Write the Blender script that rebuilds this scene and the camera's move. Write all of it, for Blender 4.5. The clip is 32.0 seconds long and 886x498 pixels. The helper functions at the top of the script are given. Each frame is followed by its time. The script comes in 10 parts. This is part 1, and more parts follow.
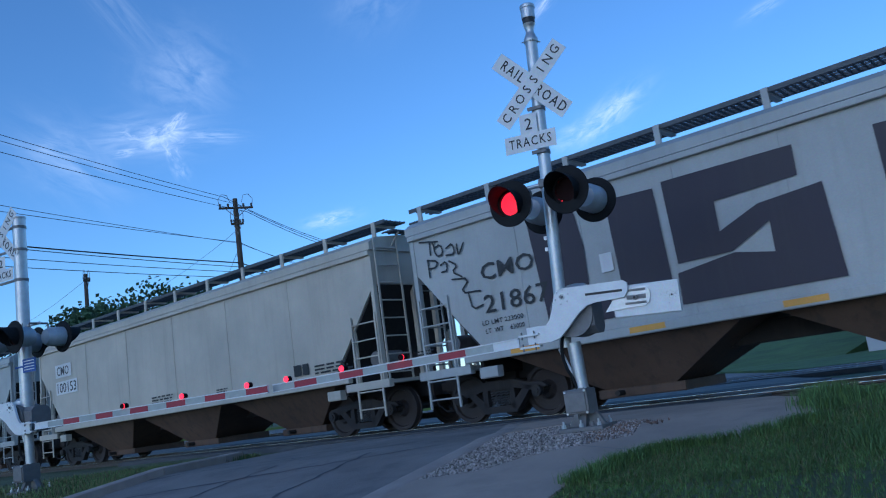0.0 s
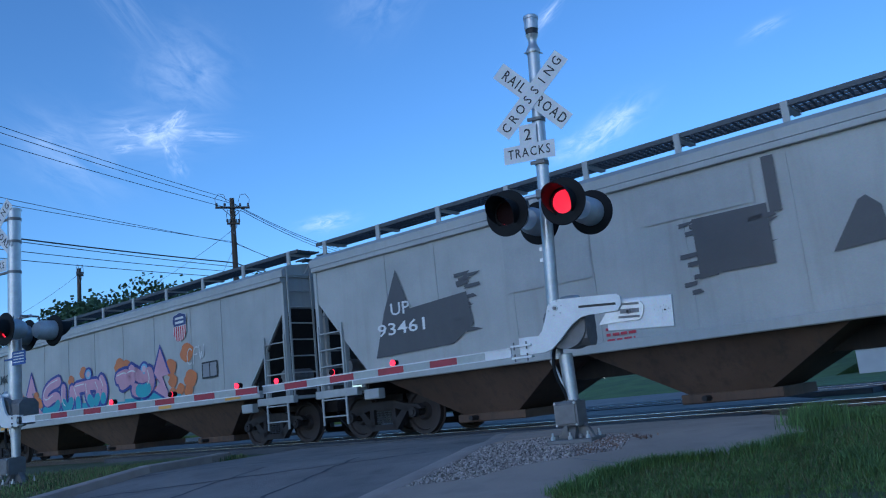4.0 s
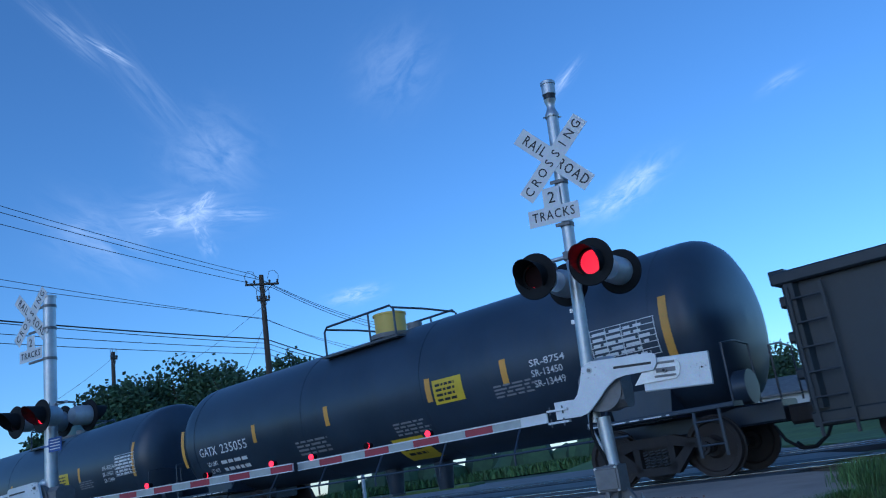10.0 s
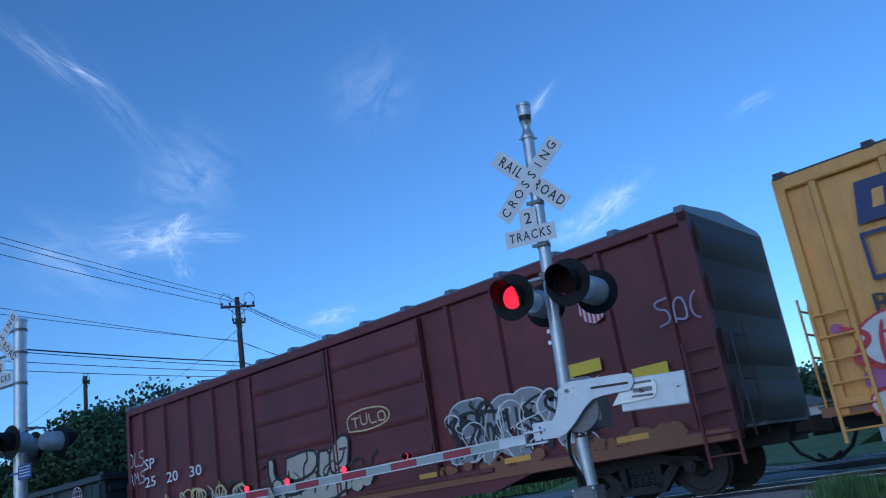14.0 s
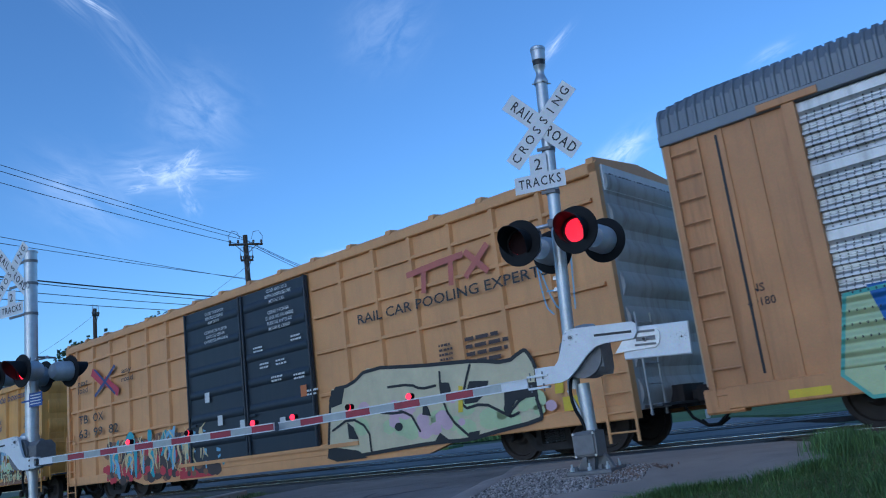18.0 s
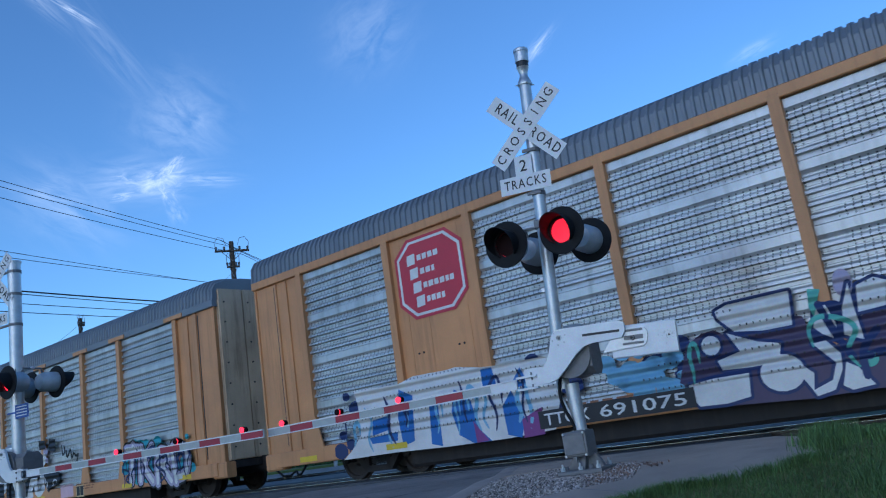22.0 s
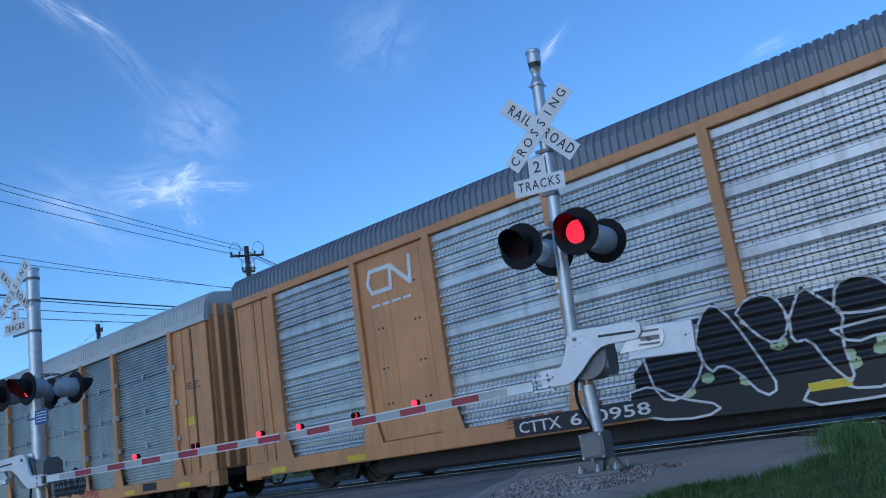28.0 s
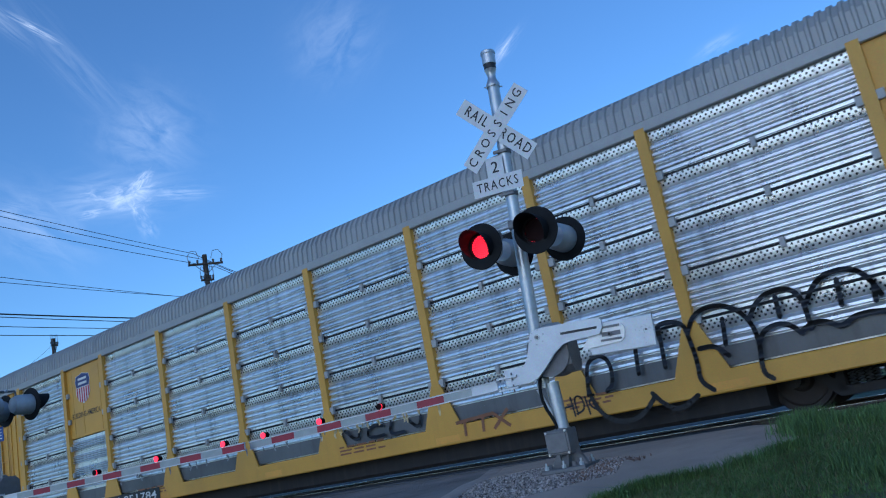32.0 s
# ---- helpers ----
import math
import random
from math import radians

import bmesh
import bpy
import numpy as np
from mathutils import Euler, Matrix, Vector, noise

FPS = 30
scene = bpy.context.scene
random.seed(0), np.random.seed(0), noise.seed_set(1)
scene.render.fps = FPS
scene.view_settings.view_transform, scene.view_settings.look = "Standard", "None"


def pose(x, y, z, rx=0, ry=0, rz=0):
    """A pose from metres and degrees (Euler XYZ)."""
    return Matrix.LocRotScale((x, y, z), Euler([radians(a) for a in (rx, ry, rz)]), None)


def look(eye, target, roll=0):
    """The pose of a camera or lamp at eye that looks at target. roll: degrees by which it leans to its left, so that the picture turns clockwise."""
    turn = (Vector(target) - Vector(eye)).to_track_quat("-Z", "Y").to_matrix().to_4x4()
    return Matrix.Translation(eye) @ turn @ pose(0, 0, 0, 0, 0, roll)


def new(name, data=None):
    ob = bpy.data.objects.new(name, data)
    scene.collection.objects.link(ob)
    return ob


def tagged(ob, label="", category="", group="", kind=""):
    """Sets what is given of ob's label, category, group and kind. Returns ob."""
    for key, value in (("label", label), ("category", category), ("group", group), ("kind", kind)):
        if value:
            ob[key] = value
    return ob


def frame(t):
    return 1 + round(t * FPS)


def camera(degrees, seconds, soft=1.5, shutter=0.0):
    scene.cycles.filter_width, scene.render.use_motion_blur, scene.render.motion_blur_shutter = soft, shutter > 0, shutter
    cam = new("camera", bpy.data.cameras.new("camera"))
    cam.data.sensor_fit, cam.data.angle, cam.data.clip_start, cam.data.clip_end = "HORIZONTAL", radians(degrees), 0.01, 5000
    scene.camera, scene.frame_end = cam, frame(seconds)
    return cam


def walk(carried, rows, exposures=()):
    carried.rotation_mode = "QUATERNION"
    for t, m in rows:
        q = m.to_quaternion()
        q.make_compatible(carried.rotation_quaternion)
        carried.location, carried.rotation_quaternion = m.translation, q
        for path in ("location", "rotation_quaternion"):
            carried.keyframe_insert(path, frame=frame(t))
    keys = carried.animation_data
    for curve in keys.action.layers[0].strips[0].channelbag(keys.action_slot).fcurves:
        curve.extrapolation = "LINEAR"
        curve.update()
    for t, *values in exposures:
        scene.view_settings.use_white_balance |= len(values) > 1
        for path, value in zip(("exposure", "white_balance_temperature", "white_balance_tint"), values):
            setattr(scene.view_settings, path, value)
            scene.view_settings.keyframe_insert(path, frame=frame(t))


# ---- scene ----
# Plan: world z = 0 is the top of the rails; the camera stands at x = y = 0.
# Track frame: s along the train's way, q across the track away from the camera.
# Road frame: w across the road, e along it.
EYE = (0.0, 0.0, 0.59)
SPEED = 9.9
TRACK_Q = 13.0
TRACK_2_Q = 20.4
U = Vector((-0.7997, 0.6004, 0))
N = Vector((0.6004, 0.7997, 0))
TURN = math.degrees(math.atan2(U.y, U.x))
WAY_W = Vector((0.906, -0.423, 0))
WAY_E = Vector((0.423, 0.906, 0))

# seconds, yaw, pitch, roll
ROWS = [
    (0.0, 3.03, 10.09, -7.89),    (0.5, 2.96, 10.39, -7.31),    (1.0, 3.26, 10.65, -6.47),    (1.5, 3.36, 10.86, -6.66),
    (2.0, 2.92, 10.63, -7.42),    (2.5, 2.55, 10.61, -7.84),    (4.5, 2.69, 10.46, -4.92),    (5.0, 2.73, 10.23, -4.31),
    (5.5, 2.69, 10.90, -5.39),    (6.0, 2.08, 11.38, -7.55),    (6.5, 0.99, 11.41, -10.30),    (7.0, 0.79, 11.43, -11.96),
    (7.5, 1.66, 11.65, -11.75),    (8.0, 2.82, 12.30, -10.55),    (8.5, 3.77, 13.14, -9.72),    (9.0, 4.17, 14.04, -9.28),
    (9.5, 4.15, 14.85, -8.67),    (10.0, 4.04, 15.47, -8.39),    (10.5, 3.84, 15.49, -8.39),    (11.0, 3.79, 15.51, -8.24),
    (11.5, 3.65, 15.45, -8.37),    (12.0, 3.42, 15.44, -8.70),    (12.5, 3.25, 15.39, -9.01),    (13.0, 3.22, 15.60, -8.81),
    (13.5, 3.01, 15.95, -8.91),    (14.0, 2.15, 16.69, -9.15),    (14.5, 1.36, 16.47, -6.63),    (16.5, 2.61, 11.40, -7.64),
    (17.0, 2.47, 11.84, -8.14),    (17.5, 2.71, 12.38, -7.71),    (18.0, 3.30, 12.87, -7.17),    (18.5, 3.40, 13.03, -7.33),
    (19.0, 3.24, 13.03, -7.56),    (19.5, 3.04, 12.96, -7.68),    (20.0, 2.91, 12.95, -7.79),    (20.5, 2.73, 12.94, -8.04),
    (21.0, 2.53, 12.99, -8.28),    (21.5, 2.46, 12.99, -8.36),    (22.0, 2.34, 12.93, -8.43),    (22.5, 2.22, 12.84, -8.33),
    (23.0, 2.09, 13.01, -8.13),    (23.5, 2.05, 13.10, -8.15),    (24.0, 2.05, 13.10, -8.28),    (24.5, 1.91, 13.00, -8.43),
    (25.0, 1.72, 12.68, -8.82),    (25.5, 1.63, 12.27, -9.71),    (26.0, 1.47, 12.54, -9.89),    (26.5, 1.27, 13.31, -9.41),
    (28.5, 3.65, 13.24, -8.82),    (29.0, 2.70, 13.53, -8.88),    (29.5, 1.87, 13.71, -9.37),    (30.0, 1.22, 13.55, -9.95),
    (30.5, 0.69, 13.18, -10.54),    (31.0, 0.56, 12.95, -10.64),    (31.5, 0.62, 12.93, -10.71),    (32.0, 0.53, 12.91, -11.15),

]

cam = camera(57.0, 32.0, soft=1.1, shutter=0.06)
walk(cam, [(t, pose(*EYE, 90 + p, 0, y) @ pose(0, 0, 0, 0, 0, r)) for t, y, p, r in ROWS],
     exposures=[(0, 0.38, 5450, 10), (6, 0.35, 5350, 10), (10, 0.23, 5200, 10), (12, 0.16, 5150, 10), (14.5, 0.3, 5300, 10), (16.5, 0.52, 5480, 10), (18, 0.43, 5560, 10), (19, 0.45, 5640, 10), (26, 0.5, 5650, 10), (32, 0.38, 5600, 10)])

# ---- world and light ----
SUN_AZ, SUN_EL = 150.0, 14.0      # degrees left of +y, and up
world = bpy.data.worlds.new("world")
scene.world = world
world.use_nodes = True
wt = world.node_tree
wt.nodes.clear()


def wnode(kind, **values):
    nd = wt.nodes.new(kind)
    for key, value in values.items():
        nd.inputs[key].default_value = value
    return nd


def wmath(op, a, b=None, c=None):
    nd = wt.nodes.new("ShaderNodeMath")
    nd.operation = op
    for i, v in enumerate((a, b, c)):
        if v is None:
            continue
        if isinstance(v, (int, float)):
            nd.inputs[i].default_value = v
        else:
            wt.links.new(v, nd.inputs[i])
    return nd.outputs[0]


sky = wt.nodes.new("ShaderNodeTexSky")
sky.sky_type = "NISHITA"
sky.sun_disc = False
sky.sun_elevation = radians(SUN_EL)
sky.sun_rotation = radians(-SUN_AZ)
sky.air_density, sky.dust_density, sky.ozone_density = 1.0, 0.15, 5.0
way = wt.nodes.new("ShaderNodeTexCoord").outputs["Generated"]


def direction(az, el):
    a, e = radians(az), radians(el)
    return Vector((-math.sin(a) * math.cos(e), math.cos(a) * math.cos(e), math.sin(e)))


def cloud(az, el, wide, tall, lean, seed, thick, fine=5.0, streak=0.55):
    """A wisp of cirrus: an oval patch of sky broken up by streaky noise."""
    d = direction(az, el)
    across = Vector((math.cos(radians(az)), math.sin(radians(az)), 0))
    up = across.cross(d)
    c, s = math.cos(radians(lean)), math.sin(radians(lean))
    axis_a, axis_b = c * across + s * up, -s * across + c * up
    out = []
    for axis in (axis_a, axis_b, d):
        dot = wt.nodes.new("ShaderNodeVectorMath")
        dot.operation = "DOT_PRODUCT"
        wt.links.new(way, dot.inputs[0])
        dot.inputs[1].default_value = axis
        out.append(dot.outputs["Value"])
    a, b = wmath("DIVIDE", out[0], radians(wide)), wmath("DIVIDE", out[1], radians(tall))
    r = wmath("ADD", wmath("MULTIPLY", a, a), wmath("MULTIPLY", b, b))
    oval = wmath("POWER", 2.718, wmath("MULTIPLY", r, -1.0))
    joined = wt.nodes.new("ShaderNodeCombineXYZ")
    wt.links.new(wmath("MULTIPLY", a, streak), joined.inputs[0])
    wt.links.new(b, joined.inputs[1])
    joined.inputs[2].default_value = seed
    nz = wnode("ShaderNodeTexNoise", Scale=fine * 0.35, Detail=7.0, Roughness=0.6, Distortion=0.5)
    wt.links.new(joined.outputs[0], nz.inputs["Vector"])
    puff = wmath("MULTIPLY", wmath("MAXIMUM", wmath("SUBTRACT", nz.outputs["Fac"], 0.36), 0.0), 3.2)
    front = wmath("GREATER_THAN", out[2], 0.0)
    return wmath("MULTIPLY", wmath("MULTIPLY", wmath("MULTIPLY", oval, puff), thick), front)


CLOUDS = [
    (22.6, 19.5, 3.6, 1.3, 4, 1.0, 0.34, 5.0), (21.5, 19.5, 1.9, 0.75, 12, 1.7, 0.85, 3.2, 1.1), (20.9, 20.2, 1.1, 0.4, 42, 2.6, 0.8, 3.5, 1.0), (21.3, 18.7, 0.9, 0.45, -62, 3.9, 0.62, 3.5, 1.0), (23.4, 19.6, 1.4, 0.55, -8, 4.1, 0.5, 3.5, 1.0),
    (18.6, 19.4, 1.8, 0.4, -4, 5.7, 0.4, 4.0), (24.1, 18.5, 0.9, 0.3, 8, 6.6, 0.55, 4.0), (20.7, 17.3, 0.6, 0.5, -60, 7.3, 0.3, 4.0), (28.5, 18.7, 2.4, 0.7, -14, 8.8, 0.25, 5.0),
    (-10.0, 17.3, 2.3, 0.8, 28, 2.3, 0.75, 3.6, 1.0), (-7.9, 16.5, 1.8, 0.7, 14, 2.9, 0.45, 4.0, 1.0), (10.7, 13.1, 1.5, 0.45, 8, 3.1, 0.6, 4.0, 1.0),
    (24.0, 27.4, 5.0, 1.0, -52, 4.4, 0.12, 5.0), (29.5, 31.0, 2.6, 0.5, -40, 5.2, 0.22, 5.0), (26.6, 30.0, 1.5, 0.25, -30, 5.9, 0.6, 4.0),
    (5.6, 28.3, 2.6, 2.2, 40, 6.4, 0.16, 5.0), (-6.8, 25.4, 1.3, 0.35, 40, 7.7, 0.5, 4.0), (-21.4, 21.6, 1.1, 0.35, 16, 8.2, 0.3, 4.0),
    (27.5, 18.0, 3.0, 2.0, -30, 9.1, 0.22, 5.0), (20.0, 23.5, 2.5, 2.5, -30, 10.0, 0.25, 5.0),
]
mask = None
for row in CLOUDS:
    one = cloud(*row)
    mask = one if mask is None else wmath("MAXIMUM", mask, one)
mask = wmath("MINIMUM", mask, 0.9)
back = wnode("ShaderNodeBackground", Strength=0.15)
wt.links.new(sky.outputs["Color"], back.inputs["Color"])
white = wnode("ShaderNodeBackground", Color=(0.80, 0.88, 1.0, 1), Strength=0.95)
both = wt.nodes.new("ShaderNodeMixShader")
wt.links.new(mask, both.inputs[0])
wt.links.new(back.outputs[0], both.inputs[1])
wt.links.new(white.outputs[0], both.inputs[2])
wout = wt.nodes.new("ShaderNodeOutputWorld")
wt.links.new(both.outputs[0], wout.inputs["Surface"])

lamp = bpy.data.lights.new("sun", "SUN")
lamp.energy, lamp.angle, lamp.color = 0.5, radians(60), (1.0, 0.93, 0.85)
sun = new("sun", lamp)
sun.matrix_world = look(direction(SUN_AZ, SUN_EL) * 100, (0, 0, 0))


# ---- materials ----
def material(name, base, rough=0.6, metal=0.0, spread=0.25, scale=3.0, grain=60.0, bump=0.15, streaks=0.0, dirt=(0.09, 0.07, 0.05),
             dirt_amount=0.0, per_object=0.0, island=False, spec=0.5, stretch=(1, 1, 1)):
    """A surface with broad stains, fine grain, optional runs of dirt down its face and relief."""
    m = bpy.data.materials.new(name)
    m.use_nodes = True
    t = m.node_tree
    bsdf = t.nodes["Principled BSDF"]

    def n(kind, **values):
        nd = t.nodes.new(kind)
        for key, value in values.items():
            nd.inputs[key].default_value = value
        return nd

    coord = t.nodes.new("ShaderNodeTexCoord").outputs["Object"]
    mp = n("ShaderNodeMapping", Scale=stretch)
    t.links.new(coord, mp.inputs["Vector"])
    coord = mp.outputs[0]
    broad = n("ShaderNodeTexNoise", Scale=scale, Detail=5.0, Roughness=0.6)
    fine = n("ShaderNodeTexNoise", Scale=grain, Detail=3.0, Roughness=0.7)
    t.links.new(coord, broad.inputs["Vector"])
    t.links.new(coord, fine.inputs["Vector"])
    low = [c * (1 - spread) for c in base]
    high = [min(1.0, c * (1 + spread * 0.8)) for c in base]
    ramp = t.nodes.new("ShaderNodeValToRGB")
    ramp.color_ramp.elements[0].position, ramp.color_ramp.elements[1].position = 0.3, 0.72
    ramp.color_ramp.elements[0].color, ramp.color_ramp.elements[1].color = (*low, 1), (*high, 1)
    t.links.new(broad.outputs["Fac"], ramp.inputs[0])
    mixed = n("ShaderNodeMix")
    mixed.data_type, mixed.blend_type = "RGBA", "MULTIPLY"
    mixed.inputs[0].default_value = 0.35
    t.links.new(ramp.outputs[0], mixed.inputs[6])
    t.links.new(fine.outputs["Color"], mixed.inputs[7])
    bright = n("ShaderNodeBrightContrast", Bright=0.0)
    t.links.new(mixed.outputs[2], bright.inputs[0])
    color = bright.outputs[0]
    gain = n("ShaderNodeMix")
    gain.data_type, gain.blend_type = "RGBA", "MULTIPLY"
    gain.inputs[0].default_value = 1.0
    gain.inputs[7].default_value = (1.19, 1.19, 1.19, 1)
    t.links.new(color, gain.inputs[6])
    color = gain.outputs[2]
    if dirt_amount:
        run = n("ShaderNodeMapping", Scale=(2.2, 2.2, 0.18) if streaks else (0.8, 0.8, 0.8))
        t.links.new(coord, run.inputs["Vector"])
        spots = n("ShaderNodeTexNoise", Scale=2.6, Detail=7.0, Roughness=0.65)
        t.links.new(run.outputs[0], spots.inputs["Vector"])
        cut = n("ShaderNodeMapRange")
        cut.inputs["From Min"].default_value, cut.inputs["From Max"].default_value = 0.5, 0.72
        cut.inputs["To Max"].default_value = dirt_amount
        t.links.new(spots.outputs["Fac"], cut.inputs["Value"])
        soil = n("ShaderNodeMix")
        soil.data_type = "RGBA"
        soil.inputs[7].default_value = (*dirt, 1)
        t.links.new(cut.outputs[0], soil.inputs[0])
        t.links.new(color, soil.inputs[6])
        color = soil.outputs[2]
    if per_object or island:
        rnd = t.nodes.new("ShaderNodeNewGeometry").outputs["Random Per Island"] if island else t.nodes.new("ShaderNodeObjectInfo").outputs["Random"]
        hv = n("ShaderNodeHueSaturation")
        mr = n("ShaderNodeMapRange")
        amount = per_object or 0.35
        mr.inputs["To Min"].default_value, mr.inputs["To Max"].default_value = 1 - amount, 1 + amount
        t.links.new(rnd, mr.inputs["Value"])
        t.links.new(mr.outputs[0], hv.inputs["Value"])
        t.links.new(color, hv.inputs["Color"])
        color = hv.outputs[0]
    t.links.new(color, bsdf.inputs["Base Color"])
    rr = n("ShaderNodeMapRange")
    rr.inputs["To Min"].default_value, rr.inputs["To Max"].default_value = max(0.05, rough - 0.12), min(1.0, rough + 0.12)
    t.links.new(broad.outputs["Fac"], rr.inputs["Value"])
    t.links.new(rr.outputs[0], bsdf.inputs["Roughness"])
    bsdf.inputs["Metallic"].default_value = metal
    bsdf.inputs["Specular IOR Level"].default_value = spec
    if bump:
        bm_ = n("ShaderNodeBump", Strength=bump, Distance=0.02)
        t.links.new(fine.outputs["Fac"], bm_.inputs["Height"])
        t.links.new(bm_.outputs[0], bsdf.inputs["Normal"])
    return m


def glow(name, color, strength, dots=False):
    m = bpy.data.materials.new(name)
    m.use_nodes = True
    t = m.node_tree
    b = t.nodes["Principled BSDF"]
    b.inputs["Base Color"].default_value = (0.25, 0.01, 0.015, 1)
    b.inputs["Emission Color"].default_value = (*color, 1)
    b.inputs["Emission Strength"].default_value = strength
    return m


ASPHALT = material("asphalt", (0.235, 0.212, 0.195), 0.85, spread=0.25, scale=0.7, grain=120, bump=0.5, dirt_amount=0.35, dirt=(0.05, 0.05, 0.055))
PANEL = material("crossing_panel", (0.075, 0.078, 0.085), 0.8, spread=0.3, scale=1.5, grain=90, bump=0.4)
CONCRETE = material("concrete", (0.39, 0.31, 0.25), 0.85, spread=0.18, scale=0.9, grain=90, bump=0.35, dirt_amount=0.3, dirt=(0.15, 0.14, 0.12))
KERB = material("kerb_concrete", (0.36, 0.30, 0.26), 0.85, spread=0.2, scale=2, grain=80, bump=0.35)
SOIL = material("soil", (0.075, 0.10, 0.045), 0.95, spread=0.4, scale=0.4, grain=25, bump=0.6, dirt_amount=0.5, dirt=(0.10, 0.08, 0.05))
LAWN = material("far_lawn", (0.11, 0.17, 0.045), 0.95, spread=0.35, scale=0.6, grain=40, bump=0.6)
BALLAST = material("ballast", (0.13, 0.12, 0.11), 0.95, spread=0.4, scale=6, grain=40, bump=1.0)
STONE = material("stone", (0.30, 0.265, 0.245), 0.85, spread=0.2, scale=6, grain=60, bump=0.3, island=True, per_object=0.75)
STONE_RED = material("red_stone", (0.20, 0.13, 0.10), 0.85, spread=0.3, scale=6, grain=60, bump=0.3, island=True, per_object=0.5)
GRASS = material("grass_blade", (0.10, 0.18, 0.052), 0.75, spread=0.3, scale=3, grain=30, bump=0, island=True, per_object=0.5)
GRASS_DRY = material("dry_grass_blade", (0.15, 0.15, 0.07), 0.8, spread=0.3, scale=3, grain=30, bump=0, island=True, per_object=0.4)
RAIL = material("rail_steel", (0.10, 0.08, 0.07), 0.6, 0.6, spread=0.3, scale=8, grain=60, bump=0.2)
RAIL_TOP = material("polished_rail_head", (0.75, 0.76, 0.78), 0.22, 1.0, spread=0.1, scale=5, grain=80, bump=0.05)
GALV = material("galvanised_steel", (0.52, 0.54, 0.56), 0.42, 0.75, spread=0.18, scale=7, grain=50, bump=0.08, dirt_amount=0.25, dirt=(0.25, 0.23, 0.2))
ALU = material("white_painted_aluminium", (0.68, 0.70, 0.72), 0.45, 0.1, spread=0.08, scale=5, grain=60, bump=0.05, dirt_amount=0.25, dirt=(0.42, 0.42, 0.40))
CAST = material("grey_cast_iron", (0.20, 0.20, 0.205), 0.6, 0.4, spread=0.2, scale=8, grain=60, bump=0.25, dirt_amount=0.3)
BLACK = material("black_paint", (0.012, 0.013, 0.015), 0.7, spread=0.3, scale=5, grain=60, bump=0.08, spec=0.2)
SIGN_WHITE = material("white_sign_face", (0.70, 0.71, 0.72), 0.5, spread=0.08, scale=5, grain=40, bump=0.03, dirt_amount=0.15, dirt=(0.45, 0.44, 0.42))
INK = material("black_lettering", (0.02, 0.02, 0.022), 0.5, spread=0.2, scale=9, grain=60, bump=0)
ARM_RED = material("red_reflective_tape", (0.30, 0.014, 0.035), 0.4, spread=0.15, scale=8, grain=60, bump=0.05)
ARM_WHITE = material("white_reflective_tape", (0.36, 0.39, 0.38), 0.4, spread=0.12, scale=8, grain=60, bump=0.05)
BLUE_SIGN = material("blue_sign", (0.02, 0.07, 0.30), 0.45, spread=0.1, scale=8, grain=60, bump=0)
LENS_GREY = material("grey_lamp_housing", (0.42, 0.45, 0.48), 0.45, 0.3, spread=0.15, scale=6, grain=50, bump=0.05)
DEAD_LENS = material("unlit_red_lens", (0.014, 0.004, 0.005), 0.6, spread=0.2, scale=20, grain=60, bump=0.1, spec=0.1)
LED = glow("lit_red_led", (1.0, 0.012, 0.03), 3.2)
LED_RED = glow("lit_gate_lamp", (1.0, 0.015, 0.04), 2.2)
WOOD = material("weathered_pole_wood", (0.085, 0.065, 0.05), 0.9, spread=0.35, scale=3, grain=30, bump=0.5, stretch=(6, 6, 0.6))
WIRE = material("cable", (0.015, 0.015, 0.017), 0.6, spread=0.1, scale=5, grain=30, bump=0)
BARK = material("bark", (0.09, 0.07, 0.05), 0.95, spread=0.35, scale=6, grain=30, bump=0.8)
LEAF = material("leaf", (0.058, 0.105, 0.045), 0.7, spread=0.3, scale=1.2, grain=20, bump=0, island=True, per_object=0.5)
HOUSE_WHITE = material("white_house_wall", (0.55, 0.55, 0.54), 0.8, spread=0.08, scale=1.5, grain=40, bump=0.1, dirt_amount=0.2, dirt=(0.4, 0.38, 0.34))
HOUSE_TAN = material("tan_house_wall", (0.48, 0.38, 0.28), 0.8, spread=0.1, scale=1.5, grain=40, bump=0.1)
SHINGLE = material("roof_shingle", (0.17, 0.16, 0.15), 0.9, spread=0.25, scale=3, grain=30, bump=0.4)
PANE = material("window_glass", (0.03, 0.04, 0.05), 0.08, spread=0.1, scale=2, grain=10, bump=0)


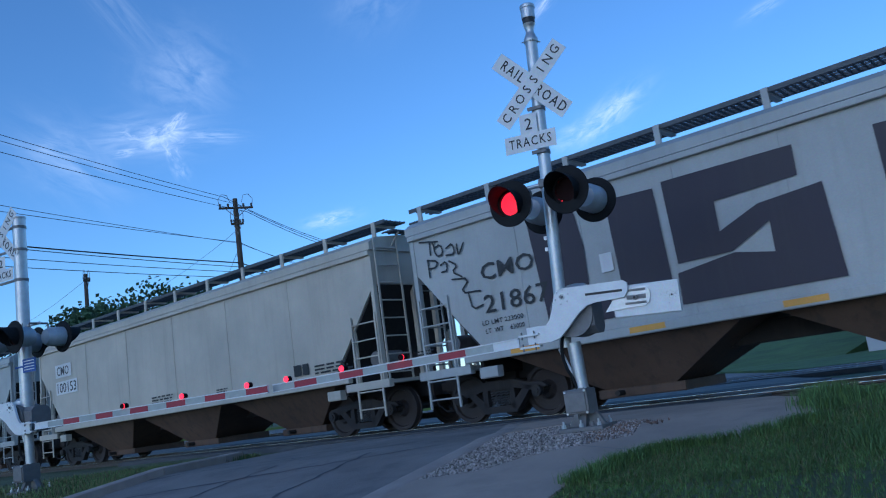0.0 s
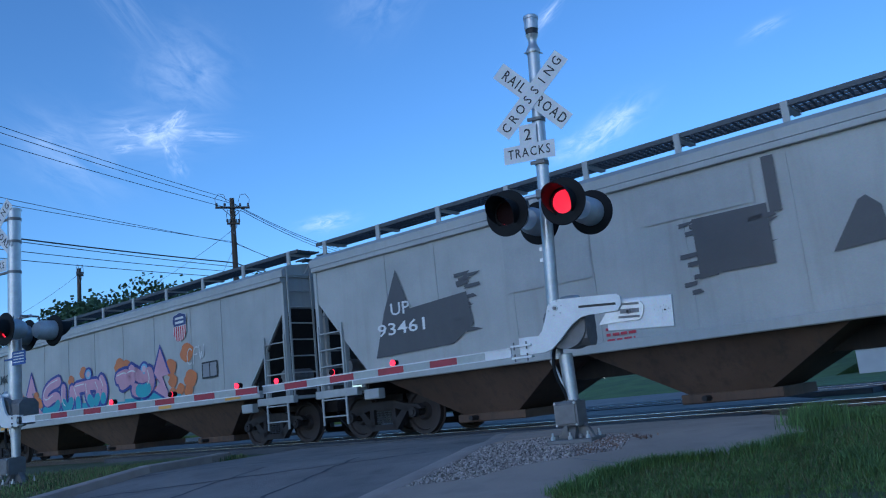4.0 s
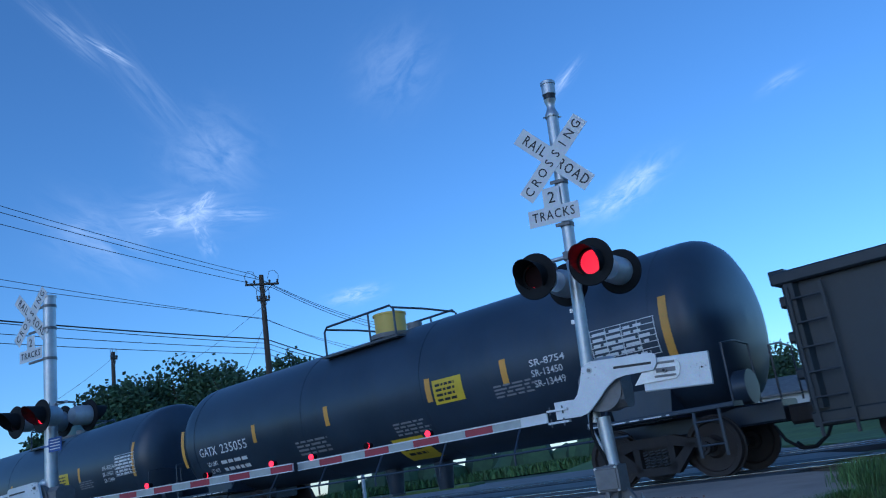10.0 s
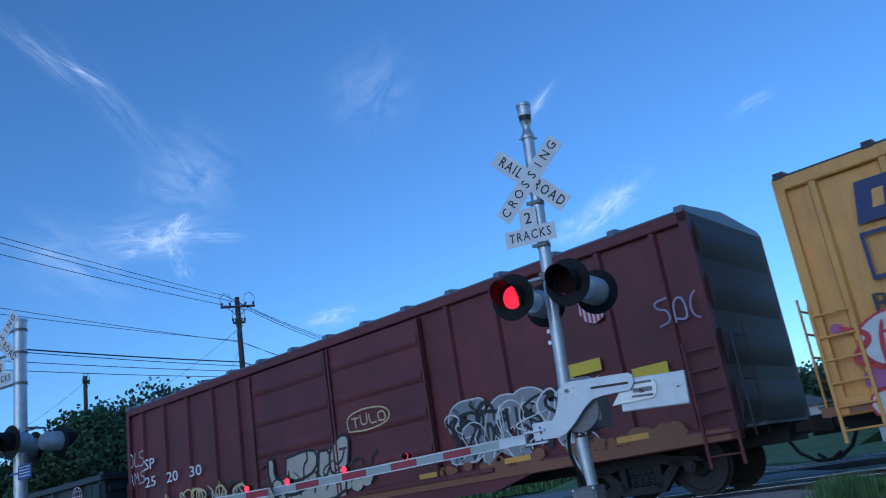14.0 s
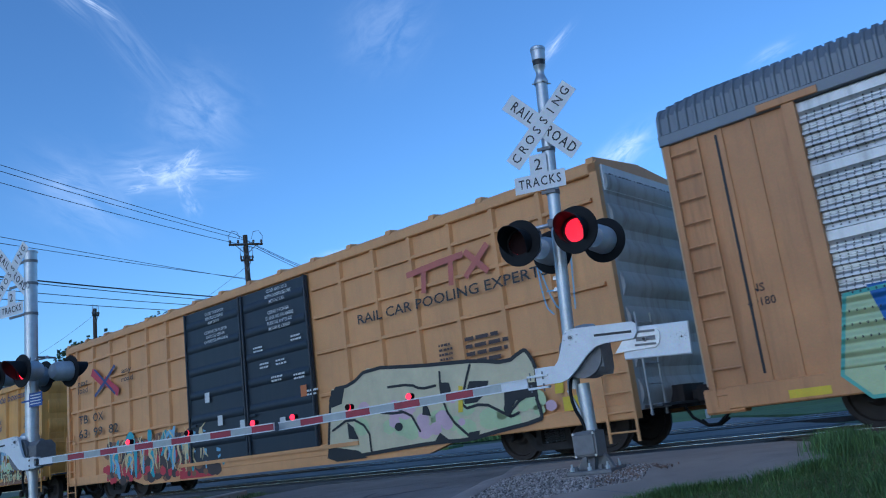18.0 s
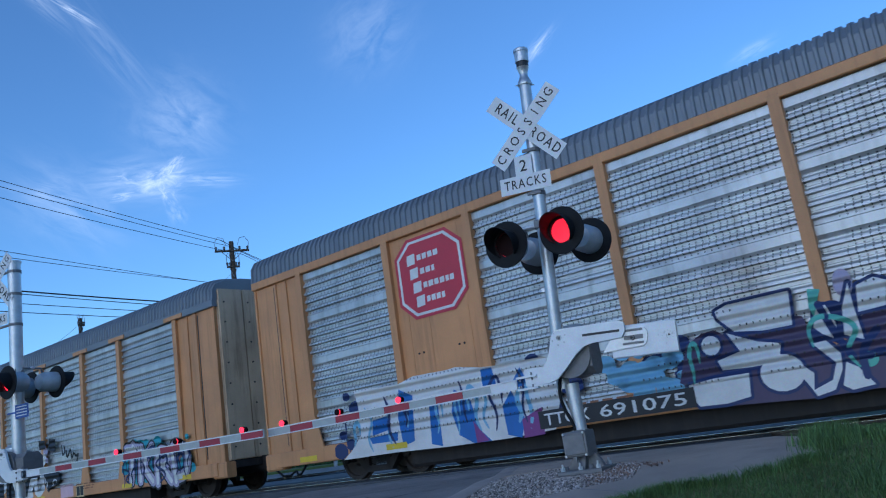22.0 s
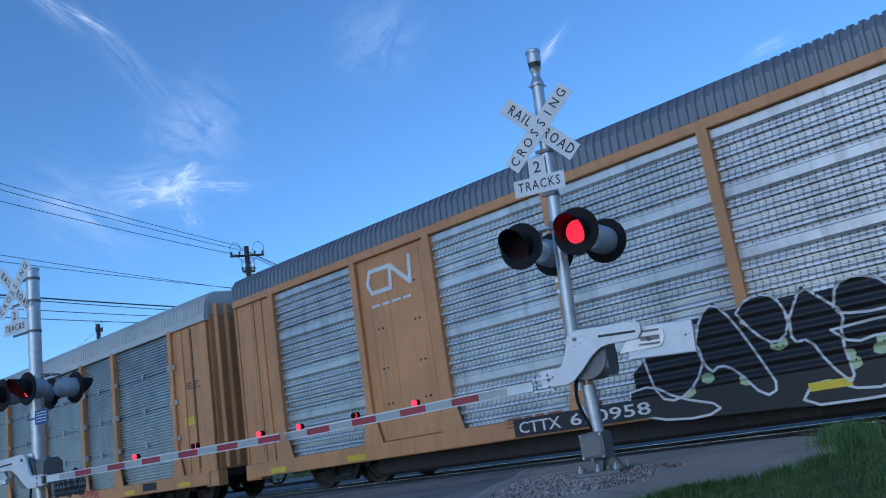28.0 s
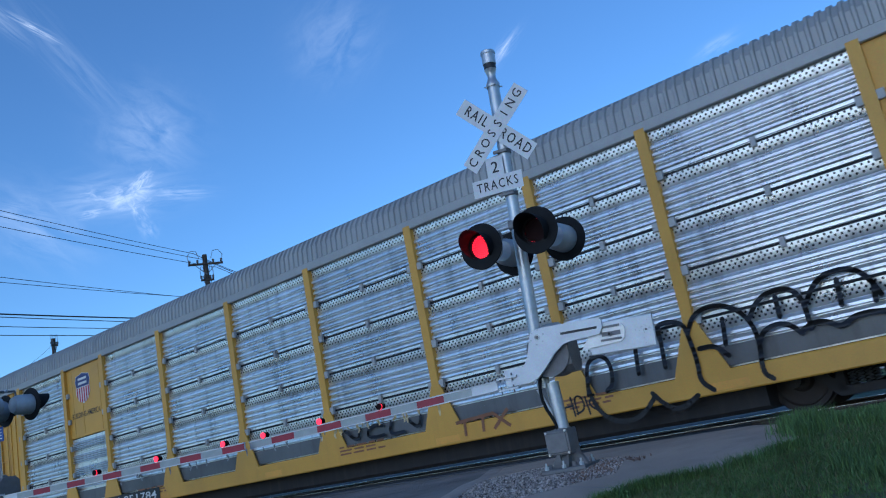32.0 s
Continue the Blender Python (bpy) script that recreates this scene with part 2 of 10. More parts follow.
# ---- geometry ----
class Geo:
    """Collects corners and faces of one mesh."""

    def __init__(self):
        self.v, self.f, self.smooth = [], [], 0

    def add(self, verts, faces):
        k = len(self.v)
        self.v += [tuple(p) for p in verts]
        self.f += [tuple(i + k for i in fc) for fc in faces]
        return self

    def box(self, x0, x1, y0, y1, z0, z1, c=0.0):
        """A box; c cuts its long edges."""
        if c <= 0:
            v = [(x, y, z) for z in (z0, z1) for y in (y0, y1) for x in (x0, x1)]
            return self.add(v, [(0, 2, 3, 1), (4, 5, 7, 6), (0, 1, 5, 4), (2, 6, 7, 3), (0, 4, 6, 2), (1, 3, 7, 5)])
        p = [(y0 + c, z0), (y1 - c, z0), (y1, z0 + c), (y1, z1 - c), (y1 - c, z1), (y0 + c, z1), (y0, z1 - c), (y0, z0 + c)]
        return self.prism([(0, a, b) for a, b in p], (x0, 0, 0), (x1, 0, 0))

    def prism(self, ring, a, b):
        """A ring of points pushed from offset a to offset b."""
        n = len(ring)
        va = [tuple(Vector(p) + Vector(a)) for p in ring]
        vb = [tuple(Vector(p) + Vector(b)) for p in ring]
        fs = [tuple(range(n))[::-1], tuple(range(n, 2 * n))]
        fs += [(i, (i + 1) % n, n + (i + 1) % n, n + i) for i in range(n)]
        return self.add(va + vb, fs)

    def cyl(self, p0, p1, r, r2=None, n=16, caps=True):
        p0, p1 = Vector(p0), Vector(p1)
        r2 = r if r2 is None else r2
        ax = (p1 - p0).normalized()
        side = ax.orthogonal().normalized()
        up = ax.cross(side)
        ring = [math.cos(2 * math.pi * i / n) * side + math.sin(2 * math.pi * i / n) * up for i in range(n)]
        v = [p0 + r * d for d in ring] + [p1 + r2 * d for d in ring]
        fs = [(i, (i + 1) % n, n + (i + 1) % n, n + i) for i in range(n)]
        if caps:
            fs += [tuple(range(n))[::-1], tuple(range(n, 2 * n))]
        return self.add(v, fs)

    def tube(self, path, r, n=8):
        pts = [Vector(p) for p in path]
        v, k = [], len(pts)
        for i, p in enumerate(pts):
            ax = (pts[min(i + 1, k - 1)] - pts[max(i - 1, 0)]).normalized()
            side = ax.cross(Vector((0.31, 0.17, 0.94))).normalized()
            up = ax.cross(side)
            v += [p + r * (math.cos(2 * math.pi * j / n) * side + math.sin(2 * math.pi * j / n) * up) for j in range(n)]
        fs = [(i * n + j, i * n + (j + 1) % n, (i + 1) * n + (j + 1) % n, (i + 1) * n + j) for i in range(k - 1) for j in range(n)]
        return self.add(v, fs + [tuple(range(n))[::-1], tuple(range((k - 1) * n, k * n))])

    def lathe(self, profile, n=24, axis="x"):
        """Turns (along, radius) rows about an axis through the origin."""
        k = len(profile)
        v, fs = [], []
        for i in range(n):
            c, s = math.cos(2 * math.pi * i / n), math.sin(2 * math.pi * i / n)
            for a, r in profile:
                v.append((a, r * c, r * s) if axis == "x" else (r * c, a, r * s) if axis == "y" else (r * c, r * s, a))
        for i in range(n):
            j = (i + 1) % n
            for m in range(k - 1):
                fs.append((i * k + m, i * k + m + 1, j * k + m + 1, j * k + m))
        return self.add(v, fs)

    def moved(self, m):
        self.v = [tuple(m @ Vector(p)) for p in self.v]
        return self

    def mesh(self, name, mat, angle=35):
        me = bpy.data.meshes.new(name)
        me.from_pydata(self.v, [], self.f)
        bmx = bmesh.new()
        bmx.from_mesh(me)
        bmesh.ops.recalc_face_normals(bmx, faces=bmx.faces)
        bmx.to_mesh(me)
        bmx.free()
        for one in (mat if isinstance(mat, (list, tuple)) else [mat]):
            me.materials.append(one)
        if angle:
            me.polygons.foreach_set("use_smooth", [True] * len(me.polygons))
            me.set_sharp_from_angle(angle=radians(angle))
        return me


def part(name, geo, mat, parent, label="", angle=35):
    """One mesh object under a thing or under a part."""
    ob = new(name, geo.mesh(name, mat, angle) if isinstance(geo, Geo) else geo)
    ob.parent = parent
    return tagged(ob, label)


def thing(name, label, category, m=None, group="", kind=""):
    ob = new(name)
    ob.empty_display_size = 0.2
    if m is not None:
        ob.matrix_world = m
    return tagged(ob, label, category, group, kind)


def single(name, geo, mat, label, category, m=None, group="", kind="", angle=35):
    ob = new(name, geo.mesh(name, mat, angle))
    if m is not None:
        ob.matrix_world = m
    return tagged(ob, label, category, group, kind)


def lettering(name, words, size, mat, parent, m, label="", squeeze=1.0, bold=0.0, gap=1.0):
    """Flat letters, their middle at m, reading along m's x axis and facing its z axis."""
    cu = bpy.data.curves.new(name, "FONT")
    cu.body, cu.size, cu.align_x, cu.align_y = words, size, "CENTER", "CENTER"
    cu.extrude, cu.offset, cu.resolution_u = 0.0015, bold, 2
    cu.space_character = gap
    tmp = bpy.data.objects.new(name, cu)
    scene.collection.objects.link(tmp)
    me = bpy.data.meshes.new_from_object(tmp)
    bpy.data.objects.remove(tmp)
    me.materials.clear()
    me.materials.append(mat)
    me.transform(m @ Matrix.Diagonal((squeeze, 1, 1, 1)))
    ob = new(name, me)
    ob.parent = parent
    return tagged(ob, label)


def on_track(s, q, z=0.0):
    p = s * U + q * N
    return Vector((p.x, p.y, z))


def on_road(w, e, z=0.0):
    p = w * WAY_W + e * WAY_E
    return Vector((p.x, p.y, z))


def lie(p):
    """Height of the ground: flush with the rails at the crossing, falling towards the camera."""
    e = p.dot(WAY_E)
    return -0.03 - max(0.0, min(9.2 - e, 6.5)) * 0.105


# ---- ground ----
def sheet(points_w, points_e, depth, lift=0.0):
    """A slab over a grid of road-frame places that follows the ground."""
    g = Geo()
    nw, ne = len(points_w), len(points_e)
    top, low = [], []
    for e in points_e:
        for w in points_w:
            p = on_road(w, e)
            z = lie(p) + lift
            top.append((p.x, p.y, z))
            low.append((p.x, p.y, z - depth))
    k = len(top)
    fs = []
    for j in range(ne - 1):
        for i in range(nw - 1):
            a = j * nw + i
            fs.append((a, a + 1, a + nw + 1, a + nw))
    rim = [i for i in range(nw)] + [j * nw + nw - 1 for j in range(1, ne)] + [(ne - 1) * nw + i for i in range(nw - 2, -1, -1)] + [j * nw for j in range(ne - 2, 0, -1)]
    fs += [(rim[i], rim[(i + 1) % len(rim)], k + rim[(i + 1) % len(rim)], k + rim[i]) for i in range(len(rim))]
    return g.add(top + low, fs)


def outline_slab(points, depth, lift):
    """A slab from an outline of road-frame places, following the ground."""
    ring = []
    for i, (w, e) in enumerate(points):
        w2, e2 = points[(i + 1) % len(points)]
        for k in range(6):
            ring.append((w + (w2 - w) * k / 6, e + (e2 - e) * k / 6))
    g = Geo()
    top = [on_road(w, e) for w, e in ring]
    top = [(p.x, p.y, lie(p) + lift) for p in top]
    n = len(top)
    return g.add(top + [(x, y, z - depth) for x, y, z in top], [tuple(range(n))] + [(i, (i + 1) % n, n + (i + 1) % n, n + i) for i in range(n)])


g = Geo()
rings = [0.0, 1, 2, 3, 4, 5, 6, 7, 8, 9, 10, 11, 12, 14, 16, 20, 26, 35, 50, 80, 140, 300, 700, 1600]
SEG = 48
pts = []
for r in rings:
    for i in range(SEG):
        a = 2 * math.pi * i / SEG
        p = Vector((r * math.cos(a), r * math.sin(a), 0))
        pts.append((p.x, p.y, lie(p) - 0.10))
g.add(pts, [(j * SEG + i, j * SEG + (i + 1) % SEG, (j + 1) * SEG + (i + 1) % SEG, (j + 1) * SEG + i) for j in range(len(rings) - 1) for i in range(SEG)])
single("ground", g, SOIL, "grassy earth ground with patches of bare soil", "ground", kind="structure", angle=60)

E_STEPS = [-8, -4, 0, 2, 2.7, 4, 5, 6, 7, 8, 9, 9.2, 10, 11]
single("road", sheet([-10.4, -9, -8, -6.5, -5, -4.6], E_STEPS + [12.0, 13], 0.08), ASPHALT, "worn grey asphalt road leading over the level crossing", "road", kind="structure")
g = Geo()
for s0, s1, q0, q1, z in ((3.9, 70, 14.6, 18.8, -0.035), (7.5, 70, 22.2, 34, -0.035)):
    c = [on_track(s0, q0), on_track(s1, q0), on_track(s1 + (q1 - q0) * 0.3, q1), on_track(s0 + (q1 - q0) * 0.62, q1)]
    g.prism([(p.x, p.y, 0) for p in c], (0, 0, z - 0.08), (0, 0, z))
single("far_road", g, ASPHALT, "grey asphalt roadway beyond the railway tracks", "road", kind="structure")
g = Geo()
c = [on_track(-60, 22.6), on_track(7.2, 22.6), on_track(14.8, 34.4), on_track(14.8, 70), on_track(-60, 70)]
g.prism([(p.x, p.y, 0) for p in c], (0, 0, -0.2), (0, 0, 0.0))
single("lawn", g, LAWN, "mown green lawn beyond the tracks", "lawn", kind="structure")
g = Geo()
c = [on_track(27, 30.5), on_track(80, 30.5), on_track(80, 34), on_track(29, 34)]
g.prism([(p.x, p.y, 0) for p in c], (0, 0, -0.2), (0, 0, 0.09))
single("lawn", g, LAWN, "narrow green grass verge beside the far roadway", "lawn", kind="structure")

g = Geo().prism([tuple(on_track(10, q, z)) for q, z in ((36, -0.1), (41, 0.45), (47, 1.1), (51, 1.2), (51, -0.1))], (0, 0, 0), tuple(U * 16))
single("grassy_bank", g, LAWN, "low grassy bank beyond the lawn", "bank", kind="structure")

# kerbs, gutter and pavement
def kerb(points, wide, high, lift, name, label):
    g = Geo()
    for (w0, e0), (w1, e1) in zip(points, points[1:]):
        for k in range(4):
            a = on_road(w0 + (w1 - w0) * k / 4, e0 + (e1 - e0) * k / 4)
            b = on_road(w0 + (w1 - w0) * (k + 1) / 4, e0 + (e1 - e0) * (k + 1) / 4)
            d = (b - a).normalized()
            o = Vector((-d.y, d.x, 0)) * wide / 2
            za, zb = lie(a) + lift, lie(b) + lift
            v = []
            for p, z in ((a, za), (b, zb)):
                v += [(p.x - o.x, p.y - o.y, z - 0.15), (p.x + o.x, p.y + o.y, z - 0.15), (p.x + o.x, p.y + o.y, z + high - 0.015), (p.x + o.x * 0.8, p.y + o.y * 0.8, z + high),
                      (p.x - o.x * 0.8, p.y - o.y * 0.8, z + high), (p.x - o.x, p.y - o.y, z + high - 0.015)]
            g.add(v, [(0, 1, 7, 6), (1, 2, 8, 7), (2, 3, 9, 8), (3, 4, 10, 9), (4, 5, 11, 10), (5, 0, 6, 11), (0, 5, 4, 3, 2, 1), (6, 7, 8, 9, 10, 11)])
    return single(name, g, KERB, label, "kerb", kind="structure", angle=50)


kerb([(-4.71, -6), (-4.71, 4), (-4.71, 7.0), (-4.70, 9.0), (-4.95, 10.3), (-5.35, 11.4), (-5.6, 12.1)], 0.27, 0.03, 0.0, "kerb", "low worn concrete kerb beside the road")
kerb([(-10.45, -6), (-10.45, 4), (-10.42, 9.2), (-10.7, 10.8), (-10.95, 11.5)], 0.22, 0.12, 0.0, "kerb", "rounded concrete kerb at the road corner")
GRAVEL = [(-4.57, 7.3), (-4.57, 9.0), (-4.74, 9.8), (-4.4, 10.3), (-4.1, 10.4), (-3.5, 10.3), (-2.97, 9.96), (-2.70, 9.2), (-2.62, 8.49), (-3.09, 8.25), (-3.6, 7.94), (-3.87, 7.47)]
WALK = [(-4.57, 2.0), (-4.57, 7.25)] + GRAVEL[:2:-1] + [(-4.80, 9.9), (-5.15, 10.9), (-5.5, 11.9), (-4.6, 12.3), (-3.5, 12.2), (-2.3, 11.95), (-1.6, 11.7), (-1.2, 10.9), (-1.0, 9.9), (-0.85, 9.0),
                                                 (-0.82, 8.6), (-0.95, 8.3), (-1.25, 8.03), (-1.6, 7.75), (-2.1, 7.62), (-2.37, 7.4), (-2.55, 7.0), (-2.68, 6.6), (-2.75, 2.0)]
single("pavement", outline_slab(WALK, 0.12, 0.025), CONCRETE, "grey concrete footpath curving towards the tracks", "pavement", kind="structure")
g = Geo()
for e, w0, w1, de in ((3.4, -4.5, -2.8, 0.1), (5.0, -4.5, -2.75, 0.1), (8.2, -3.08, -2.3, -0.5)):
    a, b = on_road(w0, e), on_road(w1, e + de)
    d = (b - a).normalized()
    o = Vector((-d.y, d.x, 0)) * 0.008
    g.add([(p.x, p.y, lie(p) + 0.028) for p in (a - o, b - o, b + o, a + o)], [(0, 1, 2, 3)])
single("joint", g, CAST, "dark joints scored across the concrete footpath", "joint", kind="structure")
# dark joint between road and kerb
g = Geo()
line = [(-4.86, -6), (-4.86, 4), (-4.86, 7.0), (-4.85, 9.0), (-5.10, 10.35), (-5.50, 11.45), (-5.74, 12.1)]
for (w0, e0), (w1, e1) in zip(line, line[1:]):
    for i in range(6):
        a, b = on_road(w0 + (w1 - w0) * i / 6, e0 + (e1 - e0) * i / 6), on_road(w0 + (w1 - w0) * (i + 1) / 6, e0 + (e1 - e0) * (i + 1) / 6)
        o = WAY_W * 0.016
        g.add([(p.x, p.y, lie(p) + 0.006) for p in (a - o, a + o, b + o, b - o)], [(0, 1, 2, 3)])
single("joint", g, BLACK, "dark open joint between asphalt and kerb", "joint", kind="structure")
# long cracks and patched joints in the road
g = Geo()
rnd = random.Random(5)
for w0, e0, w1, e1 in ((-10.6, 8.8, -5.6, 10.9), (-8.1, 4, -7.9, 9.0), (-9.8, 7.6, -5.4, 9.3), (-6.2, 5.5, -6.5, 9.4)):
    last = None
    for k in range(25):
        f = k / 24
        p = on_road(w0 + (w1 - w0) * f + rnd.uniform(-0.05, 0.05), e0 + (e1 - e0) * f + rnd.uniform(-0.04, 0.04))
        if last is not None:
            d = (p - last).normalized()
            o = Vector((-d.y, d.x, 0)) * rnd.uniform(0.012, 0.03)
            g.add([(a.x, a.y, lie(a) + 0.004) for a in (last - o, p - o, p + o, last + o)], [(0, 1, 2, 3)])
        last = p
single("road_crack", g, PANEL, "dark tar-filled cracks wandering over the asphalt", "crack", kind="structure")

# ---- tracks ----
for q in (TRACK_Q, TRACK_2_Q):
    track = thing("railway_track", "steel rails worn bright, in ballast and crossing panels", "railway track", kind="structure")
    bed = Geo()
    for s0, s1 in ((-90, 4.4), (22, 160)):
        ring = [on_track(0, q - 2.3), on_track(0, q - 1.5), on_track(0, q + 1.5), on_track(0, q + 2.3)]
        prof = [Vector((p.x, p.y, z)) for p, z in zip(ring, (-0.35, -0.17, -0.17, -0.35))] + [Vector((on_track(0, q).x, on_track(0, q).y, -0.6))]
        bed.prism([tuple(p) for p in prof], tuple(U * s0), tuple(U * s1))
    part("ballast_bed", bed, BALLAST, track)
    slab = Geo()
    for a, b in ((-1.7, -0.80), (-0.64, 0.64), (0.80, 2.2)):
        c = [on_track(4.4, q + a), on_track(22, q + a), on_track(22, q + b), on_track(4.4, q + b)]
        slab.prism([(p.x, p.y, 0) for p in c], (0, 0, -0.3), (0, 0, -0.012))
    part("crossing_slab", slab, PANEL, track, "dark concrete crossing slab between the rails")
    for side in (-0.72, 0.72):
        rail = Geo()
        c = on_track(0, q + side)
        prof = [(-0.07, -0.17), (0.07, -0.17), (0.07, -0.155), (0.012, -0.13), (0.012, -0.04), (0.036, -0.03), (0.036, -0.003), (-0.036, -0.003), (-0.036, -0.03), (-0.012, -0.04), (-0.012, -0.13), (-0.07, -0.155)]
        rail.prism([(c.x + N.x * a, c.y + N.y * a, b) for a, b in prof], tuple(U * -90), tuple(U * 160))
        one = part("rail", rail, RAIL, track)
        head = Geo()
        a, b = on_track(-90, q + side), on_track(160, q + side)
        o = N * 0.030
        head.prism([tuple(p) for p in (a - o, a + o, b + o, b - o)], (0, 0, -0.003), (0, 0, 0.001))
        part("rail_head", head, RAIL_TOP, one, "rail head worn to bright steel")
    ties = bpy.data.meshes.new("sleeper")
    tg = Geo().box(-0.11, 0.11, -1.25, 1.25, -0.32, -0.15, 0.01)
    ties = tg.mesh("sleeper", WOOD)
    for s in [x * 0.55 for x in range(-24, 8)] + [22.3 + x * 0.55 for x in range(24)]:
        ob = new("sleeper", ties)
        ob.parent = track
        p = on_track(s, q)
        ob.matrix_world = pose(p.x, p.y, 0.0, 0, 0, TURN)


# loose stones
def stones(name, count, place, mat, label, seed, lo, hi):
    r = random.Random(seed)
    g = Geo()
    for _ in range(count):
        p = place(r)
        if p is None:
            continue
        k = r.uniform(lo, hi)
        z = lie(p) + k * 0.25
        m = Matrix.Translation((p.x, p.y, z)) @ Euler((r.uniform(0, 6), r.uniform(0, 6), r.uniform(0, 6))).to_matrix().to_4x4()
        a, b, c = k * r.uniform(0.7, 1.1), k * r.uniform(0.5, 0.9), k * r.uniform(0.35, 0.6)
        v = [m @ Vector(t) for t in ((a, 0, 0), (-a, 0, 0.1 * c), (0, b, 0), (0, -b, 0), (0.2 * a, 0.1 * b, c), (-0.1 * a, 0, -c), (0.6 * a, 0.6 * b, 0.4 * c), (-0.6 * a, -0.5 * b, 0.45 * c))]
        g.add(v, [(0, 6, 4), (6, 2, 4), (2, 1, 4), (1, 7, 4), (7, 3, 4), (3, 0, 4), (6, 0, 5), (2, 6, 5), (1, 2, 5), (7, 1, 5), (3, 7, 5), (0, 3, 5)])
    me = bpy.data.meshes.new(name)
    me.from_pydata(g.v, [], g.f)
    me.materials.append(mat)
    return tagged(new(name, me), label, "gravel", kind="stuff")


def within(w, e, ring):
    hit = False
    for i in range(len(ring)):
        (a, b), (c, d) = ring[i], ring[i - 1]
        if (b > e) != (d > e) and w < (c - a) * (e - b) / (d - b) + a:
            hit = not hit
    return hit


def gravel_spot(r):
    w, e = r.uniform(-4.75, -2.6), r.uniform(7.3, 10.4)
    return on_road(w, e) if within(w, e, GRAVEL) else None


stones("gravel", 15000, gravel_spot, STONE, "loose pale gravel round the foot of the signal mast", 3, 0.010, 0.030)
stones("gravel", 1100, lambda r: on_road(-2.95 + r.gauss(0, 0.16), 9.1 + r.gauss(0, 0.32)), STONE_RED, "reddish brown crushed stone and dead weeds beside the mast", 4, 0.012, 0.03)
single("gravel_bed", outline_slab(GRAVEL, 0.1, -0.004), SOIL, "packed grit under the loose gravel", "gravel bed", kind="structure")
stones("gravel", 2600, lambda r: on_track(r.uniform(-7, 4.3), TRACK_Q + r.uniform(-2.3, -0.85)) + Vector((0, 0, 0)), BALLAST, "dark crushed ballast beside the rails", 8, 0.02, 0.05).location.z = -0.17


def blades(name, count, place, lo, hi, mat, label, seed, lean=0.35, width=0.006):
    r = random.Random(seed)
    g = Geo()
    for _ in range(count):
        p = place(r)
        h = r.uniform(lo, hi)
        a = r.uniform(0, 6.283)
        d = Vector((math.cos(a), math.sin(a), 0))
        o = Vector((-d.y, d.x, 0)) * width * r.uniform(0.6, 1.5)
        t = r.uniform(0.1, 1.0) * lean * h
        z0 = p.z if p.z else lie(p) - 0.02
        base = Vector((p.x, p.y, z0))
        mid, tip = base + d * t * 0.35 + Vector((0, 0, h * 0.6)), base + d * t + Vector((0, 0, h))
        g.add([base - o, base + o, mid + o * 0.7, mid - o * 0.7, tip], [(0, 1, 2, 3), (3, 2, 4)])
    me = bpy.data.meshes.new(name)
    me.from_pydata(g.v, [], g.f)
    me.materials.append(mat)
    return tagged(new(name, me), label, "grass", kind="stuff")


EDGE = [(-9.0, -2.8), (6.6, -2.68), (7.0, -2.55), (7.4, -2.37), (7.62, -2.1), (7.75, -1.6), (8.03, -1.25), (8.35, -0.92), (8.7, -0.82), (9.6, -0.95), (10.9, -1.2), (11.7, -1.5), (14.0, 4.0)]


def verge_edge(e):
    """Where the lawn beside the footpath begins, across the road."""
    for (e0, w0), (e1, w1) in zip(EDGE, EDGE[1:]):
        if e <= e1:
            return w0 + (w1 - w0) * (e - e0) / (e1 - e0)
    return 6.0


def verge(r):
    """A blade's place: loose tufts, closest together near the footpath."""
    e = r.uniform(2.6, 11.3) if r.random() < 0.6 else r.uniform(6.5, 8.8)
    w = verge_edge(e) + abs(r.gauss(0, 1)) * 1.7
    cw, ce = round(w / 0.11) * 0.11, round(e / 0.11) * 0.11
    pull = 0.25 + 0.5 * (0.5 + 0.5 * math.sin(cw * 37.1 + ce * 23.7))
    w, e = w + (cw - w) * pull + r.uniform(-0.03, 0.03), e + (ce - e) * pull
    return on_road(max(w, verge_edge(e) - 0.03 * r.random()), e)


def rim_spot(r):
    """Ragged tufts along the lawn's edge."""
    e = r.choice((6.7, 6.95, 7.2, 7.3, 7.5, 7.6, 7.66, 7.72, 7.95, 8.2, 8.32, 9.0)) + r.gauss(0, 0.05)
    return on_road(verge_edge(e) + 0.08 + r.gauss(0, 0.07), e)


def tuft_spot(r):
    """Thin ragged tufts standing out of the mown lawn."""
    k = r.randrange(34)
    w, e = (k * 0.618 % 1.0) ** 1.5 * 2.6, 6.7 + 4.2 * (k * 0.381 % 1.0)
    return on_road(verge_edge(e) + 0.05 + w + r.gauss(0, 0.06), e + r.gauss(0, 0.06))


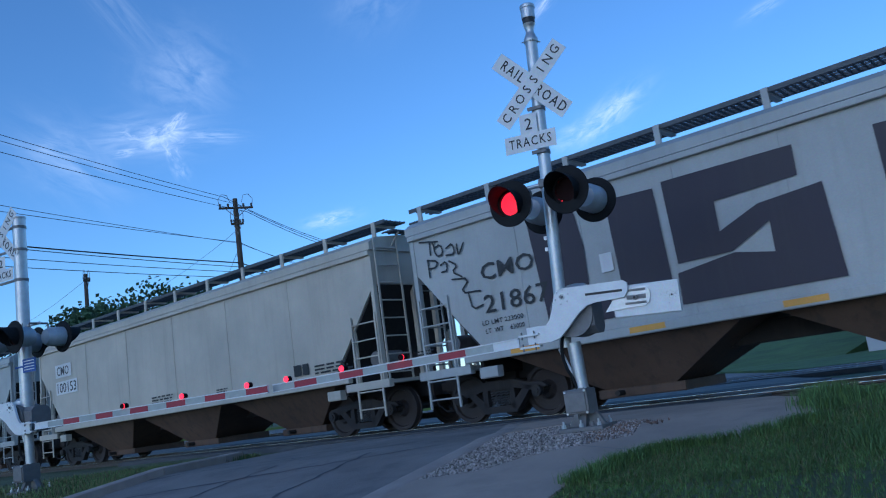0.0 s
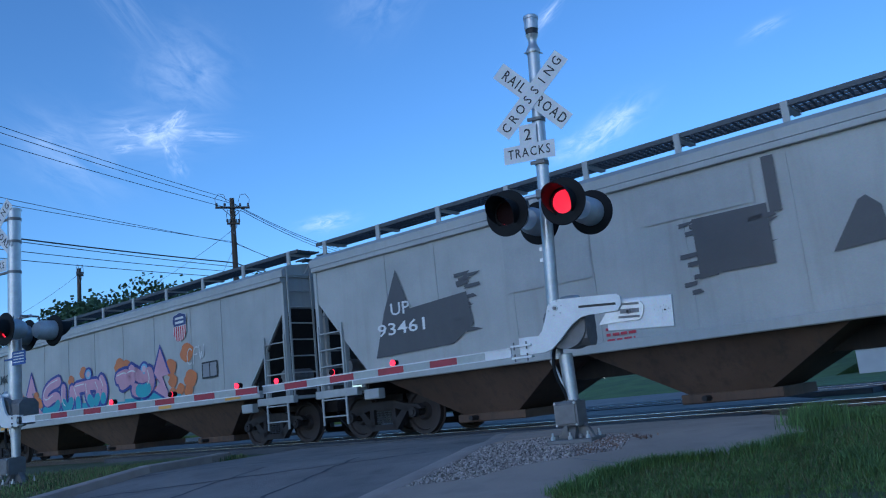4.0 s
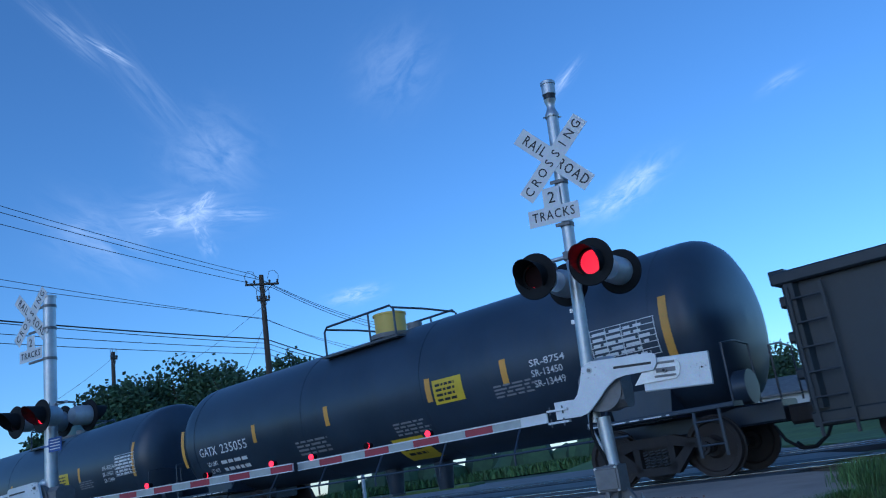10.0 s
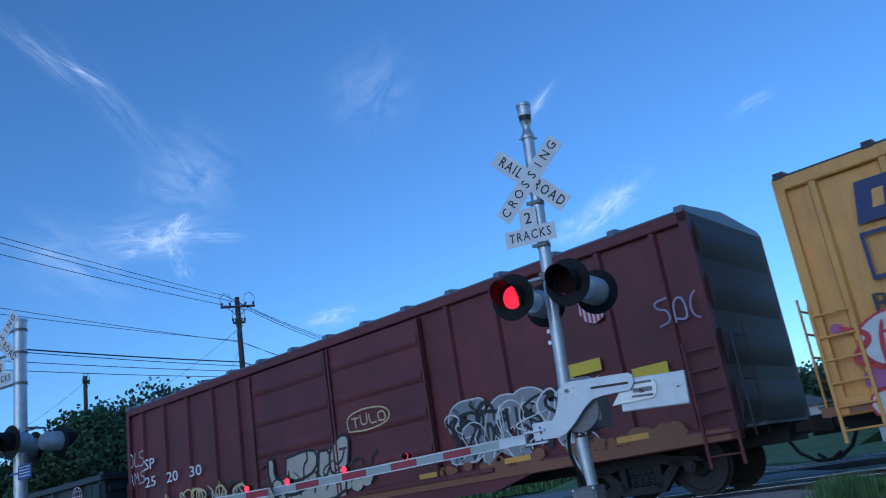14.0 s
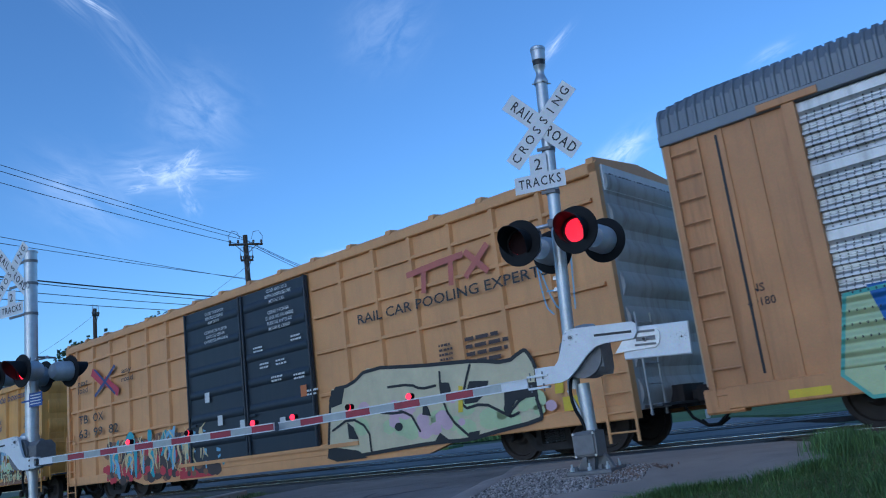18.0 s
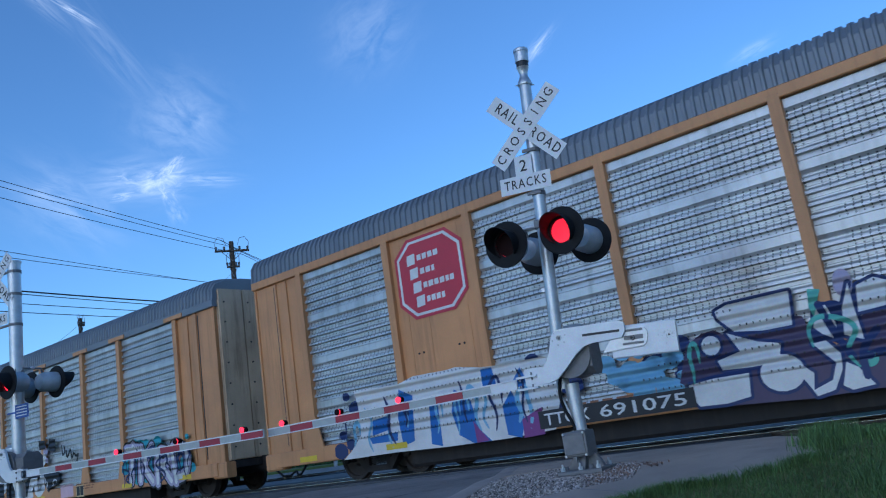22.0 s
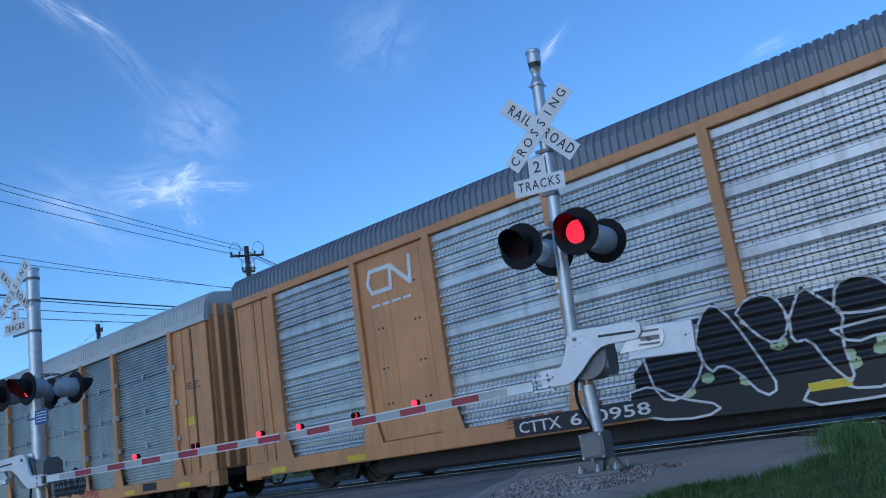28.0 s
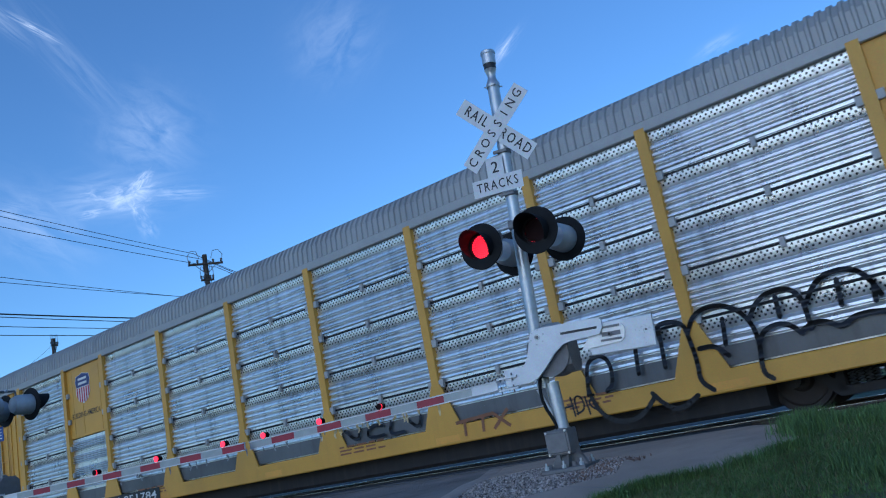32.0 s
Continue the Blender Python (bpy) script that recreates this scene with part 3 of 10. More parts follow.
g = sheet([-2.68, -2.2, -1.4, 0, 3, 8, 20], [-6, 0, 2, 4, 5.5, 6.6], 0.1, 0.0)
single("verge", g, SOIL, "sloping grassy verge beside the footpath", "verge", kind="structure")
g = outline_slab([(-2.66, 6.6), (-2.53, 7.0), (-2.35, 7.38), (-2.08, 7.6), (-1.58, 7.73), (-1.23, 8.01), (-0.9, 8.35), (-0.8, 8.7), (-0.93, 9.6), (-1.18, 10.9), (-1.0, 11.3), (5, 12.4), (20, 15), (20, 6.6)], 0.1, 0.0)
single("verge", g, SOIL, "grassy verge running up to the ballast", "verge", kind="structure")
blades("grass", 250000, verge, 0.02, 0.065, GRASS, "lush green mown grass on the verge", 21, 0.8, 0.0035)
blades("grass", 16000, verge, 0.03, 0.09, GRASS_DRY, "scattered dry yellowed grass blades", 22, 1.0, 0.003)
blades("grass", 2600, lambda r: on_road(-0.78 + r.gauss(0, 0.13), 9.45 + r.gauss(0, 0.28)), 0.06, 0.27, GRASS, "tall unmown grass clump beside the ballast", 23, 0.6, 0.004)
blades("grass", 16000, lambda r: on_road(-0.7 + abs(r.gauss(0, 1.4)), 10.6 + r.gauss(0, 0.45)), 0.03, 0.09, GRASS, "rough longer grass along the ballast", 27, 0.7, 0.004)
blades("grass", 8000, rim_spot, 0.05, 0.17, GRASS, "longer grass tufts overhanging the footpath", 24, 0.9, 0.004)
blades("grass", 5000, tuft_spot, 0.06, 0.16, GRASS, "ragged tufts standing out of the lawn", 28, 0.9, 0.004)
blades("grass", 14000, lambda r: on_road(-10.6 - abs(r.gauss(0, 2.2)), r.uniform(5, 11.8)), 0.03, 0.1, GRASS_DRY, "short patchy grass beside the kerb", 25)
blades("grass", 14000, lambda r: on_road(-10.6 - abs(r.gauss(0, 2.2)), r.uniform(5, 11.8)), 0.03, 0.1, GRASS, "short green grass beside the kerb", 26)
single("verge", outline_slab([(-10.55, 2), (-10.55, 9.2), (-10.9, 11.3), (-11.3, 12.2), (-13.5, 13.0), (-24, 13.0), (-24, 2)], 0.1, 0.03), SOIL, "trodden grass corner behind the kerb", "verge", kind="structure")


# ---- crossing signals ----
PERIOD, PHASE = 1.189, 0.396


def lit_left(t):
    return (t / PERIOD + PHASE) % 1.0 < 0.5


FLASHERS = []      # (disc, its resting pose, whether it is a left-hand lamp)


def flasher(disc, left):
    FLASHERS.append((disc, disc.matrix_basis.copy(), left))


def led_disc(name, r, parent, at, dots):
    """A lamp insert: its front carries lit diodes, its back a dark lens; it turns over as the lamp flashes."""
    g = Geo()
    g.cyl((0, 0.006, 0), (0, 0.02, 0), r, n=20)
    me = g.mesh(name, [DEAD_LENS, LED])
    ob = new(name, me)
    ob.parent = parent
    ob.matrix_basis = at
    front = Geo()
    if dots:
        for ring, count in ((0.0, 1), (0.2, 6), (0.4, 12), (0.6, 18), (0.8, 24), (0.95, 28)):
            for i in range(count):
                a = 6.2832 * i / count
                x, z = r * ring * math.cos(a), r * ring * math.sin(a)
                front.cyl((x, -0.006, z), (x, 0.006, z), r * 0.06, n=6)
        back = Geo().cyl((0, 0.0, 0), (0, 0.006, 0), r, n=20)
        part("diode_plate", back, LED_DIM, ob)
        part("diode", front, LED, ob, "lit red diodes")
    else:
        front.cyl((0, -0.006, 0), (0, 0.006, 0), r, n=16)
        part("diode", front, LED_RED, ob, "lit red lamp face")
    return ob


LED_DIM = glow("red_led_plate", (0.9, 0.0, 0.03), 0.22)


def ribbon_quad(g, a, b, wide, y, thick):
    """A flat bar from a to b (x, z) in an upright plane at depth y."""
    a, b = Vector((a[0], 0, a[1])), Vector((b[0], 0, b[1]))
    d = (b - a).normalized()
    o = Vector((-d.z, 0, d.x)) * wide / 2
    ring = [a - o, b - o, b + o, a + o]
    return g.prism([tuple(p) for p in ring], (0, y, 0), (0, y + thick, 0))


def face(x, y, z, rz=0.0):
    """Lettering pose: upright, facing -y, reading along +x; rz leans it in its plane."""
    return pose(x, y, z, 90, 0, 0) @ pose(0, 0, 0, 0, 0, rz)


def crossing_signal(label, m, ground_z, arm_dir, arm_len, finial, sign_shift, sign_z, light_z, arm_z, blue, top_z, counter_len, lean=0.0, pole_r=0.077):
    """A signal mast in its own frame: x across the road to the right, -y to the approaching driver."""
    tip = Matrix.Translation((0, 0, 3.05)) @ Matrix.Rotation(radians(lean), 4, "Y") @ Matrix.Translation((0, 0, -3.05))
    mast = thing("crossing_signal", label, "railroad crossing signal", m, group="signals at the level crossing")
    g = Geo()
    g.cyl((0, 0, 0.95), (0, 0, top_z), pole_r, n=24)
    pole = part("mast_pole", g.moved(tip), GALV, mast, "galvanised steel tube")
    for z in (light_z - 0.59, light_z - 0.45):
        band = Geo().cyl((0, 0, z), (0, 0, z + 0.022), pole_r + 0.004, n=24)
        band.box(-pole_r - 0.035, -pole_r + 0.01, -0.03, 0.01, z - 0.012, z + 0.034)
        part("clamp_band", band.moved(tip), GALV, pole)
    leg = Geo()
    leg.cyl((0.02, 0, 0.42), (0.0, 0, 1.0), 0.075, 0.085, n=20)
    leg.cyl((-0.20, 0.03, 0.95), (-0.03, 0.03, 0.5), 0.022, n=8)
    part("lower_post", leg, GALV, mast)
    g = Geo()
    g.box(-0.145, 0.135, -0.22, 0.10, 0.16, 0.45, 0.02)
    g.box(-0.12, 0.11, -0.235, -0.22, 0.19, 0.42, 0.01)
    g.box(-0.04, 0.0, -0.25, -0.22, 0.11, 0.17)
    jb = part("junction_box", g, CAST, mast, "grey cast junction box with a bolted lid")
    for x in (-0.125, 0.115):
        for z in (0.18, 0.43):
            part("bolt", Geo().cyl((x, -0.245, z), (x, -0.22, z), 0.014, n=6), GALV, jb)
    g = Geo()
    g.prism([(-0.2, 0, 0.02), (0.24, 0, 0.02), (0.2, 0, 0.1), (0.13, 0, 0.2), (0.1, 0, 0.46), (-0.08, 0, 0.46), (-0.1, 0, 0.2)], (0, -0.04, 0), (0, 0.04, 0))
    g.prism([(0, -0.2, 0.02), (0, 0.22, 0.02), (0, 0.12, 0.2), (0, 0.09, 0.46), (0, -0.09, 0.46), (0, -0.1, 0.2)], (-0.02, 0, 0), (0.06, 0, 0))
    g.box(-0.25, 0.28, -0.28, 0.26, -0.03, 0.02, 0.01)
    g.cyl((0.12, -0.16, -0.06), (0.12, -0.16, 0.07), 0.03, n=10)
    g.cyl((-0.18, -0.16, -0.06), (-0.18, -0.16, 0.07), 0.03, n=10)
    base = part("base_casting", g, CAST, mast)
    for x, y in ((0.22, -0.2), (-0.2, -0.22), (0.02, -0.24), (0.22, 0.2)):
        part("anchor_nut", Geo().cyl((x, y, 0.02), (x, y, 0.06), 0.028, n=6), GALV, base)
        part("anchor_bolt", Geo().cyl((x, y, -0.06), (x, y, 0.10), 0.013, n=8), GALV, base)
    g = Geo()
    g.box(-0.36, 0.36, -0.36, 0.36, -0.35, -0.03, 0.02)
    part("foundation", g, KERB, mast, "square concrete foundation")
    if finial:
        g = Geo()
        g.lathe([(top_z - 0.05, 0.088), (top_z - 0.03, 0.094), (top_z + 0.0, 0.088), (top_z + 0.03, 0.072), (top_z + 0.075, 0.055), (top_z + 0.11, 0.052), (top_z + 0.16, 0.066), (top_z + 0.20, 0.082)], 24, "z")
        bell = part("bell", g.moved(tip), GALV, mast, "grey metal electronic bell on the mast top")
        g = Geo().lathe([(top_z + 0.20, 0.082), (top_z + 0.205, 0.078), (top_z + 0.265, 0.079), (top_z + 0.27, 0.083)], 24, "z")
        part("sound_slot", g.moved(tip), INK, bell, "dark sound opening round the bell")
        g = Geo().lathe([(top_z + 0.27, 0.083), (top_z + 0.275, 0.088), (top_z + 0.405, 0.090), (top_z + 0.41, 0.097), (top_z + 0.445, 0.097), (top_z + 0.455, 0.088), (top_z + 0.465, 0.0)], 24, "z")
        part("bell_cap", g.moved(tip), GALV, bell)
        for i in range(4):
            a = 0.6 + i * 1.571
            h = Geo().cyl((0.07 * math.cos(a), 0.07 * math.sin(a), top_z - 0.04), (0.12 * math.cos(a), 0.12 * math.sin(a), top_z - 0.04), 0.009, n=6)
            part("set_screw", h.moved(tip), GALV, bell)
    else:
        part("cap", Geo().cyl((0, 0, top_z), (0, 0, top_z + 0.03), pole_r + 0.012, n=24).moved(tip), GALV, mast)
    # crossbuck
    cx, cy = sign_shift, -0.11
    for z in (sign_z + 0.12, sign_z - 0.30, sign_z - 0.86):
        g = Geo().box(min(0, cx) - 0.09, max(0, cx) + 0.07, -0.10, -0.07, z - 0.02, z + 0.02)
        g.cyl((0, 0, z - 0.025), (0, 0, z + 0.025), pole_r + 0.01, n=20)
        part("sign_bracket", g.moved(tip), CAST, mast)
    h = 0.61 * 0.7071
    for name, words, a, b, lean, off in (("crossbuck_blade", "RAIL   ROAD", (-h, h), (h, -h), -45, 0.008), ("crossbuck_blade", "CROSSING", (-h, -h), (h, h), 45, 0.0)):
        bl = Geo()
        ribbon_quad(bl, (cx + a[0], sign_z + a[1]), (cx + b[0], sign_z + b[1]), 0.228, cy + off - 0.004, 0.004)
        blade = part(name, bl.moved(tip), SIGN_WHITE, mast, "white blade with black capitals")
        if words.startswith("RAIL"):
            for wd, k in (("RAIL", -0.325), ("ROAD", 0.335)):
                lettering("letters", wd, 0.186, INK, blade, tip @ face(cx + k * 0.7071, cy + off - 0.007, sign_z - k * 0.7071, -45), squeeze=0.80, bold=0.002, gap=1.32)
        else:
            for i, ch in enumerate(words):
                k = (i - 3.5) * 0.147
                lettering("letter", ch, 0.180, INK, blade, tip @ face(cx + k * 0.7071, cy + off - 0.007, sign_z + k * 0.7071, 45), squeeze=0.85, bold=0.001)
    tz = sign_z - 0.70
    px = cx - 0.09 if finial else cx
    ring = [(-0.34, -0.13), (0.34, -0.13), (0.34, 0.09), (0.115, 0.09), (0.115, 0.34), (-0.115, 0.34), (-0.115, 0.09), (-0.34, 0.09)]
    g = Geo().prism([(px + a, 0, tz + b) for a, b in ring], (0, cy - 0.004, 0), (0, cy, 0)).moved(tip)
    plate = part("tracks_sign", g, SIGN_WHITE, mast, "white plate lettered 2 TRACKS")
    lettering("letters", "2", 0.21, INK, plate, tip @ face(px, cy - 0.008, tz + 0.20), bold=0.001)
    lettering("letters", "TRACKS", 0.168, INK, plate, tip @ face(px, cy - 0.008, tz - 0.02), squeeze=0.80, bold=0.001, gap=1.22)
    # lamps
    g = Geo()
    g.cyl((-0.42, 0.0, light_z + 0.24), (0.46, 0.0, light_z + 0.24), 0.026, n=12)
    part("lamp_crossarm", g, GALV, mast)
    part("crossarm_clamp", Geo().box(-0.085, 0.085, -0.085, 0.085, light_z + 0.18, light_z + 0.30, 0.02), CAST, mast)
    for x, ysign, left in ((-0.32, -1, True), (0.40, -1, False), (-0.33, 1, True), (0.38, 1, False)):
        aim = -4 if ysign < 0 else 176
        out = 0.42 if ysign < 0 else 0.46
        lamp_m = pose(x + math.sin(radians(aim)) * out, -math.cos(radians(aim)) * out, light_z, 0, 0, aim)
        g = Geo().lathe([(0.004, 0.17), (0.0, 0.275), (-0.012, 0.285), (-0.02, 0.275), (-0.02, 0.143), (0.05, 0.143), (0.055, 0.0)], 40, "y")
        unit = part("lamp_unit", g.moved(lamp_m), BLACK, mast, "black round target plate")
        hood = Geo()
        n = 26
        ring0 = [(0.168 * math.cos(a), 0.168 * math.sin(a)) for a in [math.radians(-55 + 290 * i / n) for i in range(n + 1)]]
        v = []
        for i, (a, b) in enumerate(ring0):
            reach = 0.31 - 0.27 * (abs(i / n - 0.5) * 2) ** 1.9
            v += [(a, -0.018, b), (a, -0.02 - reach, b), (a * 1.025, -0.02 - reach, b * 1.025), (a * 1.025, -0.018, b * 1.025)]
        fs = []
        for i in range(n):
            for k in range(4):
                fs.append((i * 4 + k, i * 4 + (k + 1) % 4, i * 4 + 4 + (k + 1) % 4, i * 4 + 4 + k))
        hood.add(v, fs + [(0, 1, 2, 3), (n * 4 + 3, n * 4 + 2, n * 4 + 1, n * 4)])
        part("hood", hood.moved(lamp_m), BLACK, unit)
        can = Geo().lathe([(0.0, 0.178), (0.24, 0.172), (0.32, 0.13), (0.335, 0.0)], 28, "y")
        part("lamp_housing", can.moved(lamp_m), LENS_GREY, unit, "grey lamp housing")
        part("lamp_bracket", Geo().tube([(0, 0.25, 0.16), (0, 0.27, 0.24), (0, out, 0.24)], 0.02, 8).moved(lamp_m), CAST, unit)
        disc = led_disc("lamp_insert", 0.140, unit, lamp_m @ pose(0, 0.02, 0), True)
        flasher(disc, left)
    # gate: the arm points along arm_dir (-1 to the left, 1 to the right)
    k = arm_dir
    gy = -0.26
    sx = 1 if k < 0 else -1
    pz = arm_z + 0.38       # height of the pivot bolt
    dz = arm_z - 1.17
    g = Geo()
    g.cyl((sx * 0.10, -0.20, pz - 0.22), (sx * 0.10, 0.22, pz - 0.22), 0.26, n=28)
    g.box(-0.16, 0.36, -0.17, 0.2, pz - 0.46, pz - 0.02, 0.08)
    mech = part("gate_mechanism", g, CAST, mast, "grey cast gate motor housing")
    part("housing_dome", Geo().lathe([(pz + 0.0, 0.17), (pz + 0.10, 0.16), (pz + 0.15, 0.11), (pz + 0.165, 0.0)], 20, "z").moved(Matrix.Translation((sx * 0.13, 0.04, 0))), GALV, mech)
    part("conduit", Geo().tube([(-0.08, -0.1, pz - 0.42), (-0.11, -0.1, pz - 0.52), (-0.125, -0.1, pz - 0.62), (-0.12, -0.1, pz - 0.72), (-0.095, -0.09, pz - 0.84), (-0.06, -0.07, 0.60), (-0.03, -0.06, 0.5), (-0.02, -0.05, 0.42)], 0.02, 8), BLACK, mech, "black flexible conduit")
    # the bracket hangs a few degrees low towards its weight
    gm = Matrix.Translation((sx * 0.049, 0, pz)) @ Matrix.Rotation(radians(3.2 * sx), 4, "Y") @ Matrix.Translation((0, 0, -pz))
    p0 = [(-0.505, -0.29), (-0.33, -0.29), (-0.25, -0.295), (-0.20, -0.245), (-0.145, -0.125), (-0.093, 0.04), (-0.045, 0.085), (0.035, 0.10), (0.745, 0.062), (0.79, 0.03), (0.79, -0.06), (0.74, -0.13), (0.39, -0.13), (0.285, -0.15), (0.17, -0.225), (0.025, -0.365), (-0.10, -0.468), (-0.21, -0.495), (-0.505, -0.49)]
    c3, s3 = math.cos(radians(3.2)), math.sin(radians(3.2))
    ring = [(sx * (a * c3 - b * s3), 0, pz + a * s3 + b * c3) for a, b in p0]
    gate = part("gate_bracket", Geo().prism(ring, (0, gy - 0.025, 0), (0, gy + 0.015, 0)).moved(gm), ALU, mast, "white painted aluminium gate arm bracket")
    part("slot", Geo().box(min(sx * 0.29, sx * 0.73), max(sx * 0.29, sx * 0.73), gy - 0.029, gy - 0.024, pz - 0.022, pz + 0.006).moved(gm), INK, gate)
    for i in range(6):
        a = i * 1.047 + 0.3
        part("bolt", Geo().cyl((0.085 * math.cos(a), gy - 0.038, pz + 0.085 * math.sin(a)), (0.085 * math.cos(a), gy - 0.02, pz + 0.085 * math.sin(a)), 0.010, n=6).moved(gm), GALV, gate)
    part("pivot_washer", Geo().cyl((0, gy - 0.034, pz), (0, gy - 0.02, pz), 0.036, n=16).moved(gm), GALV, gate)
    part("pivot_bolt", Geo().cyl((0, gy - 0.055, pz), (0, gy - 0.02, pz), 0.022, n=6).moved(gm), CAST, gate)
    ring = [(sx * a, 0, pz + b) for a, b in ((0.50, -0.235), (0.62, -0.225), (0.97, -0.205), (1.01, -0.17), (1.03, -0.10), (1.03, -0.045), (1.0, -0.002), (0.78, 0.0), (0.60, -0.10))]
    cw = part("counterweight_clamp", Geo().prism(ring, (0, gy + 0.016, 0), (0, gy + 0.034, 0)).moved(gm), GALV, gate, "slotted dull grey steel clamp")
    for zz in (-0.165, -0.02):
        part("clamp_rib", Geo().box(min(sx * 0.74, sx * 0.98), max(sx * 0.74, sx * 0.98), gy + 0.004, gy + 0.017, pz + zz - 0.012, pz + zz + 0.012).moved(gm), CAST, cw)
    part("clamp_slot", Geo().box(min(sx * 0.76, sx * 0.98), max(sx * 0.76, sx * 0.98), gy + 0.011, gy + 0.017, pz - 0.125, pz - 0.075).moved(gm), CAST, cw)
    part("nut", Geo().cyl((sx * 0.855, gy - 0.012, pz - 0.105), (sx * 0.855, gy + 0.012, pz - 0.105), 0.032, n=6).moved(gm), CAST, cw)
    part("nut", Geo().cyl((sx * 0.855, gy - 0.020, pz - 0.105), (sx * 0.855, gy - 0.011, pz - 0.105), 0.016, n=8).moved(gm), INK, cw)
    g = Geo().box(min(sx * 0.60, sx * 1.345), max(sx * 0.60, sx * 1.345), gy + 0.036, gy + 0.10, pz - 0.315, pz + 0.045, 0.012).moved(gm)
    weight = part("counterweight", g, ALU, mast, "white painted steel counterweight, scuffed")
    marks = Geo()
    scuff = random.Random(12)
    for i in range(26):
        mx, mz = 1.2 + scuff.gauss(0.04, 0.04), pz - 0.14 + scuff.gauss(0, 0.06)
        w_ = scuff.uniform(0.004, 0.014)
        marks.box(min(sx * mx, sx * (mx + w_)), max(sx * mx, sx * (mx + w_)), gy + 0.033, gy + 0.037, mz, mz + scuff.uniform(0.004, 0.02))
    tagged(part("worn_stencil", marks.moved(gm), GALV, weight), "scuffed grey remains of stencilling", kind="stuff")
    part("rivet_hole", Geo().cyl((sx * 1.262, gy + 0.031, pz - 0.12), (sx * 1.262, gy + 0.037, pz - 0.12), 0.012, n=8).moved(gm), INK, weight)
    # the arm in striped lengths
    n = round((arm_len - 0.93) / 0.41)
    a0 = 0.58
    for zz in ((1.03, 1.17) if k < 0 else (1.085, 1.235)):
        g = Geo().box(min(k * 0.30, k * 0.56), max(k * 0.30, k * 0.56), gy - 0.055, gy + 0.03, zz + dz - 0.012, zz + dz + 0.012)
        part("arm_clamp", g, ALU, gate)
        for xx in (0.36, 0.52):
            part("bolt", Geo().cyl((k * xx, gy - 0.045, zz + dz - 0.045), (k * xx, gy - 0.045, zz + dz + 0.045), 0.010, n=6), CAST, gate)
    droop = 0.018 if k < 0 else 0.0
    z0 = 1.115 + dz if k < 0 else 1.165 + dz

    def arm_piece(x0, x1, y0, y1, za, zb):
        g = Geo()
        ring = [(k * x0, 0, z0 + za - droop * x0), (k * x1, 0, z0 + za - droop * x1), (k * x1, 0, z0 + zb - droop * x1), (k * x0, 0, z0 + zb - droop * x0)]
        return g.prism(ring, (0, y0, 0), (0, y1, 0))

    arm = part("gate_arm", arm_piece(a0, arm_len, gy - 0.012, gy + 0.012, -0.055, 0.055), ALU, mast, "striped red and white gate arm, lowered")
    step = (arm_len - a0 - 0.35) / n
    for i in range(n):
        x0 = a0 + 0.35 + i * step
        part("stripe", arm_piece(x0, x0 + step - 0.004, gy - 0.017, gy - 0.012, -0.045, 0.04), ARM_WHITE if i % 2 == 0 else ARM_RED, arm)
    part("edge_rail", arm_piece(a0, arm_len, gy - 0.024, gy + 0.016, 0.042, 0.056), ALU, arm)
    part("edge_rail", arm_piece(a0, arm_len, gy - 0.024, gy + 0.016, -0.058, -0.046), ALU, arm)
    for f, left, steady in ((0.43, False, False), (0.68, True, False), (0.93, True, True)):
        x = k * (a0 + (arm_len - a0) * f)
        z = z0 - droop * abs(x) + 0.092
        g = Geo().cyl((x, gy - 0.02, z), (x, gy + 0.05, z), 0.042, n=16)
        g.box(x - 0.015, x + 0.015, gy - 0.01, gy + 0.01, z - 0.06, z - 0.03)
        holder = part("arm_lamp", g, DEAD_LENS, arm, "small red lamp on the gate arm")
        disc = led_disc("lamp_insert", 0.040, holder, pose(x, gy - 0.035, z), False)
        if not steady:
            flasher(disc, left)
    if blue:
        g = Geo().box(0.11, 0.47, -0.125, -0.12, light_z - 0.60, light_z - 0.36)
        g.box(-0.118, 0.14, -0.12, 0.118, light_z - 0.50, light_z - 0.47)
        plate = part("notice_plate", g, BLUE_SIGN, mast, "small blue emergency notice plate")
        bars = Geo()
        for i in range(4):
            bars.box(0.15, 0.43, -0.129, -0.125, light_z - 0.56 + i * 0.05, light_z - 0.545 + i * 0.05)
        part("text_bar", bars, SIGN_WHITE, plate)
    return mast


SIGN_TURN = math.degrees(math.atan2(WAY_W.y, WAY_W.x))
crossing_signal("galvanised crossing signal mast with crossbuck, red flashing lamps and lowered gate", pose(0.87, 9.90, 0.0, 0, 0, SIGN_TURN),
                0, -1, 4.45, True, -0.025, 4.237, 2.74, 1.15, False, 4.87, 1.33, 2.9)
crossing_signal("galvanised crossing signal mast beyond the road, gate lowered towards the middle", pose(-8.40, 14.05, -0.05, 0, 0, SIGN_TURN),
                0, 1, 5.75, False, -0.40, 4.57, 2.62, 1.07, True, 4.86, 1.1, 0.0, 0.112)


# ---- poles, wires and lamps ----
def polar(az, dist, z=0.0):
    a = radians(az)
    return Vector((-math.sin(a) * dist, math.cos(a) * dist, z))


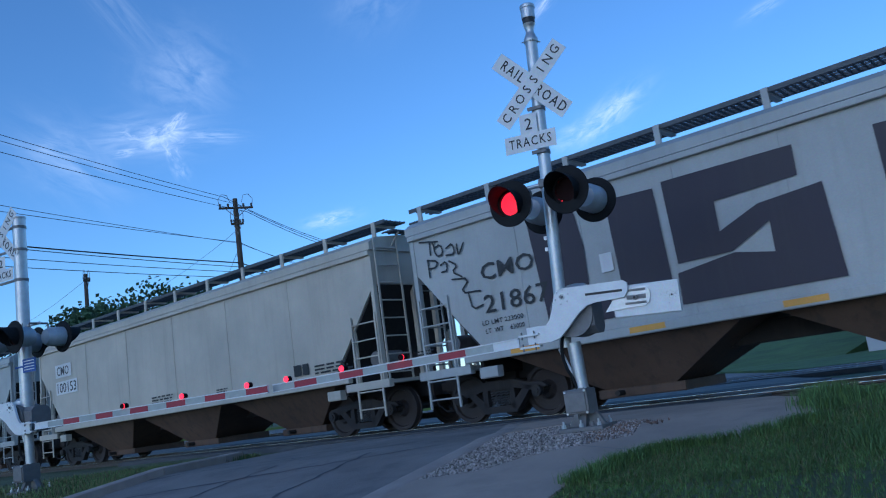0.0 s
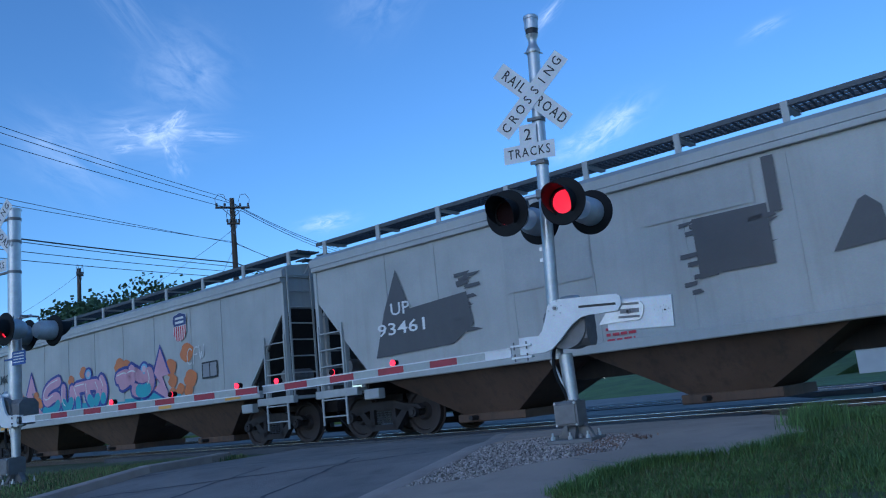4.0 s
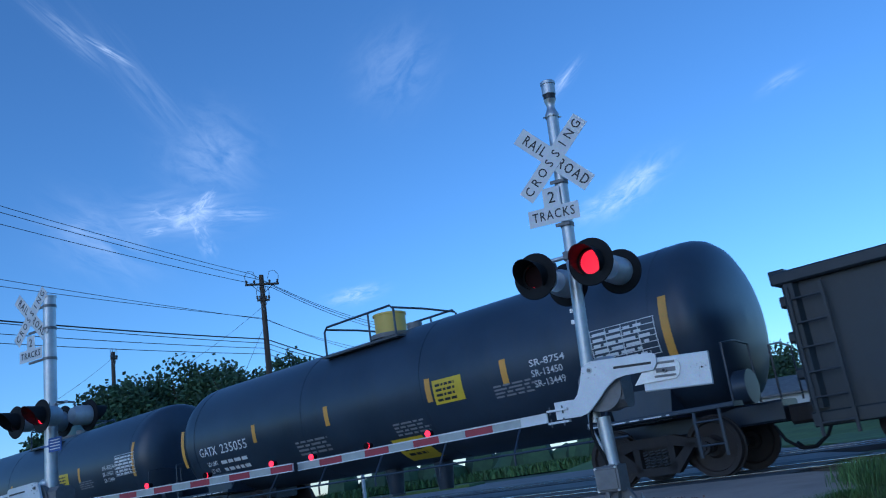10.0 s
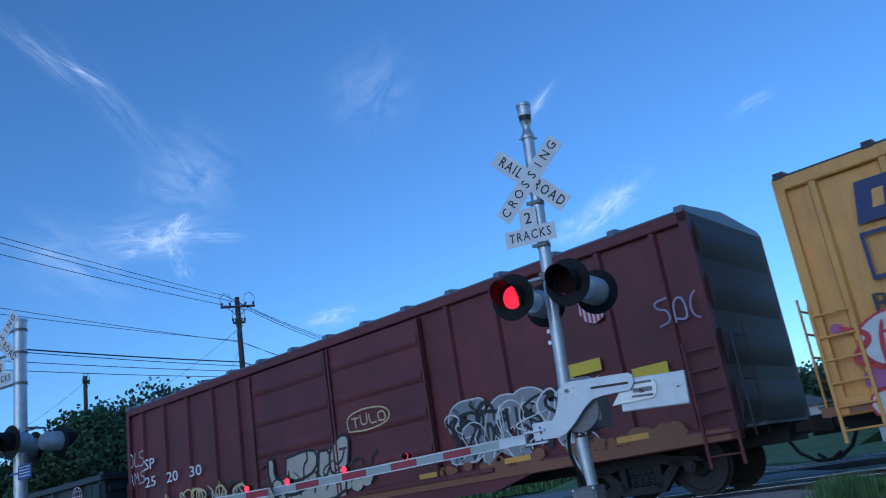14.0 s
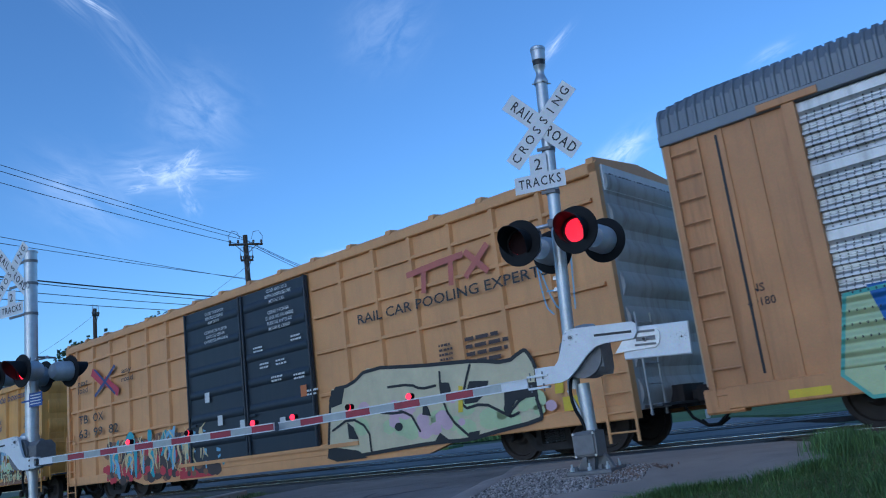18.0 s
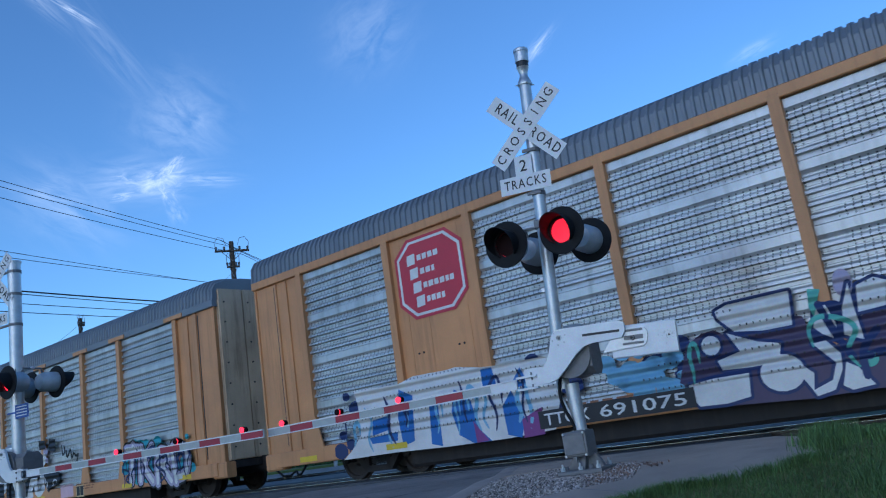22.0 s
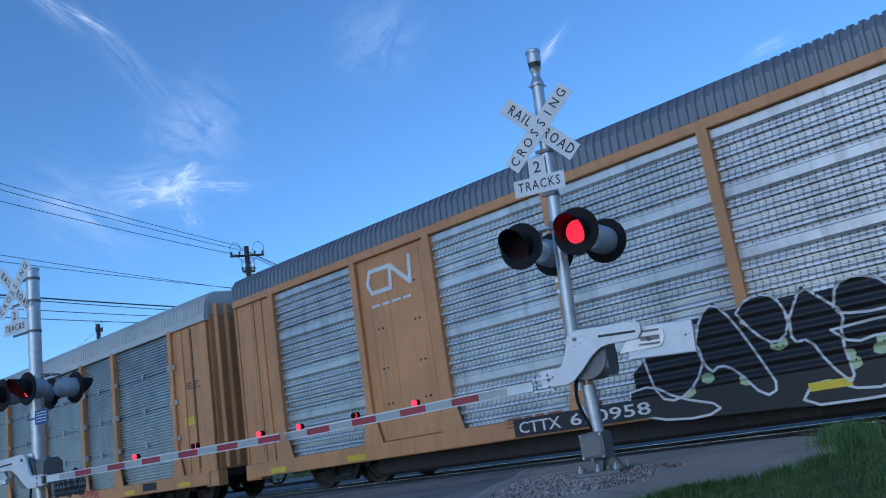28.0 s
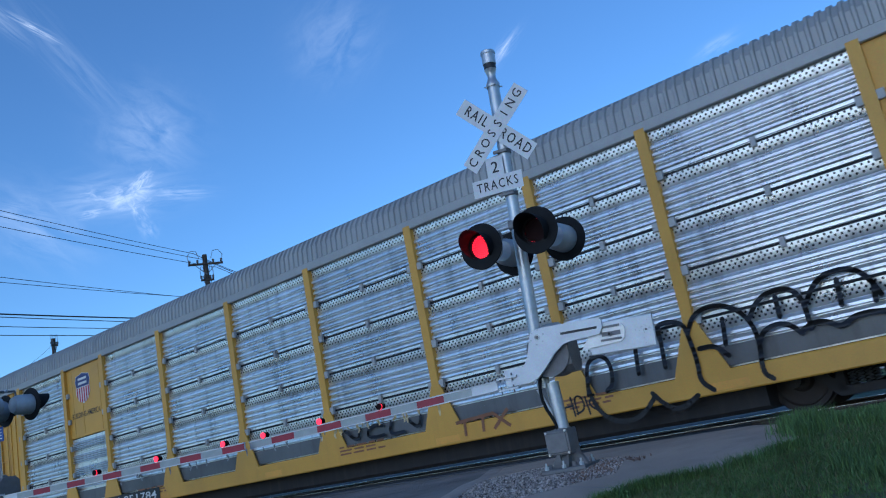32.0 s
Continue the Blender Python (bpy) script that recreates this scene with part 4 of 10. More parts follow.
def utility_pole(at, height, arms, label, turn):
    pole = thing("utility_pole", label, "utility pole", Matrix.Translation(at) @ pose(0, 0, 0, 0, 0, turn), group="wooden utility poles")
    part("pole_shaft", Geo().cyl((0, 0, -0.3), (0, 0, height), 0.20, 0.13, n=12), WOOD, pole)
    for z, half in arms:
        arm = part("crossarm", Geo().box(-half, half, -0.17, -0.06, z - 0.055, z + 0.055, 0.01), WOOD, pole, "wooden crossarm")
        for x in (-half * 0.92, -half * 0.45, half * 0.45, half * 0.92):
            g = Geo().lathe([(0.07, 0.03), (0.12, 0.075), (0.16, 0.05), (0.2, 0.075), (0.25, 0.045), (0.27, 0.0)], 10, "z")
            part("insulator", g.moved(Matrix.Translation((x, -0.115, z))), CAST, arm)
        br = Geo()
        for x in (-half * 0.6, half * 0.6):
            br.cyl((x, -0.12, z - 0.05), (0, -0.16, z - 0.6), 0.02, n=6)
            br.tube([(x * 1.6, -0.115, z + 0.15), (x * 1.68, -0.115, z + 0.5), (x * 1.3, -0.115, z + 0.78), (x * 0.8, -0.115, z + 0.72), (x * 0.55, -0.115, z + 0.3)], 0.016, 6)
        part("brace", br, CAST, pole)
    return pole


POLE_A, POLE_B, POLE_C, POLE_P = polar(17.2, 45), polar(27.15, 62), polar(3.1, 72), Vector((-26.0, 15.0, 0))
utility_pole(POLE_A, 12.75, ((12.2, 0.92), (11.3, 0.34)), "tall weathered wooden utility pole with looped jumper wires", 25)
utility_pole(POLE_B, 12.4, ((11.9, 0.25),), "slender wooden utility pole standing behind trees", 60)
utility_pole(POLE_C, 13.1, ((12.8, 1.0), (12.0, 0.9)), "distant wooden utility pole with two crossarms", 10)


def wire(a, b, sag, r, label="thin black overhead power wire between poles"):
    g = Geo()
    pts = []
    for i in range(25):
        f = i / 24
        p = a.lerp(b, f)
        pts.append(p + Vector((0, 0, -sag * 4 * f * (1 - f))))
    g.tube(pts, r * 0.8, 5)
    single("overhead_wire", g, WIRE, label, "wire", group="overhead wires", angle=0)


for k, (za, zp, zc) in enumerate(((12.85, 15.38, 13.3), (12.46, 14.82, 13.0), (12.01, 13.9, 12.7))):
    o = Vector((0.5 * (k - 1), 0.3 * (k - 1), 0))
    wire(POLE_A + o + Vector((0, 0, za)), POLE_P + o + Vector((0, 0, zp)), 0.35, 0.018)
    wire(POLE_A + o + Vector((0, 0, za)), POLE_C + o + Vector((0, 0, zc)), 1.4, 0.022)
for za, zp, zc, r in ((10.23, 11.22, 11.2, 0.016), (10.29, 10.58, 10.4, 0.016), (9.13, 8.97, 10.0, 0.04), (8.9, 9.0, 9.9, 0.022), (8.62, 8.43, 9.3, 0.02), (8.31, 8.0, 8.9, 0.02)):
    wire(POLE_A + Vector((0, 0, za)), POLE_P + Vector((0, 0, zp)), 0.25, r)
    wire(POLE_A + Vector((0, 0, za)), POLE_C + Vector((0, 0, zc)), 1.2, r)
wire(POLE_A + Vector((0, 0, 11.0)), POLE_B + Vector((0, 0, 9.0)), 0.6, 0.012, "thin service wire between the poles")
wire(POLE_A + Vector((0, 0, 10.0)), polar(21, 55, 5.0), 0.1, 0.014, "thin guy wire running down from the pole")
wire(POLE_B + Vector((0, 0, 12.0)), polar(33, 70, 9.0), 0.4, 0.014, "thin black service wire from the pole")


def street_lamp(at, height, reach, turn, label):
    lamp_ = thing("street_lamp", label, "street lamp", Matrix.Translation(at) @ pose(0, 0, 0, 0, 0, turn), group="street lamps")
    part("lamp_post", Geo().cyl((0, 0, -0.2), (0, 0, height), 0.11, 0.075, n=12), GALV, lamp_)
    pts = [(0, 0, height - 0.1), (reach * 0.25, 0, height + 0.35), (reach * 0.6, 0, height + 0.62), (reach, 0, height + 0.72)]
    part("lamp_arm", Geo().tube(pts, 0.045, 8), GALV, lamp_)
    part("lamp_head", Geo().box(reach - 0.1, reach + 0.65, -0.13, 0.13, height + 0.64, height + 0.8, 0.05), CAST, lamp_)


street_lamp(polar(11.65, 46), 7.6, 2.2, -10, "grey street lamp on a curved arm")
street_lamp(polar(-12.8, 40), 8.0, -2.4, 8, "grey street lamp on a long curved arm")


# ---- trees ----
def tree(at, height, wide, seed, label, count=2600, leaf=0.24, trunk=True):
    r = random.Random(seed)
    top = thing("tree", label, "tree", Matrix.Translation(at), group="trees behind the railway")
    g = Geo().cyl((0, 0, -0.2), (0.1, 0, height * 0.4), 0.26, 0.17, n=10)
    ends = []
    for i in range(9):
        a = i * 2.4 + r.uniform(-0.3, 0.3)
        k = r.uniform(0.25, 0.95) * wide / 2
        e = Vector((math.cos(a) * k, math.sin(a) * k, height * r.uniform(0.55, 0.9)))
        b = Vector((0.08, 0, height * r.uniform(0.25, 0.4)))
        mid = b.lerp(e, 0.5) + Vector((0, 0, height * 0.06))
        g.cyl(b, mid, 0.12, 0.08, n=6)
        g.cyl(mid, e, 0.08, 0.03, n=6)
        ends += [e, mid]
    part("trunk", g, BARK, top)
    blobs = []
    for i in range(26):
        a, k = r.uniform(0, 6.283), math.sqrt(r.random())
        z = height * (0.35 + 0.58 * (1 - k * k * 0.75) * r.uniform(0.55, 1.0))
        blobs.append((Vector((math.cos(a) * k * wide * 0.46, math.sin(a) * k * wide * 0.46, z)), r.uniform(0.13, 0.22) * wide))
    v, fs = [], []
    for _ in range(count):
        c, rad = r.choice(blobs)
        d = Vector((r.gauss(0, 1), r.gauss(0, 1), r.gauss(0, 0.8)))
        d = d.normalized() * rad * r.uniform(0.55, 1.08)
        p = c + d
        if p.z < height * 0.16:
            continue
        for _k in range(3):
            q = p + Vector((r.gauss(0, 0.2), r.gauss(0, 0.2), r.gauss(0, 0.2)))
            a = Vector((r.gauss(0, 1), r.gauss(0, 1), r.gauss(0, 1))).normalized() * leaf * r.uniform(0.5, 1.0)
            b = a.orthogonal().normalized() * leaf * r.uniform(0.3, 0.6)
            n0 = len(v)
            v += [q - a, q + b, q + a, q - b]
            fs.append((n0, n0 + 1, n0 + 2, n0 + 3))
    me = bpy.data.meshes.new("crown")
    me.from_pydata([tuple(p) for p in v], [], fs)
    me.materials.append(LEAF)
    ob = new("crown", me)
    ob.parent = top
    return top


for i, (az, dist, h, w) in enumerate(((27.0, 58, 9.0, 8.0), (23.0, 60, 11.2, 9.5), (19.3, 56, 10.3, 8.0), (15.4, 58, 10.0, 7.5), (29.8, 62, 8.2, 6.5),
                                      (-14.3, 66, 4.6, 4.5), (-16.8, 68, 6.4, 6.0), (-19.8, 70, 6.2, 6.0), (-23.2, 64, 6.6, 6.5), (-27.0, 66, 8.0, 8.0), (-11.5, 80, 5.0, 6.0))):
    tree(polar(az, dist), h, w, 40 + i, "leafy dark green tree with a broad uneven crown" if i < 5 else "bushy green tree behind the houses", 5200 if i < 5 else 2000)


# a hedge and scrub along the far side of the roadway closes the view under the cars
def scrub(r):
    s = r.uniform(26, 62)
    return on_track(s, 52 + r.gauss(0, 1.6) + 2.0 * math.sin(s * 0.3), -0.05)


blades("scrub", 16000, scrub, 0.2, 0.8, GRASS, "low dark green scrub along the far roadway", 29, 0.9, 0.09)
g = Geo()
for i in range(18):
    p = on_track(27 + i * 2.05, 53 + 1.2 * math.sin(i * 1.7))
    g.lathe([(-0.3, 1.5), (0.5, 1.6), (1.1 + 0.3 * math.sin(i * 2.3), 1.2), (1.5 + 0.35 * math.sin(i * 1.1), 0.0)], 9, "z")
    k = len(g.v) - 36
    g.v[k:] = [(x * (1 + 0.2 * math.sin(i + j)) + p.x, y * (1 + 0.2 * math.cos(2 * i + j)) + p.y, z * 1.45) for j, (x, y, z) in enumerate(g.v[k:])]
hedge = g.mesh("hedge", LEAF)
tagged(new("hedge", hedge), "rounded dark green shrubs along the far roadway", "hedge", kind="stuff")


# ---- houses ----
def house(at, turn, long, deep, wall_h, roof_h, wall_mat, label, windows, hip=False):
    top = thing("house", label, "house", Matrix.Translation(at) @ pose(0, 0, 0, 0, 0, turn), group="houses beyond the lawn")
    part("wall", Geo().box(-long / 2, long / 2, 0, deep, -0.3, wall_h), wall_mat, top)
    g = Geo()
    a, o = wall_h, 0.35
    ridge = long * 0.25 if hip else long / 2 + o
    v = [(-long / 2 - o, -o, a), (long / 2 + o, -o, a), (long / 2 + o, deep + o, a), (-long / 2 - o, deep + o, a), (-ridge, deep / 2, a + roof_h), (ridge, deep / 2, a + roof_h)]
    v += [(x, y, z - 0.12) for x, y, z in v[:4]]
    g.add(v, [(0, 1, 5, 4), (2, 3, 4, 5), (1, 2, 5), (3, 0, 4), (0, 6, 7, 1), (1, 7, 8, 2), (2, 8, 9, 3), (3, 9, 6, 0), (6, 9, 8, 7)])
    part("roof", g, SHINGLE, top, "grey shingle roof")
    for x, z, w, h in windows:
        fr = part("window", Geo().box(x - w / 2 - 0.07, x + w / 2 + 0.07, -0.05, 0.04, z - 0.07, z + h + 0.07), HOUSE_WHITE, top)
        part("pane", Geo().box(x - w / 2, x + w / 2, -0.06, -0.05, z, z + h), PANE, fr)


house(polar(-28.5, 37), -30, 7.0, 7.0, 2.2, 0.9, HOUSE_WHITE, "low white outbuilding with a shallow roof", ((-3.0, 1.0, 0.8, 0.8), (3.0, 1.0, 0.8, 0.8)))
house(polar(-16.8, 56), -15, 7.5, 7.0, 2.6, 1.2, HOUSE_WHITE, "white bungalow with a grey hipped roof", ((-2.2, 0.9, 1.2, 1.1), (1.8, 0.9, 1.2, 1.1)), True)
house(polar(-25.2, 52), -25, 6.0, 7.0, 3.3, 1.1, HOUSE_TAN, "tan house with a grey gabled roof", ((-1.5, 1.2, 1.0, 1.2), (1.5, 1.2, 1.0, 1.2)))


# ---- the train: materials ----
def punch(m, pitch_x, size, group, first, pitch, count, z0=0.80, ribs=0.0, tall=0.35, stagger=0.0, gap=0.42):
    """Adds rows of small dark holes to a material, in bands up the sheet from z0; ribs adds level relief."""
    t = m.node_tree
    b = t.nodes["Principled BSDF"]
    coord = t.nodes.new("ShaderNodeTexCoord").outputs["Object"]
    sep = t.nodes.new("ShaderNodeSeparateXYZ")
    t.links.new(coord, sep.inputs[0])

    def mm(op, a, c=None):
        nd = t.nodes.new("ShaderNodeMath")
        nd.operation = op
        for i, v in enumerate((a, c)):
            if v is None:
                continue
            if isinstance(v, (int, float)):
                nd.inputs[i].default_value = v
            else:
                t.links.new(v, nd.inputs[i])
        return nd.outputs[0]

    up = mm("SUBTRACT", sep.outputs[2], z0)
    lz = mm("MULTIPLY", mm("FRACT", mm("DIVIDE", up, group)), group)
    row = mm("ADD", mm("DIVIDE", mm("SUBTRACT", lz, first), pitch), 0.5)
    dz = mm("MULTIPLY", mm("SUBTRACT", mm("FRACT", row), 0.5), pitch)
    along = mm("ADD", mm("DIVIDE", sep.outputs[0], pitch_x), mm("MULTIPLY", mm("FLOOR", row), stagger))
    dx = mm("MULTIPLY", mm("SUBTRACT", mm("FRACT", along), 0.5), pitch_x)
    d = mm("ADD", mm("MULTIPLY", dx, dx), mm("MULTIPLY", mm("MULTIPLY", dz, dz), tall))
    hole = mm("LESS_THAN", d, size * size)
    hole = mm("MULTIPLY", hole, mm("MULTIPLY", mm("LESS_THAN", row, float(count)), mm("GREATER_THAN", row, 0.0)))
    hole = mm("MULTIPLY", hole, mm("GREATER_THAN", up, 0.0))
    # stretches without holes
    gaps = t.nodes.new("ShaderNodeTexNoise")
    gaps.inputs["Scale"].default_value = 0.9
    t.links.new(coord, gaps.inputs["Vector"])
    hole = mm("MULTIPLY", hole, mm("GREATER_THAN", gaps.outputs["Fac"], gap))
    mix = t.nodes.new("ShaderNodeMix")
    mix.data_type = "RGBA"
    mix.inputs[7].default_value = (0.03, 0.032, 0.035, 1)
    old = b.inputs["Base Color"].links[0].from_socket
    t.links.new(hole, mix.inputs[0])
    t.links.new(old, mix.inputs[6])
    t.links.new(mix.outputs[2], b.inputs["Base Color"])
    if ribs:
        wave = mm("MULTIPLY", mm("SINE", mm("MULTIPLY", up, 6.2832 / pitch)), mm("GREATER_THAN", up, 0.0))
        bp = t.nodes.new("ShaderNodeBump")
        bp.inputs["Strength"].default_value, bp.inputs["Distance"].default_value = 0.9, ribs
        t.links.new(wave, bp.inputs["Height"])
        t.links.new(bp.outputs[0], b.inputs["Normal"])
    return m


def perforated(name, base, rough, metal, pitch_x, size, group, first, pitch, count, spread=0.24, tall=0.35, stagger=0.0, gap=0.42):
    """Galvanised sheet with rows of small dark holes."""
    m = material(name, base, rough, metal, spread=spread, scale=1.6, grain=40, bump=0.06, streaks=1, dirt_amount=0.5, dirt=(0.15, 0.14, 0.13), per_object=0.08)
    return punch(m, pitch_x, size, group, first, pitch, count, tall=tall, stagger=stagger, gap=gap)


def paint(name, base, rough=0.5, dirty=0.35, dirt=(0.10, 0.075, 0.055), spread=0.16, scale=0.8, metal=0.0):
    return material(name, base, rough, metal, spread=spread, scale=scale, grain=45, bump=0.06, streaks=1, dirt_amount=dirty, dirt=dirt)


HOP_GREY = paint("hopper_grey_paint", (0.40, 0.41, 0.40), 0.5, 0.28, (0.25, 0.22, 0.19))
HOP_TAN = paint("hopper_beige_paint", (0.50, 0.46, 0.39), 0.55, 0.3, (0.3, 0.25, 0.2))
BAY_RUST = paint("rust_brown_hopper_bay", (0.115, 0.072, 0.05), 0.8, 0.6, (0.03, 0.028, 0.028), 0.3)
# also colours the sheets that stand for shade under the hopper ends
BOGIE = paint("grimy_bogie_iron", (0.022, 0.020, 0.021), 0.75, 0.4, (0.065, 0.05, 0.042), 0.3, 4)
WHEEL = paint("rusty_wheel_face", (0.034, 0.027, 0.026), 0.7, 0.5, (0.03, 0.025, 0.022), 0.35, 5)
WHEEL_RIM = material("bright_wheel_tread", (0.55, 0.54, 0.53), 0.3, 0.95, spread=0.1, scale=8, grain=60, bump=0.03)
TANK = paint("black_tank_paint", (0.032, 0.048, 0.075), 0.36, 0.25, (0.05, 0.05, 0.052), 0.3)
TANK_STRIPE = paint("yellow_orange_reflector", (0.72, 0.36, 0.06), 0.5, 0.12)
LABEL_YELLOW = paint("yellow_placard", (0.72, 0.52, 0.03), 0.5, 0.1)
WHITE_PAINT = paint("white_stencil_paint", (0.72, 0.73, 0.73), 0.6, 0.2, (0.35, 0.33, 0.3))
BLUE_VALVE = paint("blue_valve_cover", (0.06, 0.26, 0.48), 0.45, 0.15)
TEAL_VALVE = paint("grey_green_valve_cover", (0.13, 0.22, 0.22), 0.5, 0.2)
YELLOW_VALVE = paint("yellow_valve_cover", (0.70, 0.50, 0.10), 0.5, 0.15)
GON_PAINT = paint("dark_gondola_paint", (0.020, 0.029, 0.038), 0.5, 0.35, (0.040, 0.042, 0.045), 0.35)
BOX_RED = paint("oxide_red_boxcar_paint", (0.135, 0.029, 0.031), 0.6, 0.5, (0.05, 0.02, 0.02), 0.32)
BOX_YELLOW = paint("faded_yellow_boxcar_paint", (0.70, 0.345, 0.085), 0.55, 0.4, (0.28, 0.13, 0.04), 0.2)
BOX_TAN = paint("orange_tan_boxcar_paint", (0.66, 0.33, 0.13), 0.55, 0.25, (0.36, 0.2, 0.09), 0.12)
DOOR_BROWN = paint("dark_brown_door_paint", (0.07, 0.045, 0.04), 0.6, 0.4, (0.03, 0.025, 0.025), 0.3)
DOOR_BLACK = paint("blue_black_door_paint", (0.018, 0.026, 0.038), 0.5, 0.3, (0.05, 0.05, 0.055), 0.25)
END_DARK = paint("dark_car_end_paint", (0.05, 0.03, 0.03), 0.65, 0.4, (0.03, 0.025, 0.025), 0.3)
RACK_TAN = paint("orange_tan_rack_paint", (0.57, 0.27, 0.11), 0.55, 0.5, (0.26, 0.12, 0.05), 0.18)
RACK_YELLOW = paint("yellow_rack_paint", (0.63, 0.335, 0.05), 0.5, 0.25, (0.45, 0.24, 0.05), 0.12)
ROOF_DARK = paint("slate_grey_roof_sheet", (0.19, 0.21, 0.235), 0.5, 0.2, (0.13, 0.14, 0.15), 0.12, metal=0.3)
ROOF_LIGHT = paint("pale_grey_roof_sheet", (0.50, 0.51, 0.50), 0.5, 0.25, (0.32, 0.31, 0.30), 0.12, metal=0.2)
ROOF_MID = paint("mid_grey_roof_sheet", (0.36, 0.36, 0.35), 0.5, 0.25, (0.24, 0.24, 0.235), 0.12, metal=0.2)
KICK_GREY = paint("dull_dark_lower_sheet", (0.15, 0.15, 0.15), 0.5, 0.5, (0.07, 0.065, 0.06), 0.3, metal=0.4)
END_BEIGE = paint("weathered_beige_end_door", (0.58, 0.43, 0.29), 0.6, 0.6, (0.15, 0.085, 0.05), 0.25)
END_TAN = paint("grimy_grey_car_end", (0.42, 0.42, 0.41), 0.6, 0.55, (0.17, 0.11, 0.075), 0.25)
END_GREY = paint("grey_end_door_sheet", (0.42, 0.42, 0.41), 0.55, 0.45, (0.16, 0.13, 0.11), 0.2)
OLD_STEEL = perforated("old_galvanised_side_sheet", (0.52, 0.53, 0.53), 0.36, 0.5, 0.105, 0.0105, 0.925, 0.03, 0.0432, 17, tall=0.5, gap=0.36)
FINE_STEEL = perforated("fine_ribbed_side_sheet", (0.36, 0.363, 0.36), 0.34, 0.7, 0.075, 0.008, 0.925, 0.25, 0.0841, 4, gap=0.62)
NEW_STEEL = perforated("bright_galvanised_side_sheet", (0.80, 0.81, 0.81), 0.3, 0.75, 0.085, 0.0165, 0.74, 0.60, 0.05, 3, 0.12, 0.8, 0.5, 0.0)
SEAM_DARK = material("dark_seam", (0.02, 0.021, 0.024), 0.8, spread=0.2, scale=9, grain=60, bump=0)
GRATE = material("steel_grating", (0.10, 0.11, 0.12), 0.6, 0.5, spread=0.2, scale=9, grain=60, bump=0.2)
PURPLE_BLACK = paint("purple_black_spray_paint", (0.035, 0.028, 0.042), 0.6, 0.2, (0.06, 0.055, 0.06))


def spray(name, base):
    return paint(name + "_spray_paint", base, 0.55, 0.15, tuple(c * 0.6 for c in base), 0.12, 2.5)


SP_BLUE, SP_NAVY, SP_TEAL = spray("blue", (0.03, 0.14, 0.42)), spray("navy", (0.02, 0.035, 0.12)), spray("teal", (0.05, 0.34, 0.40))
SP_ORANGE, SP_PINK, SP_WHITE = spray("orange", (0.55, 0.17, 0.05)), spray("pink", (0.62, 0.42, 0.47)), spray("white", (0.66, 0.66, 0.64))
SP_RED, SP_PURPLE, SP_BLACK = spray("red", (0.50, 0.03, 0.045)), spray("purple", (0.20, 0.05, 0.20)), spray("black", (0.018, 0.018, 0.02))
SP_CREAM, SP_GREEN, SP_LIME = spray("cream", (0.64, 0.50, 0.26)), spray("mint", (0.12, 0.42, 0.34)), spray("pale_green", (0.48, 0.58, 0.32))
SP_INDIGO, SP_ROSE = spray("indigo", (0.045, 0.06, 0.27)), spray("rose", (0.56, 0.30, 0.38))
SP_CHALK = spray("chalky_cream", (0.50, 0.44, 0.35))
SP_PLUM = spray("dark_plum", (0.075, 0.055, 0.105))
SP_BUFF = spray("pale_buff", (0.58, 0.52, 0.34))
SP_MAGENTA = spray("magenta", (0.36, 0.10, 0.24))
SP_CYAN, SP_LILAC, SP_GREY = spray("light_blue", (0.20, 0.42, 0.58)), spray("lilac", (0.40, 0.36, 0.48)), spray("grey", (0.27, 0.27, 0.28))
LOGO_RED, LOGO_BLUE = spray("emblem_red", (0.50, 0.035, 0.06)), spray("emblem_blue", (0.03, 0.05, 0.17))
PATCH_DARK, PATCH_PALE = spray("dark_grey", (0.085, 0.085, 0.092)), spray("dull_pale_grey", (0.365, 0.375, 0.37))
FADED_RED, SP_SILVER = spray("faded_red", (0.50, 0.14, 0.10)), spray("silver", (0.42, 0.43, 0.44))
GRIME_RUST = spray("rust", (0.24, 0.10, 0.045))

# ---- the train: shared running gear ----
WHEEL_R = 0.455


